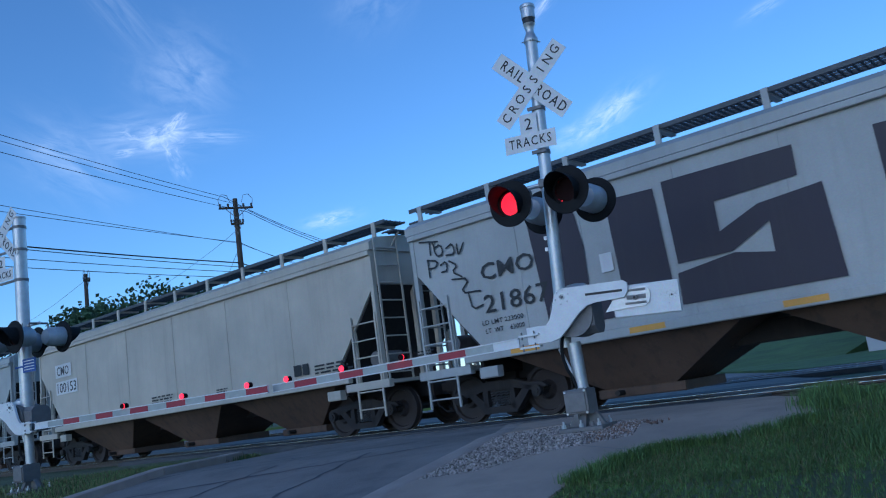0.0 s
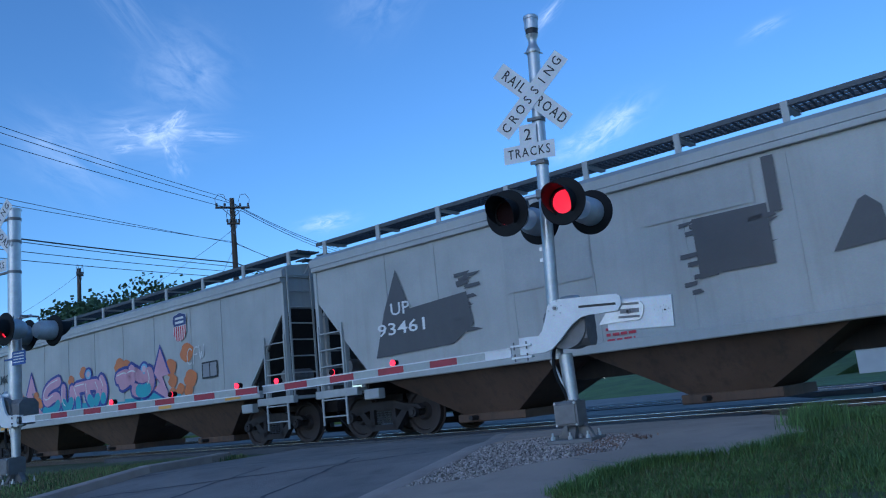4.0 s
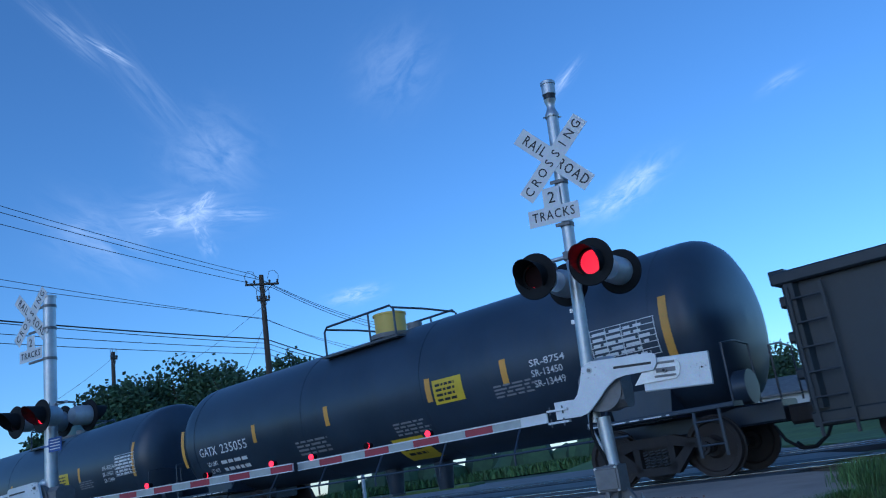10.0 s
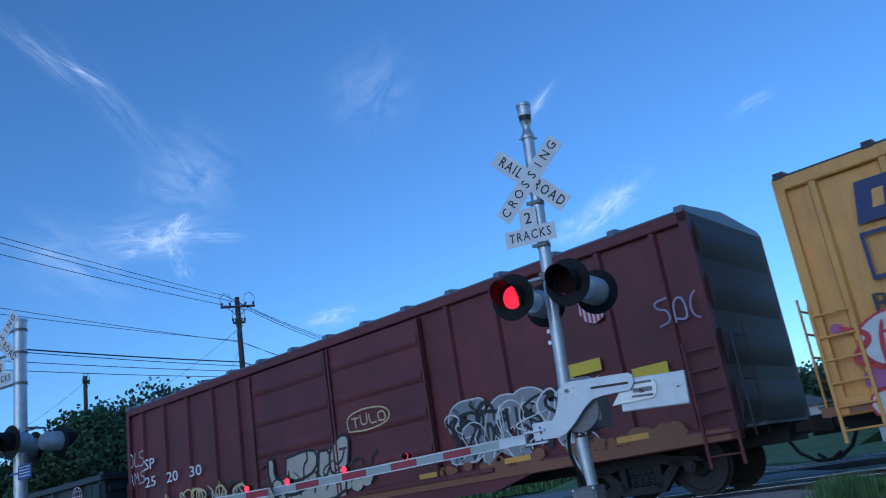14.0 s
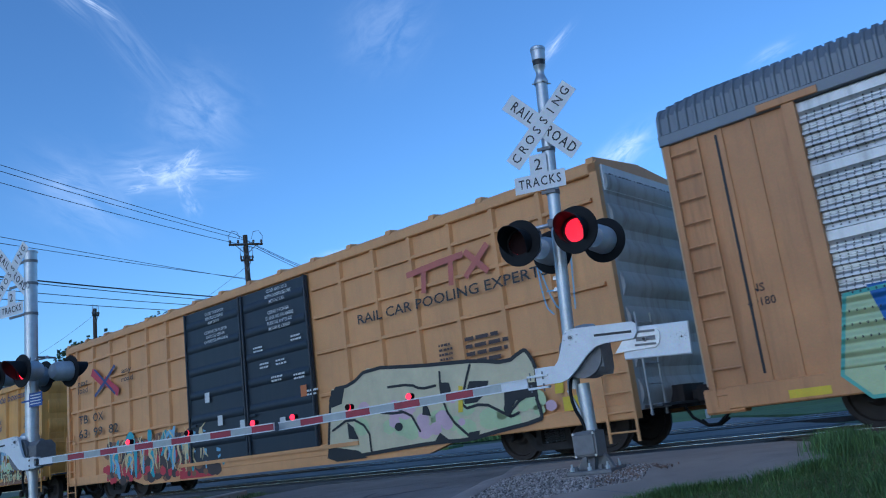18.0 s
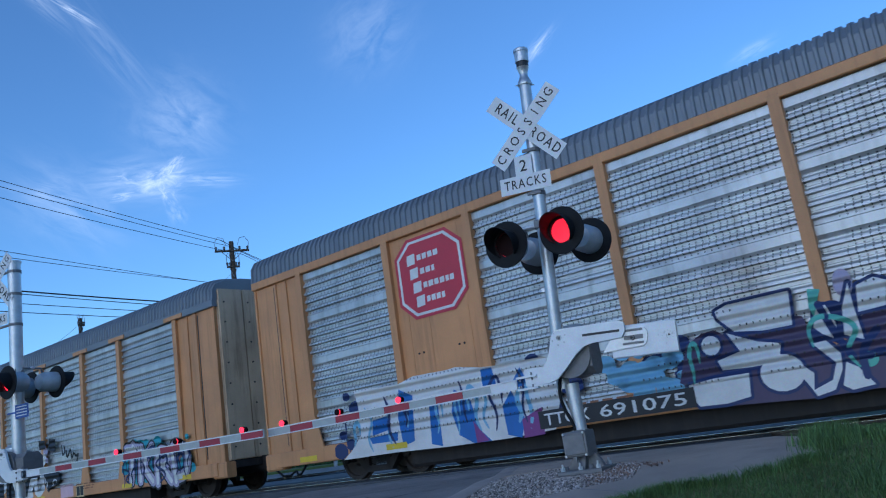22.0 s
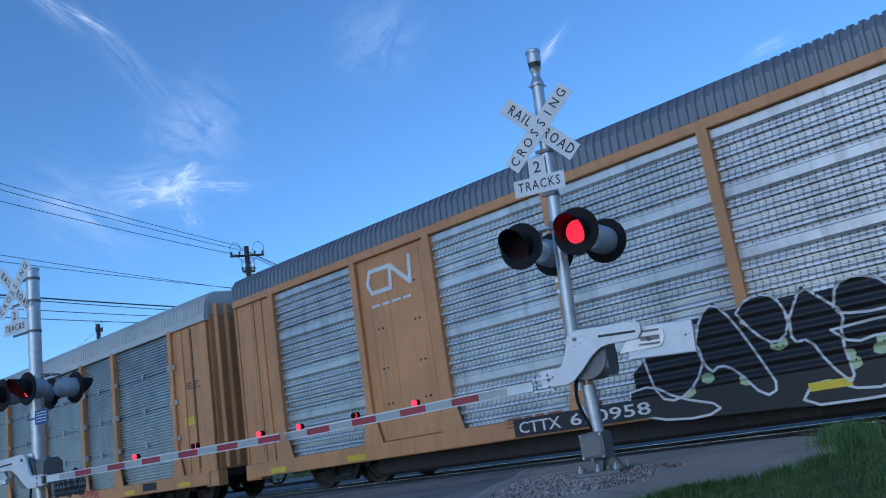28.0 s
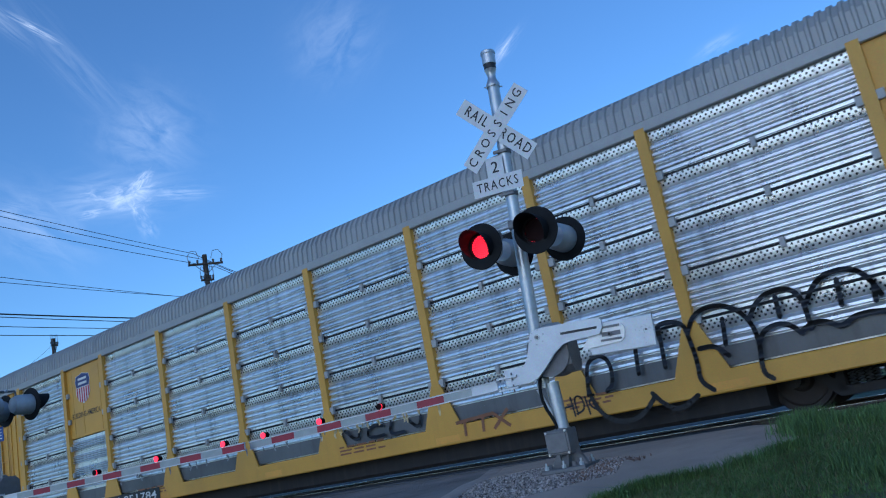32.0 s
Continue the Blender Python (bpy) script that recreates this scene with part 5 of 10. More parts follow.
def gear_meshes():
    g = Geo()
    for sy in (-1, 1):
        g.lathe([(sy * 0.655, 0.0), (sy * 0.655, 0.14), (sy * 0.69, 0.16), (sy * 0.70, 0.33), (sy * 0.66, 0.36), (sy * 0.655, 0.40), (sy * 0.655, 0.455), (sy * 0.685, 0.455), (sy * 0.69, 0.432), (sy * 0.79, 0.425), (sy * 0.79, 0.36), (sy * 0.745, 0.34), (sy * 0.735, 0.17), (sy * 0.81, 0.13), (sy * 0.81, 0.0)], 28, "y")
    g.cyl((0, -0.95, 0), (0, 0.95, 0), 0.075, n=12)
    g.v = [(x * 1.055, y, z * 1.055) for x, y, z in g.v]
    wheel = g.mesh("wheelset", WHEEL)
    g = Geo()
    for sy in (-1, 1):
        g.lathe([(sy * 0.692, 0.433), (sy * 0.785, 0.427), (sy * 0.793, 0.424), (sy * 0.793, 0.400)], 28, "y")
        for i in range(4):
            a = i * 1.571
            g.box(0.25 * math.cos(a) - 0.035, 0.25 * math.cos(a) + 0.035, min(sy * 0.735, sy * 0.742), max(sy * 0.735, sy * 0.742), 0.25 * math.sin(a) - 0.02, 0.25 * math.sin(a) + 0.02)
    g.v = [(x * 1.055, y, z * 1.055) for x, y, z in g.v]
    tread = g.mesh("tread", WHEEL_RIM)
    g = Geo()
    for sy in (0, 1):
        y0, y1 = (0.90, 1.04) if sy else (-1.04, -0.90)
        for ring in ([(-1.08, 0.52), (-0.98, 0.60), (-0.62, 0.64), (-0.36, 0.72), (0.36, 0.72), (0.62, 0.64), (0.98, 0.60), (1.08, 0.52), (0.74, 0.48), (0.36, 0.56), (-0.36, 0.56), (-0.74, 0.48)],
                     [(-0.75, 0.56), (-0.60, 0.58), (-0.24, 0.26), (0.24, 0.26), (0.60, 0.58), (0.75, 0.56), (0.36, 0.14), (-0.36, 0.14)],
                     [(-0.36, 0.58), (-0.25, 0.58), (-0.25, 0.2), (-0.36, 0.2)], [(0.25, 0.58), (0.36, 0.58), (0.36, 0.2), (0.25, 0.2)]):
            g.prism([(a, 0, b) for a, b in ring], (0, y0, 0), (0, y1, 0))
    frames = [Geo(), Geo()]
    half = len(g.v) // 2
    frames[0].v, frames[0].f = g.v[:half], [f for f in g.f if max(f) < half]
    frames[1].v, frames[1].f = g.v[half:], [tuple(i - half for i in f) for f in g.f if min(f) >= half]
    side = [fr.mesh("side_frame", BOGIE) for fr in frames]
    bolster = Geo().box(-0.22, 0.22, -0.98, 0.98, 0.42, 0.70, 0.05)
    bolster.box(-0.14, 0.14, -0.2, 0.2, 0.6, 0.9)
    bolster = bolster.mesh("bogie", BOGIE)
    sp = Geo()
    sp.tube([(0.044 * math.cos(k * 0.785), 0.044 * math.sin(k * 0.785), 0.275 + k * 0.0056) for k in range(48)], 0.012, 5)
    spring = sp.mesh("spring", GRATE)
    cap = Geo().cyl((0, 1.03, 0), (0, 1.12, 0), 0.10, n=14)
    cap.cyl((0, 1.10, 0), (0, 1.14, 0), 0.05, n=8)
    cap = cap.mesh("bearing_cap", BOGIE)
    return wheel, tread, side, bolster, spring, cap


WHEEL_ME, TREAD_ME, SIDE_ME, BOLSTER_ME, SPRING_ME, CAP_ME = gear_meshes()
BASE_HALF = 0.885
WHEELS = []      # (wheelset, its axle place on the car, the car's place in the train)


def child(name, mesh, parent, m=None, label=""):
    ob = new(name, mesh)
    ob.parent = parent
    if m is not None:
        ob.matrix_basis = m
    return tagged(ob, label)


def bogie(car, x, c):
    b = child("bogie", BOLSTER_ME, car, pose(x, 0, 0), "grimy cast iron three-piece bogie")
    for me in SIDE_ME:
        child("side_frame", me, b)
    for a in (-0.16, -0.05, 0.06, 0.17):
        child("spring", SPRING_ME, b, pose(a, 0.97, 0.0))
    for a in (-BASE_HALF, BASE_HALF):
        w = child("wheelset", WHEEL_ME, b, pose(a, 0, WHEEL_R), "rusty steel wheelset with bright treads")
        t = child("bearing_cap", CAP_ME, b, pose(a, 0, WHEEL_R))
        WHEELS.append((w, a, c + x))
    return b


def ladder(g, x0, x1, y, z0, z1, n, r=0.016, stile=0.022):
    """Two stiles and n rungs, upright, in a plane of constant y."""
    g.box(x0 - stile, x0 + stile, y - 0.012, y + 0.012, z0, z1)
    g.box(x1 - stile, x1 + stile, y - 0.012, y + 0.012, z0, z1)
    for i in range(n):
        z = z0 + (z1 - z0) * (i + 0.5) / n
        g.cyl((x0, y, z), (x1, y, z), r, n=6)


def end_ladder(g, x, y0, y1, z0, z1, n):
    g.box(x - 0.012, x + 0.012, y0 - 0.022, y0 + 0.022, z0, z1)
    g.box(x - 0.012, x + 0.012, y1 - 0.022, y1 + 0.022, z0, z1)
    for i in range(n):
        z = z0 + (z1 - z0) * (i + 0.5) / n
        g.cyl((x, y0, z), (x, y1, z), 0.016, n=6)


def couplers(car, half, reach, mat=BOGIE):
    for sx in (-1, 1):
        g = Geo()
        g.box(min(sx * (half - 0.7), sx * (half + reach - 0.12)), max(sx * (half - 0.7), sx * (half + reach - 0.12)), -0.09, 0.09, 0.66, 0.84, 0.03)
        g.box(min(sx * (half + reach - 0.28), sx * (half + reach)), max(sx * (half + reach - 0.28), sx * (half + reach)), -0.17, 0.17, 0.60, 0.90, 0.05)
        k = part("coupler", g, mat, car, "heavy cast knuckle coupler")
        pts = [(sx * (half + reach * 0.2), 0.3, 0.62), (sx * (half + reach * 0.35), 0.3, 0.40), (sx * (half + reach * 0.6), 0.28, 0.26), (sx * (half + reach * 0.85), 0.22, 0.25), (sx * (half + reach), 0.15, 0.34)]
        part("air_hose", Geo().tube(pts, 0.026, 8), BLACK, car, "black rubber brake hose")


# ---- decals: a runs to the right over the face turned to the road, z up ----
def flat(y):
    return lambda a, z, off: (-a, y + off, z)


def round_side(r, zc):
    return lambda a, z, off: (-a, math.sqrt(max(0.01, (r + off) ** 2 - (z - zc) ** 2)), z)


RIB_PAINT = {}


def over_ribs(mat):
    """The same spray paint where it lies on ribbed, perforated sheets."""
    if not mat.name.endswith("_spray_paint"):
        return mat
    if mat.name not in RIB_PAINT:
        m = mat.copy()
        m.name = mat.name + "_on_ribbed_sheet"
        RIB_PAINT[mat.name] = punch(m, 0.095, 0.011, 0.925, 0.032, 0.173, 5, ribs=0.03)
    return RIB_PAINT[mat.name]


def poly_decal(name, rings, mat, car, lay, off, label=""):
    if name == "graffiti" and car.name.startswith("autorack"):
        mat = over_ribs(mat)
    g = Geo()
    joined = name in ("reflector", "placard")
    for i, ring in enumerate(rings):
        g.add([lay(a, z, off + (0 if joined else 0.00022 * (i % 8))) for a, z in ring], [tuple(range(len(ring)))])
    me = bpy.data.meshes.new(name)
    me.from_pydata(g.v, [], g.f)
    if joined and len(rings) > 1:
        bmx = bmesh.new()
        bmx.from_mesh(me)
        bmesh.ops.remove_doubles(bmx, verts=bmx.verts, dist=0.001)
        bmx.to_mesh(me)
        bmx.free()
    me.materials.append(mat)
    ob = new(name, me)
    ob.parent = car
    return tagged(ob, label, kind="stuff" if len(rings) > 1 and name in ("graffiti", "patch", "stencil", "small_print", "data_table", "company_emblem") else "")


def rect(a0, a1, z0, z1, rows=1):
    return [[(a0, z0 + (z1 - z0) * i / rows), (a1, z0 + (z1 - z0) * i / rows), (a1, z0 + (z1 - z0) * (i + 1) / rows), (a0, z0 + (z1 - z0) * (i + 1) / rows)] for i in range(rows)]


def words(text, a, z, high, wide, mat, car, lay, off=0.006, label="", slant=0.0):
    """Stencilled letters with their left foot at (a, z), of cap height high, stretched to the width given."""
    cu = bpy.data.curves.new("lettering", "FONT")
    cu.body, cu.size, cu.resolution_u, cu.offset = text, 1.0, 2, 0.008
    tmp = bpy.data.objects.new("lettering", cu)
    scene.collection.objects.link(tmp)
    me = bpy.data.meshes.new_from_object(tmp)
    bpy.data.objects.remove(tmp)
    xs = [v.co.x for v in me.vertices]
    ys = [v.co.y for v in me.vertices]
    x0, x1, y0, y1 = min(xs), max(xs), min(ys), max(ys)
    for v in me.vertices:
        u, w = (v.co.x - x0) / (x1 - x0) * wide, (v.co.y - y0) / (y1 - y0) * high
        v.co = lay(a + u + slant * w, z + w, off)
    me.materials.clear()
    me.materials.append(mat)
    ob = new("lettering", me)
    ob.parent = car
    return tagged(ob, label)


def bars(a0, a1, z0, z1, n, mat, car, lay, off=0.006, seed=1):
    """Rows of small unreadable print as plain bars."""
    r = random.Random(seed)
    rings = []
    h = (z1 - z0) / n
    for i in range(n):
        z = z0 + i * h
        a = a0
        end = a1 - r.uniform(0, 0.25) * (a1 - a0)
        while a < end:
            w = r.uniform(0.1, 0.3) * (a1 - a0)
            b = min(end, a + w)
            rings.append([(a, z), (b, z), (b, z + h * 0.5), (a, z + h * 0.5)])
            a = b + 0.05 * (a1 - a0)
    return poly_decal("small_print", rings, mat, car, lay, off, "rows of small stencilled print")


GLYPHS = {
    "U": [[(0, 1), (0, 0.2), (0.5, 0), (1, 0.2), (1, 1)]], "S": [[(1, 1), (0, 0.95), (0.05, 0.55), (0.95, 0.5), (1, 0.05), (0, 0)]],
    "O": [[(0.05, 0.1), (0, 0.9), (0.95, 1), (1, 0.05), (0.05, 0.1)]], "E": [[(1, 1), (0, 0.95), (0.05, 0), (1, 0.05)], [(0.1, 0.5), (0.85, 0.52)]],
    "R": [[(0, 0), (0, 1), (0.9, 0.9), (0.85, 0.55), (0.05, 0.45)], [(0.3, 0.5), (1, 0)]], "A": [[(0, 0), (0.4, 1), (0.65, 1), (1, 0)], [(0.2, 0.38), (0.85, 0.38)]],
    "K": [[(0, 0), (0.05, 1)], [(1, 1), (0.1, 0.5), (1, 0)]], "N": [[(0, 0), (0.05, 1), (0.95, 0), (1, 1)]], "P": [[(0, 0), (0, 1), (0.95, 0.9), (0.9, 0.5), (0.05, 0.45)]],
    "F": [[(1, 1), (0, 1), (0.05, 0)], [(0.1, 0.55), (0.8, 0.55)]], "H": [[(0, 0), (0, 1)], [(1, 0), (1, 1)], [(0, 0.5), (1, 0.5)]], "Y": [[(0, 1), (0.5, 0.5), (1, 1)], [(0.5, 0.5), (0.45, 0)]],
    "T": [[(0, 1), (1, 0.95)], [(0.5, 1), (0.5, 0)]], "C": [[(1, 0.85), (0.5, 1), (0, 0.75), (0, 0.25), (0.5, 0), (1, 0.15)]], "M": [[(0, 0), (0.1, 1), (0.5, 0.35), (0.9, 1), (1, 0)]],
    "I": [[(0.5, 0), (0.5, 1)]], "V": [[(0, 1), (0.5, 0), (1, 1)]], "D": [[(0, 0), (0, 1), (0.7, 0.95), (1, 0.5), (0.7, 0.05), (0, 0)]], "J": [[(1, 1), (0.9, 0.15), (0.4, 0), (0, 0.25)]],
    "L": [[(0, 1), (0, 0), (1, 0.05)]], "B": [[(0, 0), (0, 1), (0.85, 0.85), (0.1, 0.52), (0.95, 0.3), (0, 0)]], "Z": [[(0, 1), (1, 0.95), (0, 0), (1, 0.05)]], "W": [[(0, 1), (0.25, 0), (0.5, 0.7), (0.75, 0), (1, 1)]],
    "G": [[(1, 0.85), (0.5, 1), (0, 0.7), (0, 0.25), (0.5, 0), (1, 0.2), (0.95, 0.5), (0.6, 0.48)]],
    "o": [[(0.5 + 0.5 * math.cos(i * 0.7), 0.5 + 0.5 * math.sin(i * 0.7)) for i in range(10)]],
}


def ribbons(paths, wide, square=False):
    """Rings that thicken each path into a stroke."""
    rings = []
    for path in paths:
        pts = [Vector(p) for p in path]
        for a, b in zip(pts, pts[1:]):
            d = b - a
            if d.length < 1e-6:
                continue
            d.normalize()
            o = Vector((-d.y, d.x)) * wide / 2
            e = d * wide / 2 if square else d * 0
            rings.append([tuple(p) for p in (a - o - e, b - o + e, b + o + e, a + o - e)])
        if not square:
            for p in pts:
                rings.append([(p.x + wide / 2 * math.cos(i * 0.785), p.y + wide / 2 * math.sin(i * 0.785)) for i in range(8)])
    return rings


def piece(text, a0, a1, z0, z1, layers, car, lay, seed=1, wobble=0.05, square=False, label="", fat=0.3, off=0.004, arc=0.0):
    """A spray-painted word: each layer is a material and how much wider its strokes are."""
    r = random.Random(seed)
    n = len(text)
    step = (a1 - a0) / n
    paths = []
    for i, ch in enumerate(text):
        if ch == " ":
            continue
        w, h = step * r.uniform(0.72, 0.82), (z1 - z0) * r.uniform(0.86, 1.0)
        base = z0 + (z1 - z0) * r.uniform(0, 0.1) + arc * math.sin(math.pi * (i + 0.5) / n)
        lean = r.uniform(-wobble, wobble) * 2
        for path in GLYPHS[ch]:
            row = []
            for k, (u, v) in enumerate(path):
                row.append((a0 + i * step + step * 0.1 + u * w + lean * v * h + r.uniform(-wobble, wobble) * w * 0.6, base + v * h + r.uniform(-wobble, wobble) * h * 0.6))
            paths.append(row if square else smooth(row))
    for k, (mat, more) in enumerate(layers):
        poly_decal("graffiti", ribbons(paths, step * fat + more, square), mat, car, lay, off + 0.002 * k, label if k == 0 else "")


def smooth(row, times=2):
    for _ in range(times):
        if len(row) > 2:
            fine = [row[0]]
            for p, q in zip(row, row[1:]):
                fine += [(p[0] * 0.75 + q[0] * 0.25, p[1] * 0.75 + q[1] * 0.25), (p[0] * 0.25 + q[0] * 0.75, p[1] * 0.25 + q[1] * 0.75)]
            row = fine + [row[-1]]
    return row


def taper(path, w0, w1):
    """Rings of a stroke that swells from w0 to w1 and ends in points."""
    rings = []
    n = len(path)
    for i in range(n - 1):
        a, b = Vector(path[i]), Vector(path[i + 1])
        d = (b - a)
        if d.length < 1e-6:
            continue
        d.normalize()
        o = Vector((-d.y, d.x)) / 2
        wa, wb = (w0 + (w1 - w0) * math.sin(math.pi * k / (n - 1)) for k in (i, i + 1))
        rings.append([tuple(p) for p in (a - o * wa, b - o * wb + d * wb * 0.1, b + o * wb + d * wb * 0.1, a + o * wa)])
    return rings


def oval(a, z, ra, rz, n=16):
    return [(a + ra * math.cos(6.2832 * k / n), z + rz * math.sin(6.2832 * k / n)) for k in range(n)]


def scribble(a0, a1, z0, z1, count, mat, car, lay, seed, wide=0.05, off=0.014, curl=1.0):
    """Loose curved strokes, swelling and tapering, that fill a stretch of graffiti."""
    r = random.Random(seed)
    rings = []
    for i in range(count):
        a = a0 + (a1 - a0) * (i + r.random()) / count
        h, w = (z1 - z0) * r.uniform(0.35, 0.9), (z1 - z0) * r.uniform(-0.5, 0.5) * curl
        b = r.uniform(z0, z1 - h)
        path = [(a, b), (a + w * r.uniform(0.2, 1.2), b + h * 0.3), (a + w * r.uniform(-0.8, 0.4), b + h * 0.7), (a + w, b + h)]
        if r.random() < 0.5:
            path += [(a + w * 1.6, b + h * 0.8), (a + w * 1.5, b + h * 0.45)]
        rings += taper(smooth(path, 3), wide * 0.25, wide * r.uniform(0.7, 1.3))
    return poly_decal("graffiti", rings, mat, car, lay, off)


def cloud_decal(a0, a1, z0, z1, count, mat, car, lay, seed, off=0.003, lo=0.12, hi=0.3):
    r = random.Random(seed)
    rings = []
    for _ in range(count):
        rad = r.uniform(lo, hi)
        a, z = r.uniform(a0 + rad, a1 - rad), r.uniform(z0 + rad * 0.7, z1 - rad * 0.7)
        rings.append([(a + rad * (1 + 0.12 * math.sin(3 * i)) * math.cos(i * 0.524), z + rad * 0.8 * math.sin(i * 0.524)) for i in range(12)])
    return poly_decal("graffiti", rings, mat, car, lay, off)


def emblem(a, z, wide, high, car, lay, off=0.006):
    """A striped shield in red, white and blue, with no lettering."""
    edge = [(0.07, 0.92), (0.3, 0.96), (0.5, 1.0), (0.7, 0.96), (0.93, 0.92), (1.0, 0.75), (0.94, 0.55), (0.97, 0.33), (0.8, 0.1), (0.5, 0), (0.2, 0.1), (0.03, 0.33), (0.06, 0.55), (0, 0.75)]

    def ring(k):
        return [(a + wide * (0.5 + (u - 0.5) * k), z + high * (0.5 + (v - 0.5) * k)) for u, v in edge]

    poly_decal("emblem", [ring(1.04)], SP_WHITE, car, lay, off, "red, white and blue striped shield emblem")
    poly_decal("emblem", [[(a + wide * u, z + high * v) for u, v in ((0.06, 0.55), (0, 0.75), (0.07, 0.92), (0.3, 0.96), (0.5, 1.0), (0.7, 0.96), (0.93, 0.92), (1.0, 0.75), (0.94, 0.55))]], LOGO_BLUE, car, lay, off + 0.002)
    for i in range(6):
        u = 0.07 + i * 0.155
        lo = [0.02 + 1.0 * max(0.0, abs(q - 0.5) - 0.22) for q in (u, u + 0.085)]
        poly_decal("emblem", [[(a + wide * u, z + high * lo[0]), (a + wide * (u + 0.085), z + high * lo[1]), (a + wide * (u + 0.085), z + high * 0.53), (a + wide * u, z + high * 0.53)]], LOGO_RED, car, lay, off + 0.002)
    for v in (0.78, 0.63):
        poly_decal("emblem", rect(a + wide * 0.2, a + wide * 0.8, z + high * v, z + high * (v + 0.08)), SP_WHITE, car, lay, off + 0.004)


def reflectors(car, places, z, lay, wide=0.45, high=0.07, mat=None):
    for a in places:
        poly_decal("reflector", rect(a, a + wide, z, z + high), mat or TANK_STRIPE, car, lay, 0.008, "orange yellow reflective strip")


def freight(name, label, c, group="cars of the freight train"):
    car = thing(name, label, "freight car", None, group)
    TRAIN.append((car, c))
    return car


TRAIN = []


def car_pose(c, t):
    p = on_track(c + SPEED * t, TRACK_Q)
    return pose(p.x, p.y, 0.0, 0, 0, TURN)


# ---- covered hoppers ----
def hopper(c, half, label, mat, seams):
    car = freight("covered_hopper_car", label, c)
    lay = flat(1.52)
    top, eave = 4.02, 3.72
    # side and slope sheets
    g = Geo()
    ring = [(half, eave), (half, 2.98), (half - 0.45, 2.45), (half - 0.95, 1.85), (half - 1.35, 1.40), (half - 1.48, 1.2), (-half + 1.48, 1.2), (-half + 1.35, 1.40), (-half + 0.95, 1.85), (-half + 0.45, 2.45), (-half, 2.98), (-half, eave)]
    g.prism([(x, 0, z) for x, z in ring], (0, -1.5, 0), (0, 1.5, 0))
    body = part("body", g, mat, car, "smooth welded steel hopper body")
    for a in seams:
        part("seam", Geo().box(a - 0.02, a + 0.02, 1.5, 1.512, 1.24, eave - 0.02), mat, body)
    g = Geo()
    prof = [(1.56, eave - 0.05), (1.56, eave + 0.10), (1.35, eave + 0.22), (0.6, top), (-0.6, top), (-1.35, eave + 0.22), (-1.56, eave + 0.10), (-1.56, eave - 0.05)]
    g.prism([(0, y, z) for y, z in prof], (-half - 0.05, 0, 0), (half + 0.05, 0, 0))
    roof = part("roof", g, mat, car, "sloping steel roof with a rolled eave")
    part("eave_rail", Geo().box(-half, half, 1.5, 1.575, eave - 0.16, eave - 0.06, 0.012), mat, car)
    # walkway along the roof edge on brackets
    n = 11
    g = Geo()
    g.box(-half - 0.2, half + 0.2, 1.16, 1.20, 4.21, 4.285)
    g.box(-half - 0.2, half + 0.2, 0.55, 0.59, 4.24, 4.28)
    k = int(half * 2 / 0.10)
    for i in range(k):
        x = -half - 0.15 + i * (2 * half + 0.3) / k
        g.box(x - 0.012, x + 0.012, 0.57, 1.18, 4.235, 4.28)
    for y in (0.70, 0.84, 0.98, 1.09):
        g.box(-half - 0.2, half + 0.2, y - 0.008, y + 0.008, 4.245, 4.28)
    part("roof_walkway", g, GRATE, car, "open steel grating walkway")
    for i in range(n):
        x = -half + 0.1 + i * (2 * half - 0.2) / (n - 1)
        br = Geo().box(x - 0.05, x + 0.05, 1.20, 1.235, 3.84, 4.28)
        br.box(x - 0.05, x + 0.05, 0.6, 1.22, 4.19, 4.23)
        part("walkway_bracket", br, mat, car)
    for x in (-half * 0.66, 0, half * 0.66):
        part("hatch", Geo().box(x - 1.7, x + 1.7, -0.3, 0.3, top - 0.02, top + 0.09, 0.03), mat, roof)
    # sills and end platforms
    part("side_sill", Geo().box(-half + 1.0, half - 1.0, 1.44, 1.56, 1.09, 1.25, 0.015), mat, car, "grey channel side sill")
    for sx in (-1, 1):
        # black sheets put the shade under the sloping end into colour; bolster web below
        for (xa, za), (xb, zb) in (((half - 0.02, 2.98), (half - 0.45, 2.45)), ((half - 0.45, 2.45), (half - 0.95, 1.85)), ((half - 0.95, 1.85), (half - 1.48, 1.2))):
            part("slope_sheet", Geo().prism([(sx * xa, 0, za - 0.004), (sx * xb, 0, zb - 0.004), (sx * xb + sx * 0.02, 0, zb - 0.03), (sx * xa + sx * 0.02, 0, za - 0.03)], (0, -1.46, 0), (0, 1.46, 0)), BOGIE, car, "black end sheet with the slope's shade in its colour")
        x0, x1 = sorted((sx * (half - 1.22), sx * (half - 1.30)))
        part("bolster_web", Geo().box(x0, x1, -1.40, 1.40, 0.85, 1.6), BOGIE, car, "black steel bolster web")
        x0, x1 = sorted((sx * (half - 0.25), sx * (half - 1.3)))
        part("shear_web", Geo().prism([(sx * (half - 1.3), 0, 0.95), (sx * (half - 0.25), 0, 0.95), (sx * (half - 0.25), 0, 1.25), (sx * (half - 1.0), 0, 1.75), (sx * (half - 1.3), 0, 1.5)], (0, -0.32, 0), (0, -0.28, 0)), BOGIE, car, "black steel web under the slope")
        x0, x1 = sorted((sx * (half - 1.1), sx * (half + 0.15)))
        g = Geo().box(x0, x1, -1.5, 1.5, 0.97, 1.04)
        g.box(x0, x1, 1.42, 1.55, 0.90, 1.06, 0.01)
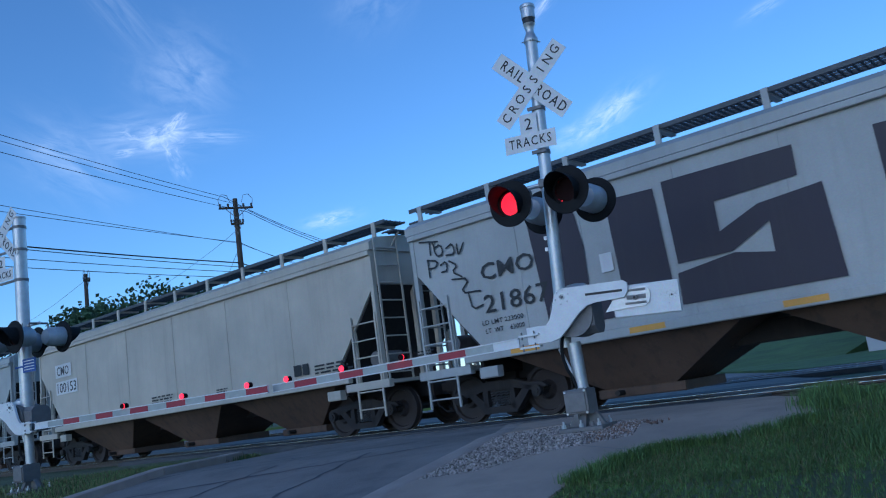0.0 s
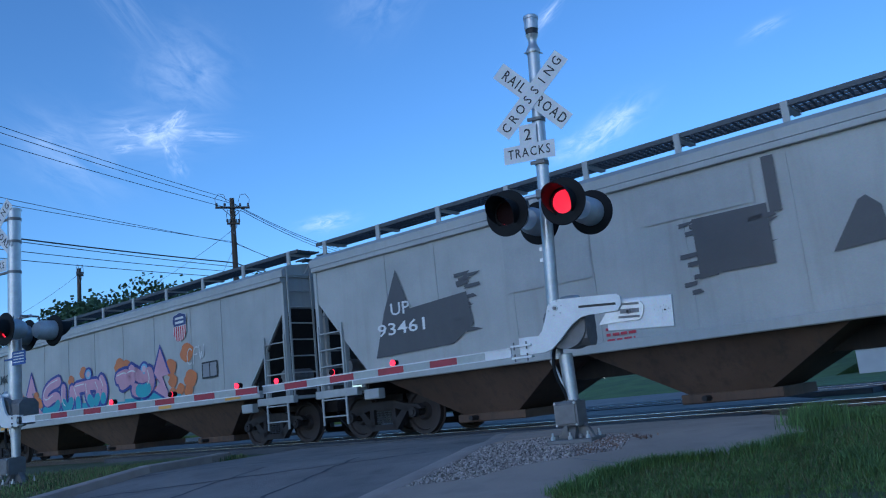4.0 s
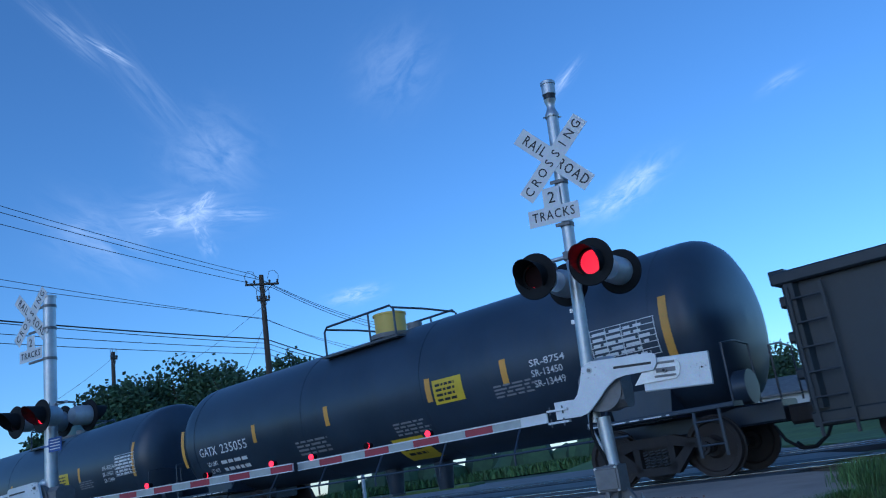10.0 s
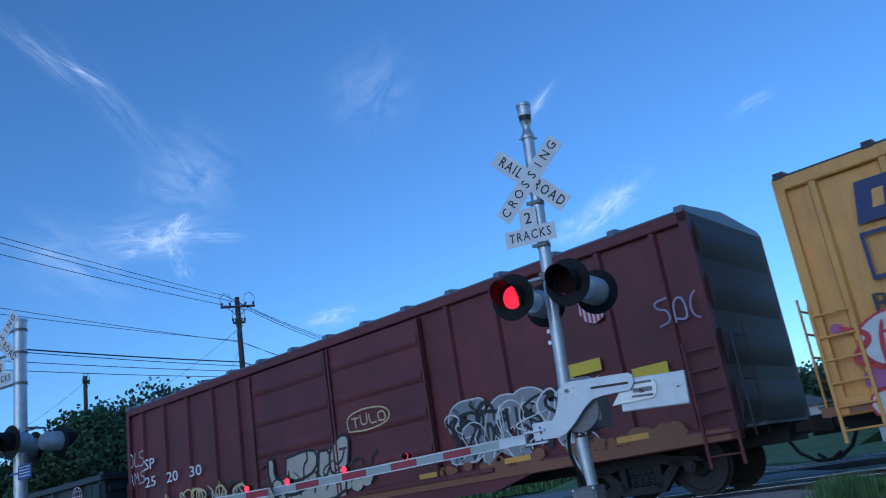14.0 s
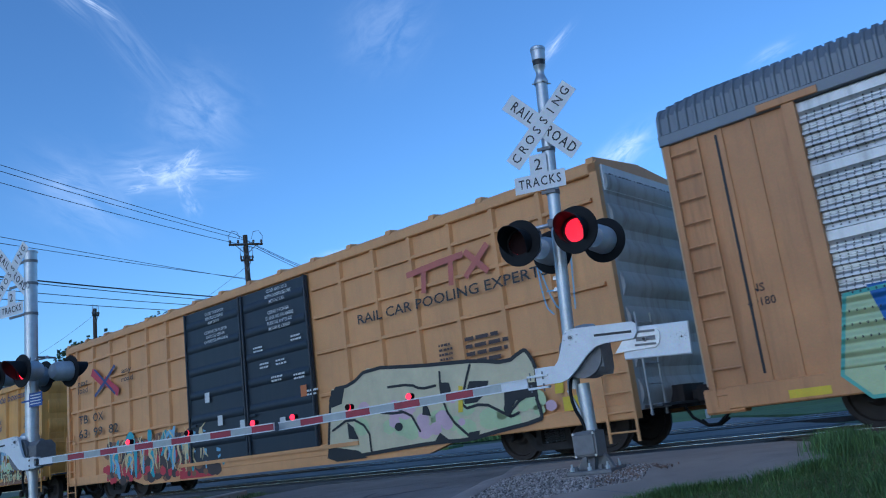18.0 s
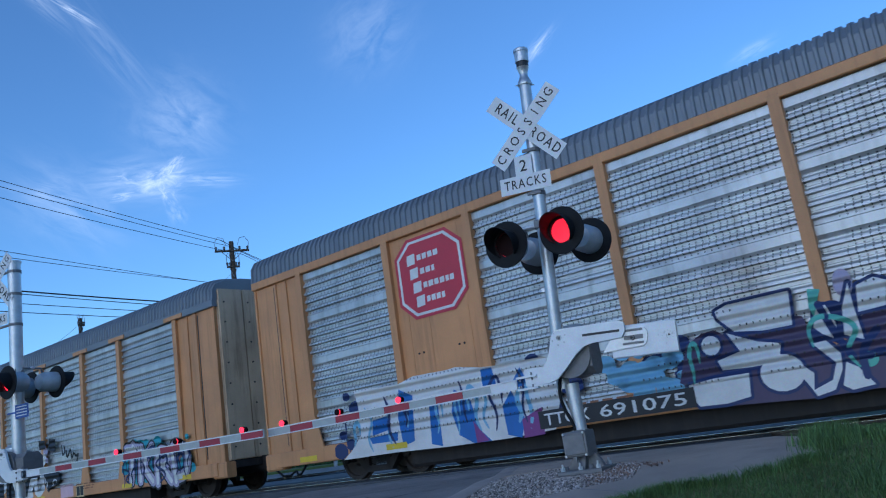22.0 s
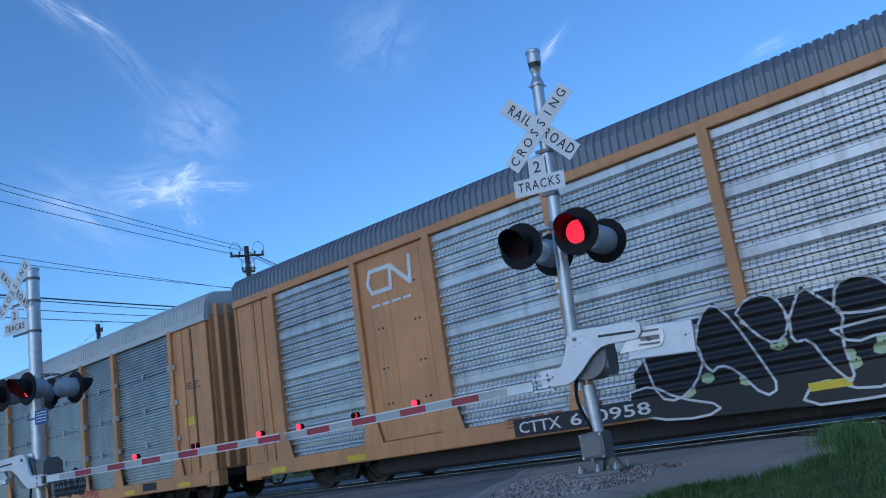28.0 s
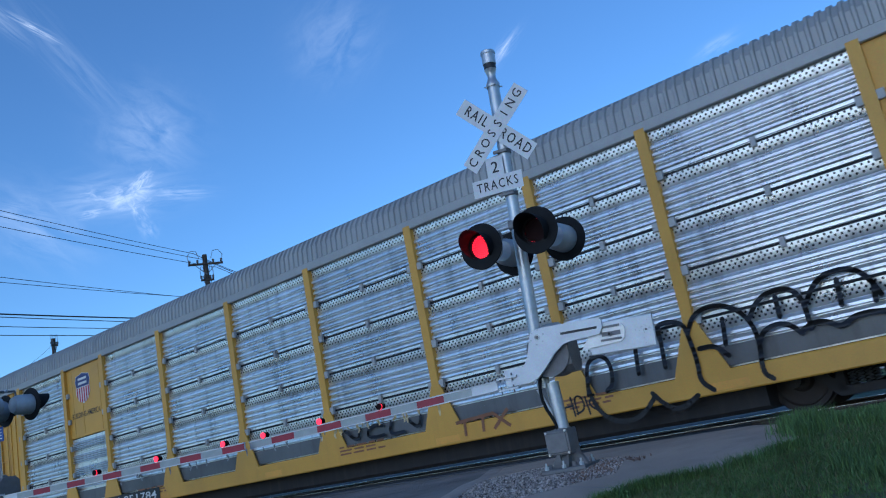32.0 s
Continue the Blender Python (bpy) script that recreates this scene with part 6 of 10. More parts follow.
        plat = part("end_platform", g, mat, car, "steel end platform")
        part("end_sill", Geo().box(min(sx * (half - 1.2), sx * (half + 0.2)), max(sx * (half - 1.2), sx * (half + 0.2)), -0.35, 0.35, 0.62, 0.95), BOGIE, car)
        for y in (1.47, -1.47):
            part("corner_post", Geo().box(min(sx * half, sx * (half - 0.09)), max(sx * half, sx * (half - 0.09)), y - 0.05, y + 0.05, 1.0, 3.7), mat, car)
            part("corner_post", Geo().box(min(sx * (half - 0.72), sx * (half - 0.80)), max(sx * (half - 0.72), sx * (half - 0.80)), y - 0.03, y + 0.03, 1.0, 2.35), mat, car)
        g = Geo()
        ladder(g, sx * (half - 0.76), sx * (half - 0.05), 1.54, 0.35, 2.4, 6)
        part("side_ladder", g, mat, car, "steel rung ladder")
        g = Geo()
        end_ladder(g, sx * (half + 0.06), 0.75, 1.42, 1.0, 3.9, 8)
        part("end_ladder", g, mat, car, "steel rung ladder on the car end")
        part("end_post", Geo().box(min(sx * half, sx * (half - 0.1)), max(sx * half, sx * (half - 0.1)), -0.35, -0.25, 1.0, 3.4), mat, car)
        part("end_post", Geo().box(min(sx * half, sx * (half - 0.1)), max(sx * half, sx * (half - 0.1)), 0.25, 0.35, 1.0, 3.4), mat, car)
        g = Geo()
        for i in range(5):
            xx = sx * (half + 0.06 + i * 0.06)
            g.box(xx - 0.008, xx + 0.008, 0.5, 1.1, 4.03, 4.06)
        for yy in (0.5, 0.7, 0.9, 1.09):
            g.box(min(sx * half, sx * (half + 0.32)), max(sx * half, sx * (half + 0.32)), yy - 0.01, yy + 0.01, 4.02, 4.05)
        part("end_walkway", g, GRATE, car, "open steel grating over the car end")
        part("walkway_strut", Geo().cyl((sx * (half + 0.3), 0.9, 4.02), (sx * (half + 0.02), 0.9, 3.75), 0.018, n=6), mat, car)
        bx = Geo().cyl((sx * (half - 0.5), 0.5, 1.5), (sx * (half - 0.5), 1.2, 1.5), 0.16, n=14)
        part("brake_cylinder", bx, CAST, car)
        part("jacking_pad", Geo().box(sx * (half - 1.5) - 0.2, sx * (half - 1.5) + 0.2, 1.38, 1.55, 0.78, 0.98, 0.02), mat, car)
    # discharge bays
    for x in (-half * 0.545, 0.0, half * 0.545):
        g = Geo()
        a, b, y0, y1 = half * 0.262, 0.62, 1.42, 0.75
        v = [(x - a, -y0, 1.19), (x + a, -y0, 1.19), (x + a, y0, 1.19), (x - a, y0, 1.19), (x - b, -y1, 0.30), (x + b, -y1, 0.30), (x + b, y1, 0.30), (x - b, y1, 0.30)]
        g.add(v, [(0, 1, 2, 3), (4, 7, 6, 5), (0, 4, 5, 1), (1, 5, 6, 2), (2, 6, 7, 3), (3, 7, 4, 0)])
        bay = part("discharge_bay", g, BAY_RUST, car, "rust-brown sloping discharge bay")
        part("outlet_gate", Geo().box(x - 0.8, x + 0.75, -0.8, 0.8, 0.16, 0.31, 0.02), BAY_RUST, bay)
        g = Geo().cyl((x + 0.3, 0.8, 0.24), (x + 0.3, 1.0, 0.24), 0.045, n=8)
        part("gate_capstan", g, BOGIE, bay)
    part("centre_sill", Geo().box(-half, half, -0.25, 0.25, 0.72, 1.05), BOGIE, car)
    for x in (-half + 1.25, half - 1.25):
        bogie(car, x, c)
    couplers(car, half, 0.72)
    return car, lay


def hopper_print(car, lay, seed, a):
    bars(a, a + 1.2, 1.32, 1.62, 4, INK, car, lay, seed=seed)
    bars(a + 3.0, a + 3.5, 1.32, 1.5, 3, INK, car, lay, seed=seed + 1)


SEAMS = (-6.2, -4.9, -3.2, -1.6, 0.0, 1.6, 3.2, 4.9, 6.2)
hop, hl = hopper(37.6, 8.3, "dark grey covered hopper car, streaked with grime", HOP_GREY, SEAMS)
hop, hl = hopper(19.3, 7.75, "beige covered hopper car with black numbers and white patches", HOP_TAN, (-5.0, -2.6, -0.2, 2.2, 4.6))
poly_decal("patch", rect(-6.6, -5.55, 2.72, 3.12), WHITE_PAINT, hop, hl, 0.004)
words("CMO", -6.5, 2.78, 0.28, 0.8, INK, hop, hl, 0.008)
poly_decal("patch", rect(-6.6, -5.2, 2.2, 2.6), WHITE_PAINT, hop, hl, 0.004)
words("100153", -6.5, 2.25, 0.3, 1.25, INK, hop, hl, 0.008)
poly_decal("stencil", rect(5.0, 5.25, 1.42, 1.66) + rect(5.3, 5.5, 1.42, 1.66), SP_BLACK, hop, hl, 0.006)
hopper_print(hop, hl, 3, 5.7)
hopper_print(hop, hl, 5, -1.0)

hop, hl = hopper(1.78, 8.65, "grey covered hopper car with huge dark block-letter graffiti", HOP_GREY, SEAMS)
words("CMO", -7.03, 2.49, 0.30, 1.16, INK, hop, hl, 0.010)
words("21867", -7.05, 1.90, 0.33, 1.40, INK, hop, hl, 0.010)
words("LD LMT 223000", -7.15, 1.70, 0.085, 0.9, INK, hop, hl, 0.010)
words("LT  WT    63000", -7.1, 1.55, 0.085, 0.85, INK, hop, hl, 0.010)
SHAPES = {
    "U": [[(-5.91, 3.33), (-5.00, 3.42), (-4.87, 2.65), (-4.89, 1.82), (-4.54, 1.71), (-4.53, 1.42), (-5.74, 1.40)],
          [(-4.37, 3.28), (-3.53, 3.25), (-3.47, 1.65), (-3.69, 1.57), (-4.16, 1.56), (-4.31, 1.79)]],
    "S": [[(-3.38, 3.31), (-1.42, 3.30), (-1.43, 2.87), (-2.63, 2.81), (-2.63, 2.36), (-2.03, 2.62), (-1.14, 2.70), (-1.07, 1.40), (-3.38, 1.42), (-3.37, 1.89), (-2.48, 2.02), (-1.92, 1.91), (-1.91, 2.35), (-2.50, 2.04), (-3.34, 2.03)]],
    "O": [[(-0.40, 3.25), (1.84, 3.22), (1.21, 2.92), (0.51, 2.91)],
          [(1.84, 3.22), (1.94, 1.53), (1.24, 1.83), (1.21, 2.92)],
          [(1.94, 1.53), (-0.37, 1.50), (0.61, 1.85), (1.24, 1.83)],
          [(-0.37, 1.50), (-0.40, 3.25), (0.51, 2.91), (0.61, 1.85)]],
    "E": [[(2.24, 3.27), (3.86, 3.16), (3.86, 2.73), (3.03, 2.78), (3.03, 2.14), (3.84, 2.46), (4.39, 2.30), (4.37, 1.99), (3.13, 1.97), (3.72, 1.83), (3.67, 1.50), (2.27, 1.43)]],
}
for ch, rings in SHAPES.items():
    poly_decal("graffiti", rings, PURPLE_BLACK, hop, hl, 0.004, "dark purple block-letter graffiti")
emblem(3.85, 2.5, 0.55, 0.55, hop, hl, 0.008)
words("BUILDING", 4.75, 2.82, 0.15, 0.98, INK, hop, hl)
words("AMERICA", 4.75, 2.58, 0.15, 0.95, INK, hop, hl)
TAG = [[(-8.39, 3.50), (-7.93, 3.42)],
         [(-8.14, 3.44), (-8.15, 3.21)],
         [(-8.06, 3.45), (-8.02, 3.14), (-7.83, 3.16), (-7.87, 3.36), (-8.05, 3.31)],
         [(-7.75, 3.25), (-7.59, 3.32), (-7.55, 3.10), (-7.77, 3.12)],
         [(-7.49, 3.27), (-7.48, 3.03), (-7.33, 3.26)],
         [(-8.24, 3.12), (-8.23, 2.79)],
         [(-8.24, 3.12), (-7.99, 3.06), (-8.06, 2.94), (-8.23, 2.96)],
         [(-7.94, 2.96), (-7.79, 3.02), (-7.79, 2.83), (-7.93, 2.83)],
         [(-7.72, 3.00), (-7.53, 2.88), (-7.69, 2.79), (-7.47, 2.66)],
         [(-7.71, 2.65), (-7.29, 2.60), (-7.56, 2.36), (-7.10, 2.33)],
         [(-7.37, 2.32), (-7.32, 2.02), (-7.08, 2.07)]]
poly_decal("graffiti", ribbons([smooth(p, 1) for p in TAG], 0.035), INK, hop, hl, 0.008, "thin black marker scrawl")
poly_decal("data_plate", rect(-4.62, -4.4, 2.15, 2.45), WHITE_PAINT, hop, hl, 0.012)
hopper_print(hop, hl, 9, 5.9)
bars(5.6, 6.9, 1.5, 2.0, 3, SP_GREY, hop, hl, 0.006, 6)
reflectors(hop, (-6.6, -4.3, -1.95, 0.9, 4.3, 6.0), 1.13, flat(1.56), 0.6, 0.09)

hop, hl = hopper(-16.82, 8.6, "grey covered hopper car with pink, blue and orange graffiti", HOP_GREY, SEAMS)
words("CMO", -6.78, 2.64, 0.3, 1.12, INK, hop, hl, 0.01)
words("20352", -6.9, 2.05, 0.33, 1.44, INK, hop, hl, 0.01)
words("LD LMT 223000 LB", -6.66, 1.72, 0.085, 1.1, INK, hop, hl, 0.01)
bars(-6.7, -5.2, 1.46, 1.58, 1, INK, hop, hl, 0.01, 4)
rnd = random.Random(4)
poly_decal("graffiti", [[(a + k * 0.27 * math.cos(i * 0.45) * (1 + 0.15 * math.sin(i * 1.9)), z + k * 0.23 * math.sin(i * 0.45)) for i in range(14)]
                        for a, z in [(-4.79, 2.02), (-3.77, 2.04), (-2.65, 2.20), (-1.42, 2.31), (-1.26, 2.07), (-0.66, 2.47), (-3.58, 1.74), (1.42, 2.44), (1.77, 2.36), (3.02, 1.93), (3.16, 1.56), (4.04, 1.80), (4.02, 1.48), (4.38, 1.57), (4.74, 1.50), (4.72, 2.44), (4.84, 1.78), (3.36, 2.11), (3.95, 2.14)] for k in (rnd.uniform(0.6, 1.1),)], SP_ORANGE, hop, hl, 0.003, "orange sprayed clouds behind the letters")
poly_decal("graffiti", [[(a - 0.42, z - 0.13), (a + 0.40, z - 0.11), (a + 0.44, z + 0.12), (a - 0.35, z + 0.16)] for a, z in [(-3.08, 1.50), (-2.19, 1.49), (-1.36, 1.49), (-0.60, 1.46), (0.01, 1.47), (1.42, 1.34), (2.02, 1.38), (2.60, 1.41), (3.14, 1.44), (3.64, 1.39), (3.95, 1.33)]], SP_TEAL, hop, hl, 0.0045, "turquoise band under the letters")
WORD = [[(-2.21, 2.36), (-2.87, 2.26), (-3.21, 1.98), (-3.00, 1.77), (-2.47, 1.95), (-2.18, 1.86), (-2.32, 1.59), (-2.81, 1.46), (-3.16, 1.53)],
         [(-1.91, 2.12), (-1.93, 1.70), (-1.69, 1.50), (-1.39, 1.64), (-1.37, 2.03)],
         [(-1.16, 2.03), (-0.98, 1.72), (-0.97, 1.50)],
         [(-1.10, 2.06), (-0.48, 2.09), (0.12, 2.08)],
         [(-0.43, 2.08), (-0.39, 1.77), (-0.15, 1.57)],
         [(0.12, 2.08), (0.29, 1.84), (0.09, 1.60)],
         [(0.40, 2.17), (0.61, 1.89), (0.48, 1.63)]]
WORD_2 = [[(1.36, 2.12), (1.84, 2.19), (1.90, 2.02), (1.54, 1.95)],
         [(1.93, 2.15), (2.19, 2.20), (2.54, 2.02), (2.96, 2.11)],
         [(2.96, 2.11), (3.06, 1.83), (2.73, 1.64), (2.19, 1.74)],
         [(2.05, 2.26), (2.06, 2.03)]]
for strokes, fat in ((WORD, 0.30), (WORD_2, 0.34)):
    strokes = [smooth(p, 2) for p in strokes]
    low = [[q for q in p if q[1] < 1.72] for p in strokes]
    poly_decal("graffiti", ribbons(strokes, fat + 0.16), SP_INDIGO, hop, hl, 0.006, "pink and turquoise bubble letters edged in blue")
    poly_decal("graffiti", ribbons(strokes, fat), SP_ROSE, hop, hl, 0.0085)
    poly_decal("graffiti", ribbons([p for p in low if len(p) > 1], fat * 0.98), SP_TEAL, hop, hl, 0.011)
    poly_decal("graffiti", ribbons([[(q[0] - fat * 0.25, q[1] + fat * 0.22) for q in p[: len(p) // 2]] for p in strokes], 0.035), SP_WHITE, hop, hl, 0.0135)
for k, (ea, ez) in enumerate([(-0.36, 2.40), (2.69, 2.24)]):
    for rad, mat_, off_ in ((0.24, SP_INDIGO, 0.006), (0.17, SP_CYAN, 0.009), (0.10, SP_PINK, 0.011)):
        poly_decal("graffiti", [[(ea + rad * math.cos(i * 0.4), ez + rad * 0.85 * math.sin(i * 0.4)) for i in range(16)]], mat_, hop, hl, off_)
for arrow in [[(-4.07, 2.73), (-3.75, 2.16), (-4.03, 2.15), (-3.78, 1.80), (-3.23, 1.47), (-4.04, 1.45), (-4.47, 1.69), (-4.28, 1.99), (-4.40, 2.12)],
         [(3.50, 2.68), (3.88, 1.99), (3.56, 1.95), (3.96, 1.29), (3.18, 1.64), (3.44, 1.82), (3.18, 2.08)]]:
    ca, cz = sum(p[0] for p in arrow) / len(arrow), sum(p[1] for p in arrow) / len(arrow)
    poly_decal("graffiti", [[(p[0] + (p[0] - ca) * 0.22, p[1] + (p[1] - cz) * 0.16) for p in arrow]], SP_INDIGO, hop, hl, 0.006, "pink arrow edged in dark blue")
    poly_decal("graffiti", [arrow], SP_ROSE, hop, hl, 0.010)
emblem(4.15, 2.75, 0.62, 0.72, hop, hl, 0.008)
piece("CFW", 4.7, 5.5, 2.1, 2.55, [(SP_WHITE, 0)], hop, hl, 8, 0.1, fat=0.12, off=0.010)
poly_decal("data_plate", rect(5.35, 6.0, 1.72, 2.12), SP_BLACK, hop, hl, 0.006)
poly_decal("data_plate", rect(5.39, 5.66, 1.76, 2.08) + rect(5.70, 5.96, 1.76, 2.08), SP_GREY, hop, hl, 0.008)
reflectors(hop, (-6.3, 3.4, 6.3), 1.13, flat(1.56), 0.6, 0.09)

hop, hl = hopper(-34.76, 8.3, "pale grey covered hopper car with painted-out patches and scrawls", HOP_GREY, SEAMS)
poly_decal("patch", rect(0.15, 1.25, 2.0, 2.85) + rect(1.28, 1.45, 2.7, 3.5) + [[(2.0, 2.0), (2.72, 2.05), (2.66, 2.5), (2.5, 2.66), (2.4, 2.62)]], PATCH_DARK, hop, hl, 0.005, "grey painted-out patch")
poly_decal("patch", [[(-6.6, 1.55), (-4.6, 1.6), (-4.1, 1.9), (-4.2, 2.5), (-5.6, 2.4), (-5.9, 3.2), (-6.3, 2.4)]], PATCH_DARK, hop, hl, 0.005, "grey painted-out patch")
poly_decal("patch", [[(2.9, 1.5), (5.6, 1.52), (5.5, 2.75), (2.85, 2.65)]], PATCH_PALE, hop, hl, 0.004, "pale painted-out patch")
emblem(4.22, 2.72, 0.62, 0.72, hop, hl, 0.008)
words("BUILDING", 5.1, 3.12, 0.16, 1.0, INK, hop, hl)
words("AMERICA", 5.1, 2.88, 0.16, 1.0, INK, hop, hl)
words("UP", -6.1, 2.32, 0.24, 0.5, WHITE_PAINT, hop, hl, 0.012)
words("93461", -6.5, 1.95, 0.24, 1.25, WHITE_PAINT, hop, hl, 0.012)
poly_decal("patch", rect(-3.3, -1.6, 2.3, 3.4) + rect(-0.6, 1.1, 2.9, 3.5), PATCH_PALE, hop, hl, 0.003, "chalky pale painted-out patch")
r_ = random.Random(77)
poly_decal("patch", [[(a, z), (a + r_.uniform(0.1, 0.4), z + 0.02), (a + r_.uniform(0.1, 0.4), z + 0.08), (a, z + 0.07)] for a, z in [(r_.choice((0.1, 1.2, -4.4, -4.2, 5.35)) + r_.uniform(-0.25, 0.05), r_.uniform(1.7, 2.8)) for _ in range(40)]], PATCH_DARK, hop, hl, 0.005, "roller-edged grey patch")
poly_decal("patch", rect(5.4, 5.68, 1.7, 2.8), PATCH_DARK, hop, hl, 0.0045, "grey painted-out strip")
piece("VRYN", 3.2, 4.9, 1.6, 2.3, [(INK, 0.0)], hop, hl, 12, 0.15, fat=0.10, off=0.008)
piece("PAYK", 3.4, 5.0, 1.9, 2.5, [(INK, 0.0)], hop, hl, 13, 0.15, fat=0.08, off=0.008)
poly_decal("data_plate", rect(5.0, 5.45, 1.62, 1.95), SP_BLACK, hop, hl, 0.009)
poly_decal("data_plate", rect(5.04, 5.2, 1.66, 1.9) + rect(5.25, 5.41, 1.66, 1.9), SP_WHITE, hop, hl, 0.011)
hopper_print(hop, hl, 15, 6.0)
bars(-1.5, -0.9, 1.15, 1.5, 4, LOGO_RED, hop, hl, 0.006, 2)


# ---- tank cars ----
def tank_car(c, half, label, valve, mark_a, mark_b, emblem_blue, strips, vx=0.0, sr=4.0, table=5.25):
    car = freight("tank_car", label, c)
    zc, r = 2.36, 1.46
    lay = round_side(r, zc)
    prof = [(-half, 0.0), (-half + 0.015, 0.4), (-half + 0.05, 0.8), (-half + 0.12, 1.08), (-half + 0.22, 1.27), (-half + 0.36, 1.39), (-half + 0.52, 1.445), (-half + 0.68, r)]
    shell = Geo().lathe(prof + [(-0.3, r), (0, r + 0.0), (0.3, r)] + [(-x, k) for x, k in prof[::-1]], 56, "x").moved(Matrix.Translation((0, 0, zc)))
    body = part("tank_shell", shell, TANK, car, "smooth black welded tank with domed ends", 50)
    for x in (-1.6, 2.2, half - 0.95, -half + 0.95):
        g = Geo().lathe([(x - 0.02, r), (x - 0.02, r + 0.006), (x + 0.02, r + 0.006), (x + 0.02, r)], 56, "x").moved(Matrix.Translation((0, 0, zc)))
        part("weld_seam", g, TANK, body, angle=50)
    # valve housing and platform on top, rails round it
    top = zc + r
    g = Geo().cyl((vx, 0, top - 0.08), (vx, 0, top + 0.48), 0.36, n=28)
    g.cyl((vx, 0, top + 0.48), (vx, 0, top + 0.52), 0.39, n=28)
    part("valve_housing", g, valve, car, "round painted valve housing")
    part("nozzle_flange", Geo().cyl((vx, 0, top - 0.06), (vx, 0, top + 0.04), 0.5, n=28), CAST, car)
    part("fill_hatch", Geo().cyl((vx - 0.85, 0.1, top - 0.05), (vx - 0.85, 0.1, top + 0.12), 0.17, n=16), CAST, car)
    for y in (-0.85, 0.85):
        part("platform", Geo().box(vx - 1.25, vx + 1.25, y - 0.2, y + 0.2, top - 0.28, top - 0.24), GRATE, car, "steel grating platform")
    hi = 0.42
    for y in (-1.0, 1.0):
        g = Geo().tube([(vx - 1.15, y, top - 0.3), (vx - 1.15, y, top + hi - 0.1), (vx - 1.05, y, top + hi), (vx + 1.05, y, top + hi), (vx + 1.15, y, top + hi - 0.1), (vx + 1.15, y, top - 0.3)], 0.026, 8)
        part("handrail", g, TANK, car, "black tubular handrail")
        part("rail_post", Geo().cyl((vx - 0.35, y, top - 0.3), (vx - 0.35, y, top + hi), 0.022, n=8), TANK, car)
    for x in (vx - 1.1, vx + 1.1):
        part("handrail", Geo().tube([(x, -1.0, top + hi - 0.05), (x, 0, top + hi - 0.03), (x, 1.0, top + hi - 0.05)], 0.024, 8), TANK, car)
    # running rail low along the flank with drop supports
    g = Geo().tube([(-half + 1.7, 1.42, 0.80), (half - 1.7, 1.42, 0.80)], 0.02, 8)
    part("side_rail", g, TANK, car, "thin black safety rail")
    for i in range(7):
        x = -half + 2.2 + i * (2 * half - 4.4) / 6
        part("rail_support", Geo().tube([(x, 1.05, 1.35), (x, 1.42, 0.8), (x, 1.42, 0.6)], 0.022, 6), TANK, car)
    for x, w in ((0.9, 0.5), (-0.6, 0.35)):
        part("bottom_outlet", Geo().cyl((x, 0, 0.35), (x, 0, 0.95), 0.16, 0.22, n=14), TANK, car)
    part("step", Geo().box(-0.5, 0.4, 1.1, 1.45, 0.36, 0.40), GRATE, car)
    for sx in (-1, 1):
        x = sx * (half - 1.55)
        g = Geo().box(min(x - sx * 1.2, x + sx * 1.9), max(x - sx * 1.2, x + sx * 1.9), -0.32, 0.32, 0.68, 1.0, 0.03)
        part("stub_sill", g, TANK, car, "black steel draft sill")
        g = Geo()
        g.prism([(x - 0.5, 0, 0.95), (x + 0.5, 0, 0.95), (x + 0.62, 0, 1.75), (x - 0.62, 0, 1.75)], (0, -1.15, 0), (0, 1.15, 0))
        part("saddle", g, TANK, car)
        part("running_board", Geo().box(min(sx * (half - 2.4), sx * (half + 0.1)), max(sx * (half - 2.4), sx * (half + 0.1)), 1.15, 1.48, 0.98, 1.05, 0.01), TANK, car, "black side running board")
        bars(-x - 0.75, -x + 0.75, 0.995, 1.035, 1, WHITE_PAINT, car, flat(1.485), 0.004, 7)
        g = Geo()
        ladder(g, sx * (half - 0.15), sx * (half - 0.55), 1.45, 0.32, 1.0, 2)
        part("sill_step", g, TANK, car)
        g = Geo()
        xe = sx * (half + 0.08)
        for y in (1.4, -1.4):
            part("end_handrail", Geo().tube([(xe, y, 1.0), (xe, y, 1.9), (xe, y * 0.64, 1.95), (xe, y * 0.3, 1.9), (xe, y * 0.3, 1.0)], 0.02, 6), TANK, car, "black tubular end handrail")
        g = Geo().cyl((sx * (half - 0.1), 0.7, 1.25), (sx * (half + 0.12), 0.7, 1.25), 0.26, n=18)
        part("brake_wheel", g, TANK, car) if sx < 0 else None
        bogie(car, x, c)
    # markings
    for k, a in enumerate(strips):
        z0, z1 = ((1.75, 2.7), (2.0, 2.42), (2.0, 2.42), (2.0, 2.45), (2.0, 2.45), (1.85, 2.8))[k]
        poly_decal("reflector", rect(a - 0.07, a + 0.07, z0, z1, 8), TANK_STRIPE, car, lay, 0.006, "orange yellow reflective strip")
    words(mark_a, -6.5, 1.93, 0.22, 0.78, WHITE_PAINT, car, lay, 0.006)
    words(mark_b, -5.55, 1.93, 0.23, 1.15, WHITE_PAINT, car, lay, 0.006)
    words("LD LMT", -6.3, 1.68, 0.10, 0.45, WHITE_PAINT, car, lay, 0.006)
    words("LT WT", -6.3, 1.50, 0.10, 0.38, WHITE_PAINT, car, lay, 0.006)
    bars(-5.7, -4.5, 1.68, 1.84, 1, WHITE_PAINT, car, lay, 0.006, 3)
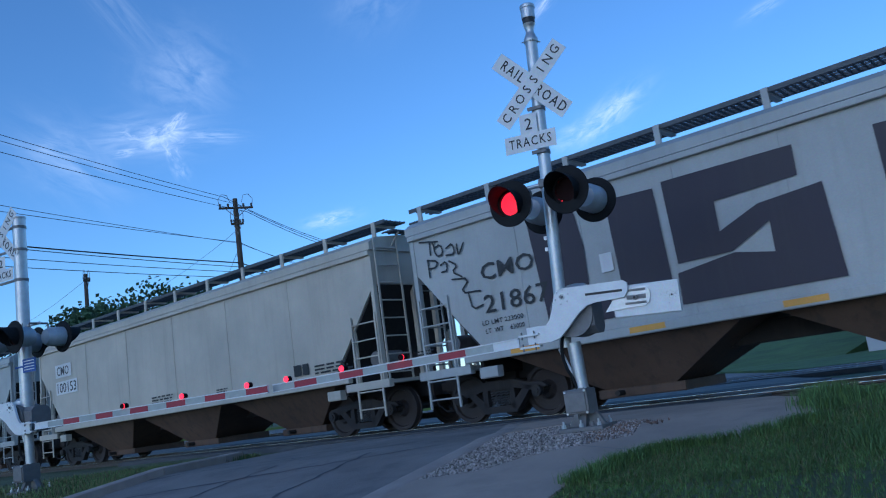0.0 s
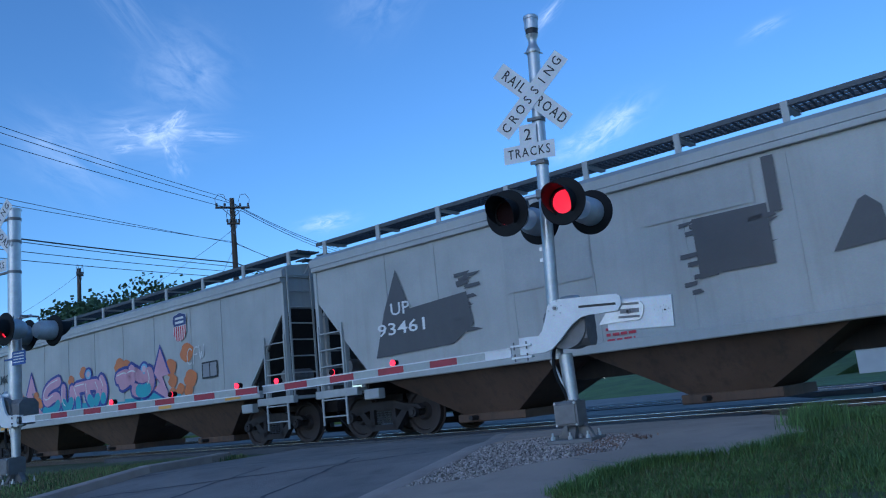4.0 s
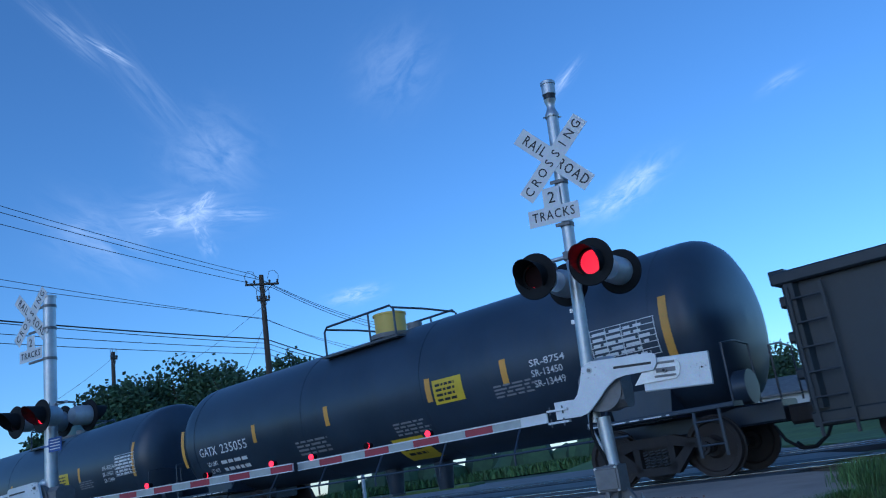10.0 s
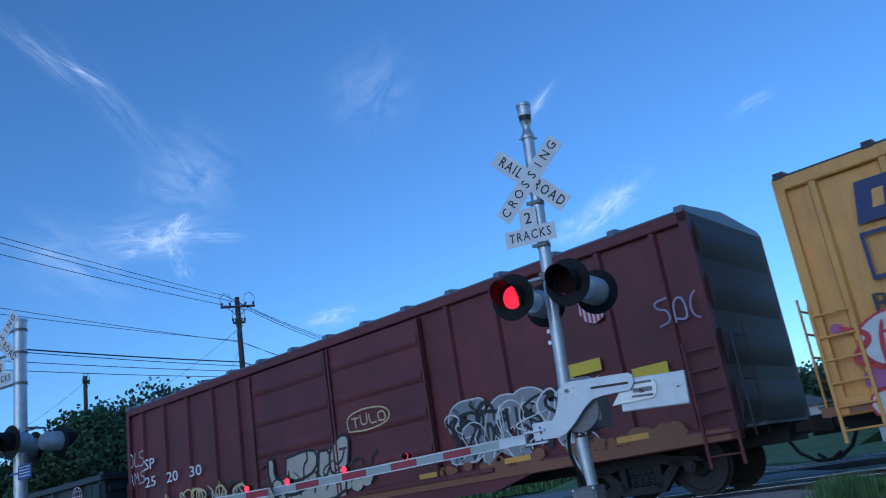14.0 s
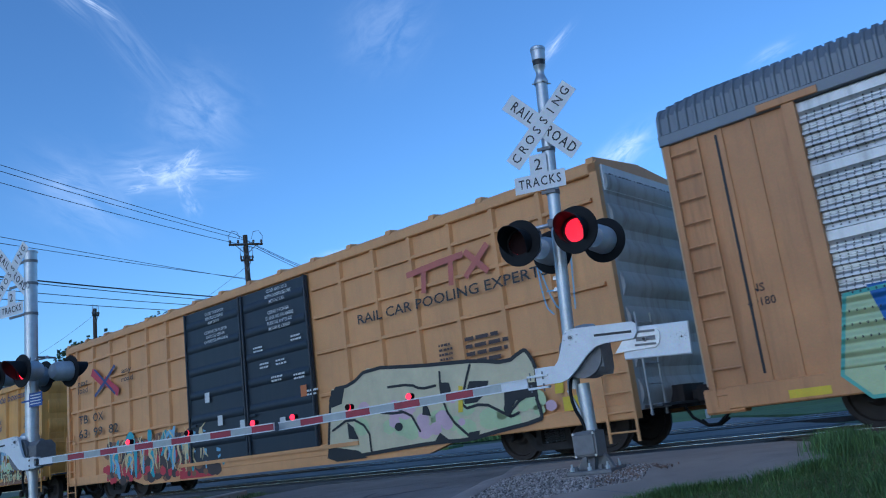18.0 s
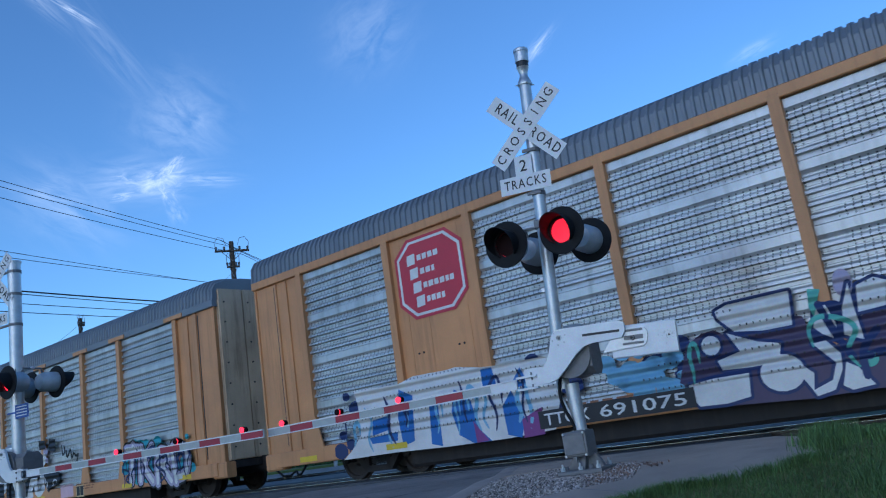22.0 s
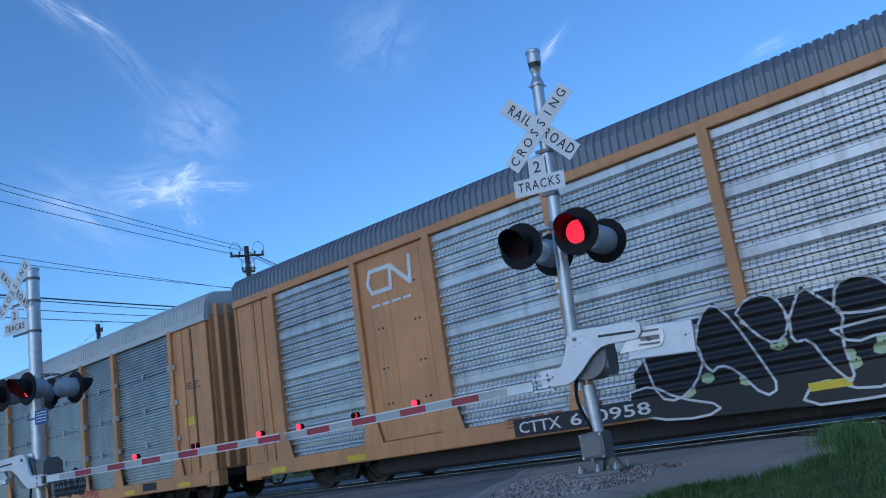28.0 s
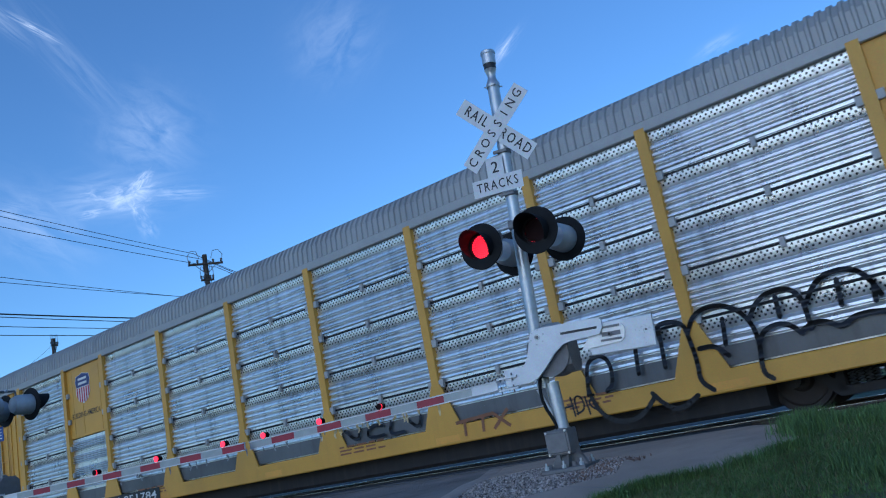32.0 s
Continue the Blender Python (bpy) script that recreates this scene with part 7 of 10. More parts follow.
    bars(-5.7, -4.5, 1.50, 1.66, 1, WHITE_PAINT, car, lay, 0.006, 4)
    poly_decal("placard", rect(1.95, 2.7, 1.92, 2.38, 5), LABEL_YELLOW, car, lay, 0.006, "yellow emergency placard")
    bars(2.02, 2.6, 1.97, 2.35, 4, INK, car, lay, 0.009, 5)
    poly_decal("placard", rect(0.3, 1.2, 1.0, 1.45, 5), LABEL_YELLOW, car, lay, 0.006, "yellow placard low on the tank")
    bars(0.45, 1.1, 1.1, 1.4, 3, INK, car, lay, 0.009, 6)
    bars(0.6, 1.6, 1.5, 1.78, 4, SP_GREY, car, lay, 0.006, 7)
    bars(-2.6, -1.4, 1.5, 1.85, 4, SP_GREY, car, lay, 0.006, 8)
    grid = []
    for i in range(7):
        z = 1.95 + i * 0.095
        grid += rect(table, table + 1.2, z, z + 0.012)
    for i in range(5):
        a = table + i * 0.295
        grid += rect(a, a + 0.014, 1.95, 2.53, 6)
    poly_decal("data_table", grid, WHITE_PAINT, car, lay, 0.006, "white stencilled inspection table")
    bars(table + 0.05, table + 1.15, 1.97, 2.52, 6, WHITE_PAINT, car, lay, 0.006, 9)
    bars(3.4, 4.4, 1.8, 2.05, 4, SP_GREY, car, lay, 0.006, 10)
    if emblem_blue:
        poly_decal("blue_dot", [[(4.55 + 0.12 * math.cos(i * 0.4), 2.33 + 0.12 * math.sin(i * 0.4)) for i in range(16)]], SP_BLUE, car, lay, 0.006, "round blue dot")
        words("AAR ST-470", 4.2, 1.70, 0.10, 0.75, SP_GREY, car, lay, 0.008)
    else:
        words("SR-8754", sr, 2.2, 0.12, 0.75, WHITE_PAINT, car, lay, 0.006)
        words("SR-13450", sr, 2.02, 0.12, 0.66, WHITE_PAINT, car, lay, 0.006)
        words("SR-13449", sr, 1.84, 0.12, 0.66, WHITE_PAINT, car, lay, 0.006)
    couplers(car, half, 0.75)
    return car


tank_car(-52.3, 7.7, "black tank car with blue valve housing and white markings", BLUE_VALVE, "TILX", "265531", True, (-7.28, -4.11, -1.72, 1.3, 3.9, 7.1), table=5.8)
tank_car(-69.31, 7.65, "black tank car with grey-green valve housing and orange strips", TEAL_VALVE, "GATX", "222483", False, (-7.19, -4.02, -1.89, 1.18, 3.47, 6.93), 0.2, 5.05, 5.85)
tank_car(-86.26, 7.65, "black tank car with yellow valve housing and white tables", YELLOW_VALVE, "GATX", "235055", False, (-7.25, -4.03, -1.3, 1.82, 3.72, 6.97), 0.45, 4.3, 5.6)


# ---- gondola ----
def gondola(c, half):
    car = freight("gondola_car", "long dark gondola car with white outline graffiti", c)
    lay = flat(1.515)
    z0, z1 = 0.66, 2.60
    for sy in (-1, 1):
        y0, y1 = sorted((sy * 1.44, sy * 1.50))
        part("side_wall", Geo().box(-half, half, y0, y1, z0, z1), GON_PAINT, car, "dark steel side wall")
        n = 14
        for i in range(n + 1):
            x = -half + 0.12 + i * (2 * half - 0.24) / n
            g = Geo().prism([(x - 0.11, 1.50 * sy, 0), (x - 0.06, 1.60 * sy, 0), (x + 0.06, 1.60 * sy, 0), (x + 0.11, 1.50 * sy, 0)], (0, 0, z0 + 0.1), (0, 0, z1 - 0.12))
            part("side_post", g, GON_PAINT, car)
        part("top_chord", Geo().box(-half - 0.05, half + 0.05, sy * 1.55 - 0.09, sy * 1.55 + 0.09, z1 - 0.14, z1 + 0.04, 0.025), GON_PAINT, car)
        part("side_sill", Geo().box(-half, half, sy * 1.5 - 0.08, sy * 1.5 + 0.08, z0 - 0.14, z0 + 0.06, 0.02), GON_PAINT, car)
    for sx in (-1, 1):
        x0, x1 = sorted((sx * half, sx * (half - 0.08)))
        e = part("end_wall", Geo().box(x0, x1, -1.45, 1.45, z0, z1), GON_PAINT, car, "ribbed dark end wall")
        for z in (1.25, 1.75, 2.25):
            part("end_rib", Geo().box(min(sx * half, sx * (half + 0.1)), max(sx * half, sx * (half + 0.1)), -1.42, 1.42, z - 0.08, z + 0.08, 0.03), GON_PAINT, e)
        part("end_chord", Geo().box(min(sx * (half - 0.1), sx * (half + 0.1)), max(sx * (half - 0.1), sx * (half + 0.1)), -1.6, 1.6, z1 - 0.12, z1 + 0.08, 0.02), GON_PAINT, car)
        g = Geo()
        ladder(g, sx * (half - 0.1), sx * (half - 0.55), 1.63, 0.4, 2.4, 6)
        part("side_ladder", g, GON_PAINT, car)
        part("end_sill", Geo().box(min(sx * (half - 1.0), sx * (half + 0.2)), max(sx * (half - 1.0), sx * (half + 0.2)), -0.35, 0.35, 0.6, 0.9), BOGIE, car)
    part("floor", Geo().box(-half + 0.08, half - 0.08, -1.44, 1.44, 0.9, 1.0), BOGIE, car)
    part("centre_sill", Geo().box(-half, half, -0.3, 0.3, 0.6, 0.9), BOGIE, car)
    for a, b in ((-5.2, -4.4), (2.6, 3.4)):
        part("brake_reservoir", Geo().cyl((a, 0.7, 0.62), (b, 0.7, 0.62), 0.2, n=14), BOGIE, car)
    g = Geo().tube([(-half + 3, 1.3, 0.55), (-2, 1.3, 0.48), (2, 1.3, 0.48), (half - 3, 1.3, 0.55)], 0.018, 6)
    part("brake_rod", g, BOGIE, car)
    for x in (-half + 1.9, half - 1.9):
        bogie(car, x, c)
    couplers(car, half, 0.8)
    face_ = flat(1.605)
    words("SMIX", -7.73, 1.97, 0.25, 0.76, WHITE_PAINT, car, face_)
    words("660485", -7.81, 1.53, 0.24, 0.95, WHITE_PAINT, car, face_)
    words("LD LMT 208700", -7.95, 0.84, 0.075, 0.8, WHITE_PAINT, car, face_)
    words("LT WT    77300", -7.95, 0.70, 0.075, 0.8, WHITE_PAINT, car, face_)
    poly_decal("stencil_box", ribbons([[(-5.0, 1.78), (-4.76, 1.78), (-4.76, 2.06), (-5.0, 2.06), (-5.0, 1.78)]], 0.014, True), WHITE_PAINT, car, face_, 0.006, "white outlined stencil box")
    words("PLATE", -4.96, 1.97, 0.045, 0.16, WHITE_PAINT, car, face_)
    words("C", -4.92, 1.82, 0.10, 0.09, WHITE_PAINT, car, face_)
    # big outline letters
    for outline in ([[(-2.88, 1.70), (-3.69, 1.58), (-4.13, 1.29), (-3.24, 1.22), (-3.58, 1.05), (-3.92, 0.79)],
         [(-1.61, 1.00), (-1.91, 0.67), (-2.54, 0.60), (-2.92, 0.95), (-2.77, 1.37), (-2.24, 1.61), (-1.75, 1.44), (-1.61, 1.00)],
         [(-2.06, 1.04), (-2.28, 0.92), (-2.52, 1.07), (-2.36, 1.25), (-2.08, 1.19), (-2.06, 1.04)],
         [(-1.33, 1.54), (-0.37, 1.74), (-0.20, 1.42), (-0.80, 1.24), (-0.79, 1.05), (-0.10, 1.18), (0.09, 0.82), (-0.56, 0.64)],
         [(-1.33, 1.54), (-1.07, 0.94), (-0.91, 0.55)],
         [(-0.02, 1.65), (1.42, 1.65), (1.47, 1.23), (0.63, 1.15), (0.76, 0.75), (1.39, 0.81), (1.51, 0.56), (0.83, 0.41)],
         [(-0.02, 1.65), (0.23, 1.03), (0.36, 0.40)]],
         [[(1.49, 1.31), (1.76, 0.64), (2.08, 0.76), (2.23, 0.39), (1.45, 0.25)],
         [(2.32, 1.20), (2.46, 1.55), (3.01, 1.71), (3.39, 1.51), (3.37, 1.06), (3.01, 0.66), (2.51, 0.66), (2.32, 1.20)],
         [(2.75, 1.15), (2.87, 1.39), (3.09, 1.41), (3.15, 1.14), (2.95, 0.92), (2.76, 0.96), (2.75, 1.15)],
         [(3.85, 1.47), (4.30, 1.74), (4.86, 1.69), (5.05, 1.31), (4.75, 0.93), (4.12, 0.87), (3.77, 0.43)],
         [(3.85, 1.47), (3.67, 0.93), (3.46, 0.36)],
         [(4.30, 1.42), (4.61, 1.42), (4.60, 1.23), (4.31, 1.18), (4.30, 1.42)]]):
        rings = []
        for p in outline:
            rings += ribbons([smooth(p, 2)], 0.038)
        poly_decal("graffiti", rings, SP_WHITE, car, face_, 0.006, "big white outline graffiti letters")
    tag = [[(6.34, 1.11), (6.65, 1.02), (6.53, 0.95)],
         [(6.79, 1.17), (6.63, 0.93), (6.86, 0.84)],
         [(7.05, 1.24), (7.21, 1.31), (7.22, 1.12), (7.05, 1.04), (7.03, 1.21)],
         [(7.40, 1.28), (7.26, 0.80)],
         [(7.40, 1.28), (7.64, 1.32), (7.69, 1.13), (7.37, 1.07)],
         [(7.33, 1.38), (7.34, 1.25)]]
    poly_decal("graffiti", ribbons([smooth(p, 2) for p in tag], 0.03), SP_WHITE, car, face_, 0.006, "small white graffiti scrawl")
    rings = ribbons([[(9.0 + 0.29 * k * math.cos(i * 0.4), 2.19 + 0.27 * math.sin(i * 0.4)) for i in range(17)] for k in (1.0, 0.55)], 0.024)
    rings += ribbons([[(9.0 - w, 2.19 + dz), (9.0 + w, 2.19 + dz)] for dz, w in ((-0.14, 0.25), (0.0, 0.29), (0.14, 0.25))] + [[(9.0, 1.92), (9.0, 2.46)]], 0.02)
    poly_decal("company_emblem", rings, SP_PINK, car, face_, 0.006, "pale globe-shaped company emblem")
    poly_decal("company_emblem", ribbons([smooth([(8.72, 2.05), (8.78, 1.85), (9.05, 1.8), (9.6, 1.83), (9.6, 2.02), (9.2, 2.0), (8.95, 1.95)], 2)], 0.03), SP_PINK, car, face_, 0.006)
    poly_decal("company_emblem", rect(9.2, 9.52, 1.86, 1.96), SP_PINK, car, face_, 0.004)
    for k, txt in enumerate(("IL   66-0", "IW    9-0", "IH    6-0", "CU FT 3554")):
        words(txt, 9.18, 1.62 - k * 0.095, 0.06, 0.34 if k < 3 else 0.42, WHITE_PAINT, car, face_)
    words("EMPTY/LOAD", 9.2, 1.09, 0.06, 0.48, WHITE_PAINT, car, face_)
    words("7/16 ADJ. BLOCK", 9.2, 1.0, 0.06, 0.56, WHITE_PAINT, car, face_)
    poly_decal("reflector", rect(8.78, 9.66, 0.70, 0.80), GRIME_RUST, car, face_, 0.006)
    poly_decal("reflector", rect(-9.35, -8.4, 0.68, 0.78), GRIME_RUST, car, flat(1.585), 0.006)
    poly_decal("data_plate", rect(4.95, 5.15, 0.85, 0.97), SP_WHITE, car, face_, 0.006)
    reflectors(car, (-5.6, -2.2, 2.4, 6.6), 0.80, flat(1.585), 0.5, 0.08, GRIME_RUST)
    return car


gondola(-105.53, 10.45)


# ---- boxcars ----
def boxcar(c, half, label, mat, z0, z1, door, door_mat, roof_mat, end_mat, posts, rails, door_leaves, door_ribs, end_ribs):
    """door: its two edges, in a; posts: places of the outside posts; rails: heights of level ribs."""
    car = freight("box_car", label, c)
    lay = flat(1.56)
    part("body", Geo().box(-half + 0.05, half - 0.05, -1.48, 1.48, z0, z1), mat, car, "painted steel box body")
    for sy in (-1, 1):
        part("top_chord", Geo().box(-half, half, sy * 1.5 - 0.07, sy * 1.5 + 0.07, z1 - 0.16, z1 + 0.03, 0.02), mat, car)
        part("side_sill", Geo().box(-half, half, sy * 1.49 - 0.07, sy * 1.49 + 0.07, z0 - 0.12, z0 + 0.12, 0.02), mat, car)
    part("sill_skirt", Geo().prism([(half - 3.2, 0, z0), (half - 4.4, 0, z0 - 0.30), (-half + 4.4, 0, z0 - 0.30), (-half + 3.2, 0, z0)], (0, 1.42, 0), (0, 1.55, 0)), mat, car)
    for a in posts:
        g = Geo().prism([(-a - 0.07, 1.48, 0), (-a - 0.04, 1.555, 0), (-a + 0.04, 1.555, 0), (-a + 0.07, 1.48, 0)], (0, 0, z0 + 0.1), (0, 0, z1 - 0.12))
        part("side_post", g, mat, car)
    for z, a0, a1 in rails:
        part("side_rib", Geo().box(-a1, -a0, 1.48, 1.545, z - 0.035, z + 0.035, 0.01), mat, car)
    for sx in (-1, 1):
        x0, x1 = sorted((sx * half, sx * (half - 0.14)))
        part("corner_post", Geo().box(x0, x1, 1.44, 1.57, z0 - 0.1, z1), mat, car)
        part("corner_post", Geo().box(x0, x1, -1.57, -1.44, z0 - 0.1, z1), mat, car)
        e = part("end_wall", Geo().box(min(sx * (half - 0.05), sx * half), max(sx * (half - 0.05), sx * half), -1.44, 1.44, z0, z1), end_mat, car, "ribbed steel end wall")
        for i in range(end_ribs):
            z = z0 + (z1 - z0) * (i + 0.5) / end_ribs
            h = (z1 - z0) / end_ribs * 0.36
            g = Geo().prism([(sx * half, 0, z - h), (sx * (half + 0.06), 0, z - h * 0.3), (sx * (half + 0.06), 0, z + h * 0.3), (sx * half, 0, z + h)], (0, -1.36, 0), (0, 1.36, 0))
            part("end_rib", g, end_mat, e)
        g = Geo()
        ladder(g, sx * (half - 0.02), sx * (half - 0.52), 1.60, z0 - 0.45, z0 + 1.35, 6)
        part("side_ladder", g, mat, car, "short rung ladder at the corner")
        g = Geo()
        end_ladder(g, sx * (half + 0.16), 0.9, 1.4, z0 - 0.1, z0 + 1.5, 5)
        part("end_ladder", g, end_mat, car)
        part("end_sill", Geo().box(min(sx * (half - 1.0), sx * (half + 0.25)), max(sx * (half - 1.0), sx * (half + 0.25)), -0.4, 0.4, 0.58, 0.95), BOGIE, car)
        part("crossover_step", Geo().box(min(sx * half, sx * (half + 0.3)), max(sx * half, sx * (half + 0.3)), -1.3, 1.3, z0 + 0.02, z0 + 0.06), GRATE, car)
    # roof of crosswise sheets with raised seams
    g = Geo().prism([(0, 1.56, z1), (0, 1.5, z1 + 0.07), (0, 0, z1 + 0.20), (0, -1.5, z1 + 0.07), (0, -1.56, z1)], (-half, 0, 0), (half, 0, 0))
    roof = part("roof", g, roof_mat, car, "low-pitched sheet metal roof")
    n = int(half * 2 / 1.15)
    for i in range(n + 1):
        x = -half + 0.1 + i * (2 * half - 0.2) / n
        g = Geo().prism([(0, 1.58, z1 + 0.01), (0, 1.54, z1 + 0.12), (0, 0, z1 + 0.25), (0, -1.54, z1 + 0.12), (0, -1.58, z1 + 0.01)], (x - 0.07, 0, 0), (x + 0.07, 0, 0))
        part("roof_seam", g, roof_mat, roof)
    # sliding door
    a0, a1 = door
    wide = (a1 - a0) / door_leaves
    for i in range(door_leaves):
        p, q = a0 + i * wide, a0 + (i + 1) * wide
        d = part("door", Geo().box(-q + 0.02, -p - 0.02, 1.52, 1.57, z0 + 0.1, z1 - 0.2, 0.01), door_mat, car, "sliding steel door")
        for k in range(door_ribs):
            z = z0 + 0.25 + (z1 - z0 - 0.5) * (k + 0.5) / door_ribs
            h = (z1 - z0) / door_ribs * (0.16 if door_ribs < 10 else 0.3)
            g = Geo().prism([(0, 1.57, z - h), (0, 1.605, z - h * 0.4), (0, 1.605, z + h * 0.4), (0, 1.57, z + h)], (-q + 0.12, 0, 0), (-p - 0.12, 0, 0))
            part("door_rib", g, door_mat, d)
        for x in (-q + 0.05, -p - 0.05):
            part("lock_bar", Geo().cyl((x, 1.61, z0 + 0.1), (x, 1.61, z1 - 0.2), 0.028, n=8), door_mat, d)
        part("door_handle", Geo().box(-p - 0.35, -p - 0.12, 1.60, 1.63, z0 + 0.95, z0 + 1.0), door_mat, d)
    part("door_track", Geo().box(-a1 - 1.2, -a0 + 0.6, 1.54, 1.60, z0 + 0.02, z0 + 0.10), mat, car)
    part("centre_sill", Geo().box(-half, half, -0.3, 0.3, 0.58, z0), BOGIE, car)
    g = Geo().cyl((-1.5, 0.6, 0.6), (-0.6, 0.6, 0.6), 0.2, n=14)
    part("brake_reservoir", g, BOGIE, car)
    for x in (-half + 1.95, half - 1.95):
        bogie(car, x, c)
    couplers(car, half, 0.82)
    return car, lay


box, bl = boxcar(-125.72, 8.33, "oxide red box car streaked with rust, tagged along its foot", BOX_RED, 0.84, 4.10, (-2.7, 2.75), BOX_RED, ROOF_DARK, END_DARK,
                 (-7.55, -6.5, -5.4, -4.3, -3.3, 3.4, 4.5, 5.6, 6.7, 7.7), (), 2, 4, 4)
words("SP", -7.5, 2.42, 0.28, 0.5, WHITE_PAINT, box, bl)
for k, txt in enumerate(("25", "20", "30")):
    words(txt, -7.5 + k * 0.82 * 1.28, 1.98, 0.26, 0.52, WHITE_PAINT, box, bl)
piece("OLS", -8.3, -7.5, 2.55, 2.95, [(SP_WHITE, 0)], box, bl, 3, 0.1, fat=0.10)
piece("AMS", -8.3, -7.5, 2.1, 2.45, [(SP_WHITE, 0)], box, bl, 4, 0.1, fat=0.10)
cloud_decal(-6.9, -3.4, 1.0, 1.55, 30, SP_GREY, box, bl, 141, 0.002, 0.06, 0.16)
scribble(-6.9, -3.4, 1.0, 1.75, 22, SP_CREAM, box, bl, 142, 0.05, 0.006)
scribble(-6.9, -3.4, 1.0, 1.7, 14, SP_BLACK, box, bl, 143, 0.08, 0.004)
DOORF = flat(1.612)
cloud_decal(-2.6, 1.4, 0.95, 1.5, 30, SP_CHALK, box, DOORF, 144, 0.003, 0.07, 0.18)
CREAM_RINGS = [[(-2.21, 1.94), (-2.00, 1.94), (-2.03, 1.53), (-1.72, 1.43), (-1.83, 1.13), (-1.98, 1.23), (-2.22, 1.48)],
         [(-1.57, 1.88), (-0.87, 1.96), (-0.54, 1.89), (-0.60, 1.51), (-1.19, 1.36), (-1.65, 1.45)],
         [(-2.15, 1.00), (-1.79, 1.24), (-1.52, 1.07), (-0.77, 1.24), (-0.18, 1.27), (0.30, 1.32), (0.19, 0.91), (-1.02, 0.87), (-2.15, 0.88)],
         [(-0.06, 1.92), (0.20, 2.08), (0.40, 2.07), (0.47, 1.94), (0.31, 1.35), (-0.14, 1.34), (-0.20, 1.65)],
         [(-0.47, 1.87), (-0.14, 1.86), (-0.19, 1.42), (-0.59, 1.28)]]
poly_decal("graffiti", CREAM_RINGS, SP_CHALK, box, DOORF, 0.006, "chalky cream graffiti letters with black outlines")
poly_decal("graffiti", ribbons([smooth(p + p[:1], 1) for p in CREAM_RINGS], 0.06), SP_BLACK, box, DOORF, 0.009)
poly_decal("graffiti", ribbons([smooth(p, 1) for p in [[(-0.86, 1.92), (-0.87, 1.73), (-1.00, 1.68), (-1.04, 1.37), (-1.19, 1.09)],
         [(-0.52, 1.84), (-0.55, 1.50), (-0.73, 1.08)],
         [(-1.68, 1.42), (-1.58, 1.16), (-1.79, 0.96)],
         [(-0.02, 1.84), (-0.03, 1.54), (0.18, 1.56), (0.29, 1.76)],
         [(-2.08, 1.17), (-1.80, 1.28), (-1.68, 1.10)]]], 0.05), SP_BLACK, box, DOORF, 0.011)
scribble(-2.6, 1.4, 1.0, 1.7, 7, SP_BLACK, box, DOORF, 145, 0.05, 0.013)
poly_decal("graffiti", ribbons([smooth([(0.5, 2.1), (0.45, 2.4), (1.0, 2.5), (1.65, 2.42), (1.7, 2.15), (1.1, 2.05), (0.5, 2.1)], 2)], 0.03), SP_CREAM, box, DOORF, 0.005)
piece("TULO", 0.6, 1.6, 2.15, 2.36, [(SP_CREAM, 0.0)], box, flat(1.612), 45, 0.05, fat=0.12)
cloud_decal(3.0, 6.3, 1.05, 2.0, 40, SP_GREY, box, bl, 146, 0.002, 0.08, 0.2)
piece("SRPB", 3.0, 6.2, 1.15, 2.05, [(SP_WHITE, 0.05), (SP_GREY, 0.0)], box, bl, 46, 0.14, fat=0.26, label="silver grey graffiti letters")
scribble(3.0, 6.3, 1.05, 2.1, 26, SP_BLACK, box, bl, 147, 0.07, 0.012)
scribble(3.0, 6.3, 1.05, 2.1, 12, SP_WHITE, box, bl, 148, 0.03, 0.014)
piece("SOC", 7.5, 8.3, 2.5, 2.95, [(SP_LILAC, 0.0)], box, bl, 48, 0.12, fat=0.11)
emblem(6.2, 2.85, 0.5, 0.6, box, bl)
words("LD LMT", -7.2, 1.22, 0.10, 0.45, WHITE_PAINT, box, bl)
words("LT WT", -7.2, 1.07, 0.10, 0.4, WHITE_PAINT, box, bl)
bars(-6.5, -5.9, 1.1, 1.35, 2, WHITE_PAINT, box, bl, 0.012, 3)
poly_decal("patch", rect(-7.35, -6.8, 1.38, 1.6) + rect(5.8, 6.4, 2.1, 2.3) + rect(6.9, 7.5, 1.75, 2.0), LABEL_YELLOW, box, bl, 0.005, "ochre paint patch")
cloud_decal(-8.1, 8.1, 0.86, 1.12, 110, GRIME_RUST, box, flat(1.562), 149, 0.002, 0.05, 0.2)
poly_decal("rust_run", rect(-8.2, 8.2, 0.74, 0.90), GRIME_RUST, box, flat(1.562), 0.004, "rusted side sill")
reflectors(box, (-5.6, -2.0, 2.2, 4.2, 6.4), 0.95, flat(1.566), 0.55, 0.09)

box, bl = boxcar(-143.17, 7.8, "faded yellow box car with brown door and red-white graffiti", BOX_YELLOW, 0.90, 4.05, (-2.2, 1.4), DOOR_BROWN, DOOR_BROWN, BOX_YELLOW,
                 (-7.3, -6.4, -5.4, -4.45, -3.5, -2.6, 2.9, 3.9, 4.9, 5.9, 6.9), (), 1, 12, 5)
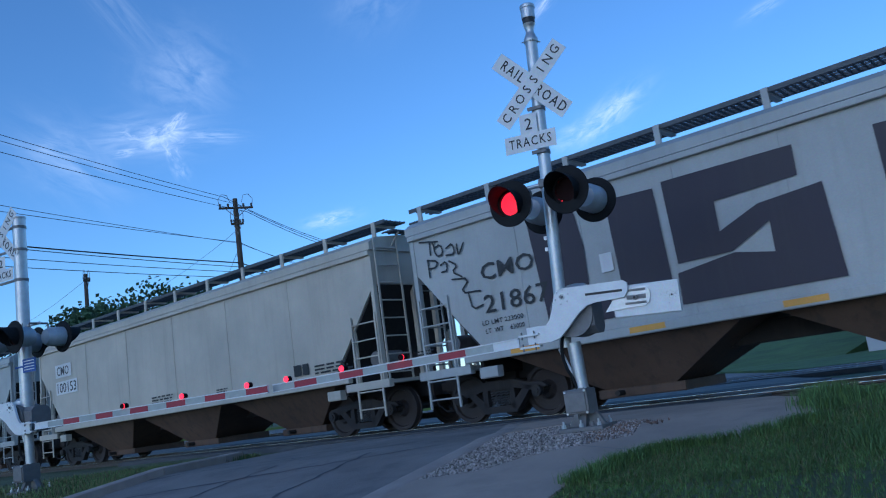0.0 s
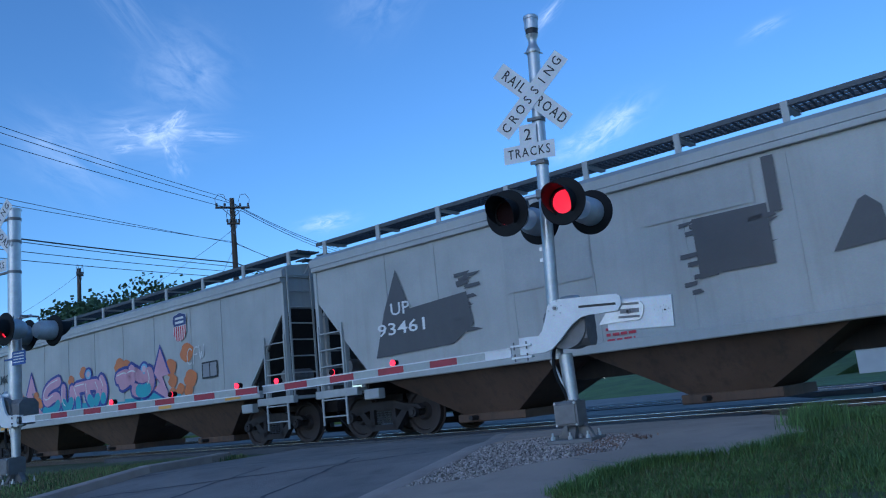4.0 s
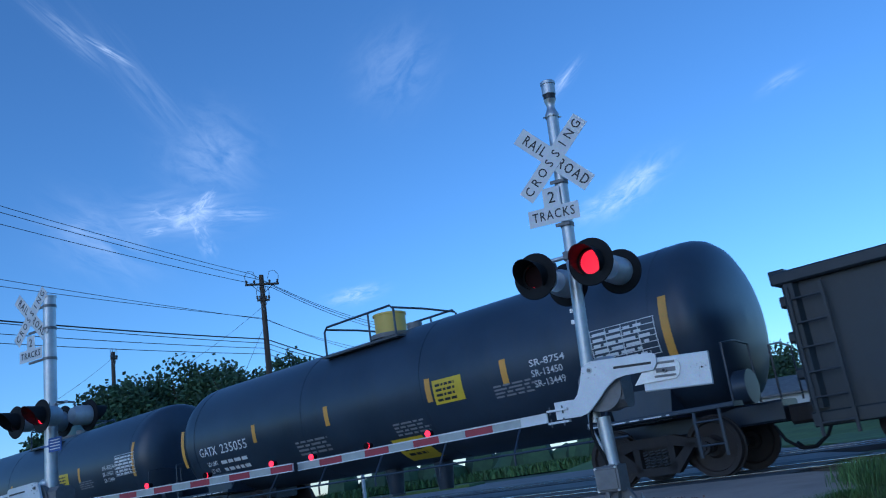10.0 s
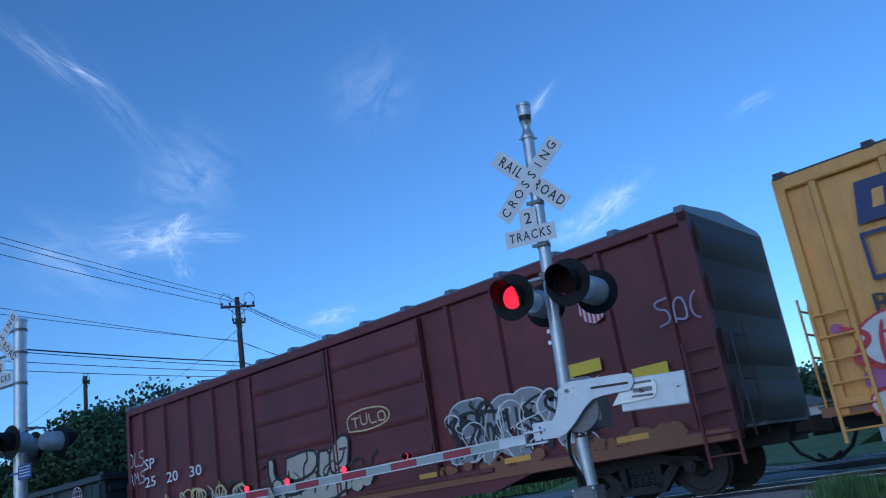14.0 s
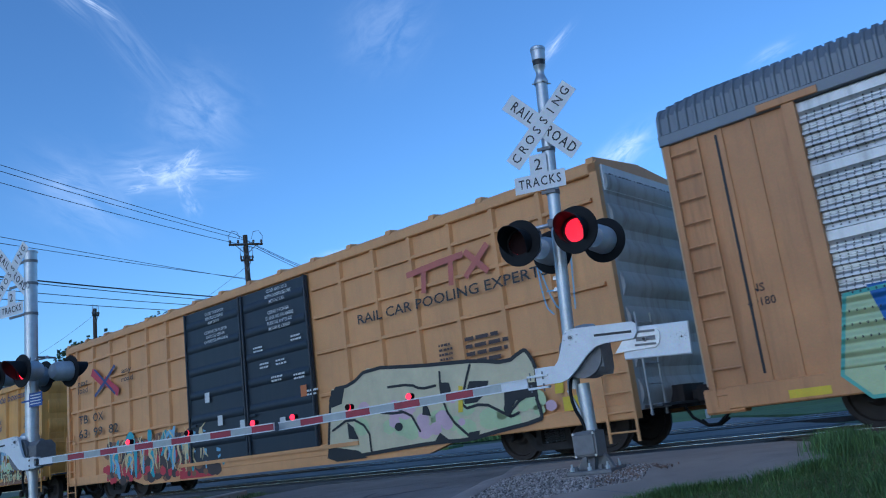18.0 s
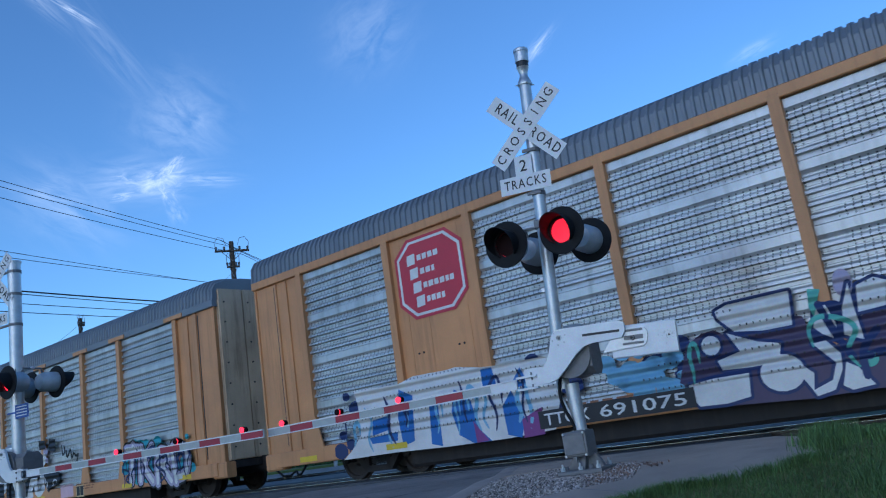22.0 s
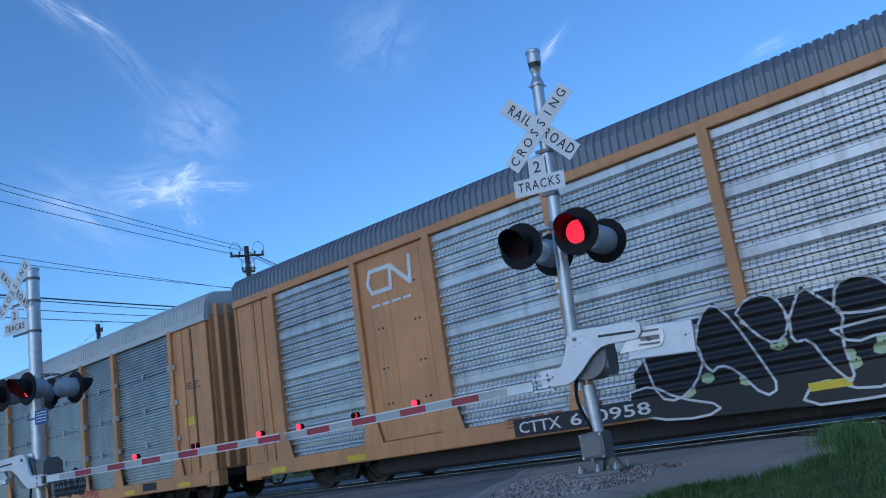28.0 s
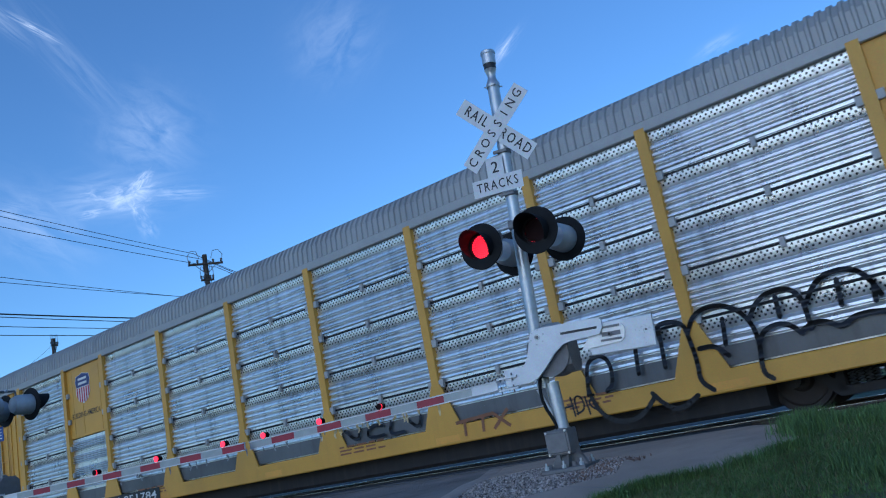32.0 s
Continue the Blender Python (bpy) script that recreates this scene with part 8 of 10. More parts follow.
# the emblem by the door: plain slanted blocks
for a0, z0, n, wide in ((-6.9, 3.12, 4, 2.7), (-5.1, 2.5, 3, 2.85)):
    st = wide / n
    poly_decal("company_emblem", [[(a0 + i * st, z0), (a0 + i * st + st * 0.78, z0), (a0 + i * st + st * 0.92, z0 + 0.56), (a0 + i * st + st * 0.14, z0 + 0.56)] for i in range(n)], SP_NAVY, box, bl, 0.006, "dark slanted block emblem")
    poly_decal("company_emblem", [[(a0 + i * st + st * 0.34, z0 + 0.16), (a0 + i * st + st * 0.55, z0 + 0.16), (a0 + i * st + st * 0.62, z0 + 0.40), (a0 + i * st + st * 0.41, z0 + 0.40)] for i in range(n)], BOX_YELLOW, box, bl, 0.008)
poly_decal("company_emblem", ribbons([[(-6.9, 2.95), (-6.9, 2.4), (-6.4, 2.4), (-6.3, 2.75), (-5.4, 2.8), (-5.4, 2.98), (-6.9, 2.98)]], 0.05, True), SP_NAVY, box, bl, 0.006)
words("RBOX", -7.0, 1.95, 0.26, 1.15, INK, box, bl, 0.006)
words("43239", -6.9, 1.6, 0.26, 1.3, INK, box, bl, 0.012)
words("The nationwide boxcar pool", 1.6, 3.5, 0.30, 6.0, SP_NAVY, box, bl, 0.006, slant=0.12)
words("next", 4.05, 2.85, 0.16, 0.5, SP_NAVY, box, bl, slant=0.12)
words("load", 4.05, 2.62, 0.18, 0.5, SP_NAVY, box, bl, slant=0.12)
words("any", 6.4, 2.78, 0.15, 0.42, SP_NAVY, box, bl, slant=0.12)
words("load", 6.4, 2.54, 0.18, 0.5, SP_NAVY, box, bl, slant=0.12)
cloud_decal(-7.7, -1.9, 0.8, 2.15, 90, SP_MAGENTA, box, bl, 51, 0.003, 0.08, 0.26)
cloud_decal(-7.2, -2.0, 0.8, 1.8, 70, SP_WHITE, box, bl, 151, 0.004, 0.1, 0.26)
piece("SDRESR", -7.3, -2.0, 0.85, 1.95, [(SP_RED, 0.10), (SP_WHITE, 0.03)], box, bl, 52, 0.14, label="white and red graffiti with teal drips", fat=0.30, off=0.006)
scribble(-7.3, -2.0, 0.8, 1.9, 26, SP_RED, box, bl, 152, 0.08, 0.012)
scribble(-7.3, -2.0, 0.8, 1.7, 10, SP_MAGENTA, box, bl, 153, 0.07, 0.013)
r_ = random.Random(9)
poly_decal("graffiti", [[(a, 1.95), (a + 0.16, 1.98), (a + 0.1, 1.55 - r_.uniform(0, 0.2))] for a in (-6.4, -6.2, -5.4, -4.9, -4.1, -3.6, -2.8, -2.4)], SP_GREEN, box, bl, 0.014)
cloud_decal(2.2, 7.6, 0.85, 1.95, 60, SP_LIME, box, bl, 54, 0.003, 0.08, 0.2)
cloud_decal(2.2, 7.9, 1.6, 2.05, 40, SP_CYAN, box, bl, 55, 0.004, 0.06, 0.15)
scribble(2.2, 7.6, 1.2, 2.0, 26, SP_WHITE, box, bl, 56, 0.06, 0.006)
scribble(2.0, 7.8, 0.8, 1.3, 40, DOOR_BROWN, box, bl, 156, 0.07, 0.008)
scribble(-1.6, 7.8, 0.75, 1.2, 40, SP_CREAM, box, bl, 157, 0.05, 0.009)
poly_decal("data_plate", rect(5.6, 6.4, 1.5, 1.9), SP_BLACK, box, bl, 0.012)
poly_decal("data_plate", rect(6.9, 7.5, 0.98, 1.2), LABEL_YELLOW, box, bl, 0.012)
poly_decal("rust_run", rect(-8.0, 8.0, 0.80, 0.92), GRIME_RUST, box, flat(1.562), 0.004, "rusted side sill")
reflectors(box, (1.2, 3.4, -2.2), 0.70, flat(1.552), 0.55, 0.1)

box, bl = boxcar(-162.38, 9.6, "tall orange-tan box car with black doors and coloured graffiti", BOX_TAN, 0.62, 4.62, (-2.80, 2.14), DOOR_BLACK, BOX_TAN, END_TAN,
                 [-8.95 + i * 1.03 for i in range(6)] + [3.18 + i * 1.04 for i in range(6)],
                 [(z, a0, a1) for z in (1.75, 2.65, 3.42, 4.05) for a0, a1 in ((-9.4, -2.9), (2.24, 9.4))], 2, 6, 7)
words("TB", -8.85, 2.26, 0.24, 0.58, INK, box, bl)
words("OX", -7.95, 2.26, 0.24, 0.62, INK, box, bl)
for k, txt in enumerate(("63", "99", "82")):
    words(txt, -8.86 + k * 0.92, 1.84, 0.25, 0.55, INK, box, bl)
words("next", -8.85, 3.38, 0.15, 0.6, INK, box, bl, slant=0.12)
words("load", -8.85, 3.16, 0.18, 0.6, INK, box, bl, slant=0.12)
words("any", -6.2, 3.38, 0.14, 0.55, INK, box, bl, slant=0.12)
words("road", -6.2, 3.18, 0.15, 0.62, INK, box, bl, slant=0.12)
poly_decal("company_emblem", ribbons([[(-7.85, 3.65), (-7.3, 3.32)], [(-7.1, 3.32), (-6.5, 2.98)]], 0.24, True), LOGO_RED, box, bl, 0.006, "crossed red and blue arrow emblem")
poly_decal("company_emblem", ribbons([[(-7.75, 3.0), (-7.2, 3.3), (-6.6, 3.68)]], 0.10, True) + ribbons([[(-7.75, 3.74), (-7.2, 3.35), (-6.6, 2.92)]], 0.07, True), LOGO_BLUE, box, bl, 0.008)
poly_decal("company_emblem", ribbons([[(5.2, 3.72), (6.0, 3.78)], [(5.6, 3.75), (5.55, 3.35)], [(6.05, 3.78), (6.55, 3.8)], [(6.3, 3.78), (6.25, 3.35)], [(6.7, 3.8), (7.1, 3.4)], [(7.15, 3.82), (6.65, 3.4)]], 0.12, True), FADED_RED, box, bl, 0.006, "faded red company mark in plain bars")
words("RAIL CAR POOLING EXPERTS", 3.65, 3.02, 0.2, 4.75, INK, box, bl)
for k, txt in enumerate(("CLOSE THIS DOOR", "BEFORE CLOSING", "MAIN DOOR", "", "CIERRE ESTA PUERTA", "ANTES DE CERRAR", "LA PUERTA PRINCIPAL")):
    if txt:
        words(txt, -1.9 + 0.02 * (20 - len(txt)), 4.22 - k * 0.115, 0.075, 0.054 * len(txt), SP_WHITE, box, flat(1.612))
for k, txt in enumerate(("CLOSE AND LOCK", "BOTH DOORS BEFORE", "MOVING CAR", "", "CIERRE Y PONGA", "EL SEGURO EN AMBAS", "PUERTAS ANTES DE", "MOVER EL CARRO")):
    if txt:
        words(txt, 0.62 + 0.02 * (20 - len(txt)), 4.28 - k * 0.125, 0.08, 0.056 * len(txt), SP_WHITE, box, flat(1.612))
for k, (a, z) in enumerate(((0.1, 3.0), (1.5, 3.05), (0.3, 2.6), (0.9, 2.6), (0.7, 2.25), (1.5, 2.2), (1.9, 1.8))):
    bars(a, a + 0.4, z, z + 0.16, 2, SP_WHITE, box, flat(1.612), 0.004, 40 + k)
for a, z in ((-0.6, 1.3), (-1.5, 1.5), (0.9, 1.2), (1.7, 1.8), (-2.0, 2.1)):
    poly_decal("notice", rect(a, a + 0.2, z, z + 0.24), SP_WHITE if a < 1 else SP_ORANGE, box, flat(1.612), 0.006)
cloud_decal(-7.4, -1.6, 0.36, 1.6, 90, GRIME_RUST, box, bl, 62, 0.002, 0.07, 0.22)
cloud_decal(-7.5, -2.7, 0.4, 1.5, 60, SP_RED, box, bl, 61, 0.003, 0.07, 0.2)
cloud_decal(-7.2, -1.4, 0.36, 1.6, 110, DOOR_BROWN, box, bl, 161, 0.004, 0.08, 0.22)
cloud_decal(-7.0, -1.4, 0.4, 1.6, 40, GRIME_RUST, box, bl, 162, 0.005, 0.07, 0.18)
cloud_decal(-7.3, -2.4, 0.4, 1.3, 24, SP_RED, box, bl, 167, 0.006, 0.07, 0.16)
scribble(-7.2, -1.0, 0.45, 1.75, 13, SP_TEAL, box, bl, 63, 0.2, 0.008, 0.5)
scribble(-7.2, -1.2, 0.5, 1.7, 9, SP_CYAN, box, bl, 163, 0.15, 0.009, 0.5)
scribble(-7.2, -1.8, 0.6, 1.8, 12, SP_CREAM, box, bl, 64, 0.05, 0.012, 0.6)
scribble(-6.8, -2.2, 0.5, 1.6, 12, SP_CREAM, box, bl, 164, 0.09, 0.011, 0.4)
poly_decal("graffiti", rect(-3.4, -1.9, 0.36, 0.56), SP_RED, box, bl, 0.002, "bright blue, red and brown spray-painted graffiti")
band = part("height_band", Geo().box(-9.625, -9.59, -1.4, 1.4, 4.18, 4.62), WHITE_PAINT, box, "white warning band across the end")
lettering("lettering", "EXCESS HEIGHT CAR", 0.24, INK, band, Matrix(((0, 0, -1, -9.63), (-1, 0, 0, 0.1), (0, 1, 0, 4.4), (0, 0, 0, 1))))
BODY = [(2.49, 1.10), (2.64, 1.83), (3.28, 1.84), (3.78, 2.11), (5.29, 1.94), (5.83, 1.90), (6.59, 1.84), (7.29, 1.70), (7.62, 1.85), (7.72, 1.85), (7.86, 1.57), (7.86, 1.35), (7.78, 1.07), (7.86, 0.76), (7.82, 0.66), (6.71, 0.55), (6.22, 0.48), (5.45, 0.51), (3.99, 0.46), (2.66, 0.40), (2.39, 0.54)]
poly_decal("graffiti", [BODY], SP_BUFF, box, flat(1.57), 0.004, "pale cream-green graffiti letters with black outlines")
cloud_decal(3.2, 8.0, 0.55, 1.2, 26, SP_LIME, box, flat(1.57), 65, 0.006, 0.10, 0.24)
cloud_decal(3.2, 8.3, 0.6, 1.5, 16, SP_PINK, box, flat(1.57), 265, 0.008, 0.08, 0.2)
poly_decal("graffiti", ribbons([smooth(BODY + BODY[:1], 1)], 0.07), SP_BLACK, box, flat(1.57), 0.010)
poly_decal("graffiti", [[(5.70, 1.57), (5.91, 1.54), (5.94, 1.38), (5.72, 1.15), (5.66, 1.33)],
         [(6.22, 1.21), (6.39, 1.50), (6.83, 1.45), (6.76, 1.26), (6.51, 1.11), (6.22, 1.11)],
         [(7.15, 1.35), (7.85, 1.29), (7.77, 1.08), (7.37, 1.04), (7.18, 0.86), (7.11, 1.01)],
         [(5.22, 1.33), (5.33, 1.15), (5.38, 0.99), (5.16, 1.04)],
         [(4.33, 1.30), (4.88, 1.39), (4.90, 1.25), (4.59, 1.16)],
         [(3.05, 1.12), (3.23, 1.00), (3.35, 0.75), (3.06, 0.78)],
         [(6.24, 0.61), (6.50, 0.62), (6.45, 0.49), (6.21, 0.50)],
         [(5.55, 0.67), (5.81, 0.49), (5.41, 0.54)],
         [(2.64, 1.81), (3.07, 1.82), (2.94, 1.50), (2.57, 1.45)],
         [(2.42, 0.68), (3.31, 0.53), (3.55, 0.37), (2.65, 0.36), (2.35, 0.45)]], SP_BLACK, box, flat(1.57), 0.012, "black shadow shapes of the letters")
poly_decal("graffiti", [oval(7.18, 0.92, 0.10, 0.10), oval(4.51, 0.88, 0.11, 0.08)], SP_BLACK, box, flat(1.57), 0.0125)
poly_decal("graffiti", ribbons([smooth(p, 1) for p in [[(5.71, 1.76), (5.68, 1.38), (5.82, 0.91), (6.25, 0.54)],
         [(3.73, 1.30), (4.24, 1.15), (4.83, 1.14), (5.06, 0.75)],
         [(6.45, 1.78), (6.26, 1.41), (6.13, 1.02), (6.67, 1.08), (7.02, 0.89), (7.22, 0.78), (7.39, 0.83)],
         [(7.78, 1.08), (7.51, 1.08), (7.20, 0.86), (7.21, 0.78)],
         [(2.59, 0.99), (3.16, 1.20), (3.67, 0.94), (3.69, 0.49)],
         [(4.33, 1.66), (4.93, 1.64), (5.20, 1.51), (5.57, 1.53)]]], 0.05), SP_BLACK, box, flat(1.57), 0.014)
poly_decal("reflector", [[(6.13, 1.45), (6.23, 1.43), (6.16, 0.98), (6.05, 0.98)], [(8.23, 1.43), (8.39, 1.42), (8.35, 1.05), (8.18, 1.05)]], LABEL_YELLOW, box, flat(1.57), 0.016, "yellow reflective strip")
bars(5.75, 6.1, 1.95, 2.3, 4, DOOR_BROWN, box, bl, 0.006, 45)
bars(6.4, 7.4, 1.8, 2.35, 4, DOOR_BROWN, box, bl, 0.006, 46)
piece("LEI", 8.2, 8.9, 2.3, 3.4, [(SP_CYAN, 0.0)], box, bl, 67, 0.2, fat=0.12)
poly_decal("placard", rect(8.3, 8.75, 0.75, 0.98), LABEL_YELLOW, box, bl, 0.006)


# ---- autoracks ----
def sheet_profile(z0, z1, style):
    rows = []
    if style == "old":
        groups = 4
        gh = (z1 - z0) / groups
        for k in range(groups):
            base = z0 + k * gh
            rows.append((base, 0.0))
            for i in range(4):
                z = base + gh * (0.07 + i * 0.187)
                rows += [(z, -0.012), (z + gh * 0.015, 0.05), (z + gh * 0.06, 0.045), (z + gh * 0.10, 0.0), (z + gh * 0.125, 0.0), (z + gh * 0.135, -0.012)]
            rows += [(base + gh * 0.80, 0.0), (base + gh * 0.83, 0.022), (base + gh * 0.97, 0.022), (base + gh * 0.99, 0.0)]
    elif style == "fine":
        n = 48
        for i in range(n):
            z = z0 + (z1 - z0) * i / n
            h = (z1 - z0) / n
            rows += [(z, 0.02), (z + h * 0.52, 0.016), (z + h * 0.58, -0.03), (z + h * 0.92, -0.03)]
    else:
        groups = 5
        gh = (z1 - z0) / groups
        for k in range(groups):
            base = z0 + k * gh
            rows += [(base, -0.02), (base + gh * 0.04, -0.02), (base + gh * 0.05, 0.012), (base + gh * 0.11, 0.012)]
            for i in range(4):
                z = base + gh * (0.12 + i * 0.156)
                rows += [(z, 0.0), (z + gh * 0.02, 0.055), (z + gh * 0.07, 0.05), (z + gh * 0.14, 0.0)]
            rows += [(base + gh * 0.76, 0.012), (base + gh * 0.985, 0.012)]
    rows.append((z1, 0.0))
    return rows


def side_sheet(x0, x1, z0, z1, style, y=1.46):
    rows = sheet_profile(z0, z1, style)
    g = Geo()
    v = []
    for z, d in rows:
        v += [(x0, y + d, z), (x1, y + d, z)]
    n = len(rows)
    v += [(x0, y - 0.05, z0), (x1, y - 0.05, z0), (x0, y - 0.05, z1), (x1, y - 0.05, z1)]
    fs = [(2 * i, 2 * i + 1, 2 * i + 3, 2 * i + 2) for i in range(n - 1)]
    fs.append((2 * n, 2 * n + 1, 2 * n + 3, 2 * n + 2))
    return g.add(v, fs)


BAYS = [12.25, 9.4, 7.25, 4.42, 1.52, -1.28, -4.2, -6.95, -9.1, -12.2]
ROOF_PROFILE = [(1.55, 4.66), (1.53, 4.97), (1.42, 5.15), (1.15, 5.26), (0.6, 5.31), (0.0, 5.33), (-0.6, 5.31), (-1.15, 5.26), (-1.42, 5.15), (-1.53, 4.97), (-1.55, 4.66)]


def autorack(c, label, frame_mat, roof_mat, sheet_mat, style, solid, number, plate_at, caps=False, half=13.8, gusset=False, board=2.75, end_flat=False, bays=BAYS):
    car = freight("autorack_car", label, c)
    y = 1.50
    top = 4.62
    # solid black filler: the hollow rack's inner shade is put in as colour
    part("core", Geo().box(-half + 0.1, half - 0.1, -1.3, 1.38, 0.79, 4.6), BLACK, car, "black box standing for the shade inside the rack")
    for sy in (-1, 1):
        part("top_chord", Geo().box(-half, half, sy * 1.5 - 0.07, sy * 1.5 + 0.07, top - 0.13, top + 0.05, 0.015), roof_mat if caps or style != "old" else frame_mat, car)
        part("side_sill", Geo().box(-half + 0.3, half - 0.3, sy * 1.49 - 0.09, sy * 1.49 + 0.09, 0.47, 0.79, 0.02), frame_mat, car, "deep painted side sill")
    # corrugated roof
    g = Geo()
    st = []
    n = int(2 * half / 0.15)
    for i in range(n):
        x = -half + i * 2 * half / n
        w = 2 * half / n
        st += [(x, 0.0), (x + w * 0.5, 0.0), (x + w * 0.62, 0.028), (x + w * 0.88, 0.028)]
    st.append((half, 0.0))
    v = []
    for x, d in st:
        taper = max(0.0, abs(x) - (half - 0.9)) / 0.9
        for py, pz in ROOF_PROFILE:
            k = 1 + d / 1.5
            v.append((x, py * k, 4.66 + (pz - 4.66) * (1 - (0.16 if caps else 0.03) * taper * taper) + (d if pz > 4.7 else 0)))
    m = len(ROOF_PROFILE)
    fs = [(i * m + j, i * m + j + 1, (i + 1) * m + j + 1, (i + 1) * m + j) for i in range(len(st) - 1) for j in range(m - 1)]
    fs += [tuple(range(m)), tuple(range((len(st) - 1) * m, len(st) * m))[::-1]]
    g.add(v, fs)
    part("roof", g, roof_mat, car, "arched roof of crosswise ribbed sheets", 25)
    # bays
    for i in range(9):
        x1, x0 = bays[i], bays[i + 1]
        if i in solid:
            low = solid[i]
            pan = part("solid_panel", Geo().box(x0 + 0.06, x1 - 0.06, 1.42, 1.49, low, top - 0.1, 0.01), frame_mat, car, "solid painted side panel")
            for x in (x0 + 0.5, x0 + 0.62, x1 - 0.62, x1 - 0.5):
                for z in (1.5, 2.2, 3.0, 3.75) if style == "old" else ():
                    part("bolt", Geo().cyl((x, 1.489, z), (x, 1.502, z), 0.022, n=6), BOGIE, pan)
            for x in (x0 + 0.3, (x0 + x1) / 2 + 0.2, x1 - 0.35):
                part("panel_seam", Geo().box(x - 0.012, x + 0.012, 1.49, 1.497, low + 0.05, top - 0.2), frame_mat, pan)
            if low > 1.2:
                part("side_sheet", side_sheet(x0 + 0.06, x1 - 0.06, 0.80, low - 0.02, style), sheet_mat, car, "corrugated perforated side sheet")
        else:
            sh = part("side_sheet", side_sheet(x0 + 0.06, x1 - 0.06, 0.80, top - 0.12, style), sheet_mat, car, "corrugated perforated side sheet")
            for z in {"fine": (1.74, 2.66, 3.58), "new": (1.56, 2.29, 3.03, 3.76)}.get(style, ()):
                part("sheet_seam", Geo().box(x0 + 0.07, x1 - 0.07, 1.45, 1.474, z - 0.022, z + 0.014), SEAM_DARK, sh, "dark open seam between the sheet's tiers")
                part("seam_clip", Geo().box((x0 + x1) / 2 - 0.035, (x0 + x1) / 2 + 0.035, 1.46, 1.525, z - 0.075, z + 0.075, 0.012), ROOF_LIGHT if style == "fine" else END_GREY, sh)
            part("side_sheet", side_sheet(x0 + 0.06, x1 - 0.06, 0.80, top - 0.12, style).moved(Matrix.Diagonal((1, -1, 1, 1))), sheet_mat, car) if i % 9 == 0 else None
    for k, x in enumerate(bays):
        p = part("rack_post", Geo().box(x - 0.085, x + 0.085, 1.40, 1.575, 0.76, top - 0.05, 0.015), frame_mat, car)
        if gusset:
            gw, gz = (0.44, 1.55) if style == "new" else (0.30, 1.42)
            part("gusset", Geo().prism([(x - gw, 0, 0.74), (x + gw, 0, 0.74), (x + 0.1, 0, gz), (x - 0.1, 0, gz)], (0, 1.55, 0), (0, 1.579, 0)), frame_mat, p)
            for z in {"fine": (1.74, 2.66, 3.58), "new": (1.56, 2.29, 3.03, 3.76)}.get(style, ()):
                for sx in (-1, 1):
                    part("clip", Geo().box(x + sx * 0.13 - 0.05, x + sx * 0.13 + 0.05, 1.5, 1.56, z - 0.07, z + 0.07, 0.01), END_GREY, p)
        if caps:
            part("post_cap", Geo().box(x - 0.42, x + 0.42, 1.56, 1.60, top - 0.12, top - 0.01, 0.01), frame_mat, p)
    # ends
    for sx in (-1, 1):
        xi = bays[0] if sx > 0 else -bays[-1]
        x0, x1 = sorted((sx * (xi + 0.05), sx * (half - 0.05)))
        pan = part("end_panel", Geo().box(x0, x1, 1.40, 1.50, 0.72, top - 0.05, 0.015), frame_mat, car, "solid painted end panel with door edge")
        part("end_panel", Geo().box(x0, x1, -1.50, -1.40, 0.72, top - 0.05, 0.015), frame_mat, car)
        for f in (0.3, 0.52, 0.97):
            x = sx * (xi + (half - xi) * f)
            part("door_edge", Geo().box(x - 0.03, x + 0.03, 1.50, 1.53, 0.75, top - 0.1), frame_mat, pan)
        part("door_gap", Geo().box(sx * (xi + (half - xi) * 0.56) - 0.02, sx * (xi + (half - xi) * 0.56) + 0.02, 1.497, 1.504, 0.9, top - 0.2), INK, pan)
        if (style != "old" or caps) and sx > 0:
            g = Geo()
            ladder(g, sx * (half - 0.12), sx * (half - 0.58), 1.56, 0.5, top - 0.15, 11)
            part("side_ladder", g, frame_mat, car, "tall painted rung ladder")
        door_mat = END_BEIGE if end_flat else frame_mat
        d = part("end_door", Geo().box(min(sx * (half - 0.1), sx * half), max(sx * (half - 0.1), sx * half), -1.42, 1.42, 0.8, 4.95), door_mat, car, "folding end doors")
        for i in range(4 if end_flat else 0):
            yy = -1.06 + i * 0.71
            leaf = door_mat if caps or sx > 0 else WHITE_PAINT if i == 3 else END_GREY
            part("door_leaf", Geo().box(min(sx * half, sx * (half + 0.05)), max(sx * half, sx * (half + 0.05)), yy - 0.335, yy + 0.335, 0.82, 4.92, 0.02), leaf, d)
            if leaf != door_mat:
                part("door_head", Geo().box(min(sx * half, sx * (half + 0.058)), max(sx * half, sx * (half + 0.058)), yy - 0.33, yy + 0.33, 3.95, 4.91, 0.01), door_mat, d, "older beige paint at the head of the door")
            for j in range(8):
                part("bolt", Geo().cyl((sx * (half + 0.05), yy + 0.2, 1.1 + j * 0.5), (sx * (half + 0.07), yy + 0.2, 1.1 + j * 0.5), 0.022, n=6), BOGIE, d)
        for i in range(0 if end_flat else 9):
            yy = -1.2 + i * 0.3
            part("door_fold", Geo().prism([(sx * half, yy - 0.08, 0), (sx * (half + 0.07), yy - 0.03, 0), (sx * (half + 0.07), yy + 0.03, 0), (sx * half, yy + 0.08, 0)], (0, 0, 0.85), (0, 0, 4.92)), door_mat, d)
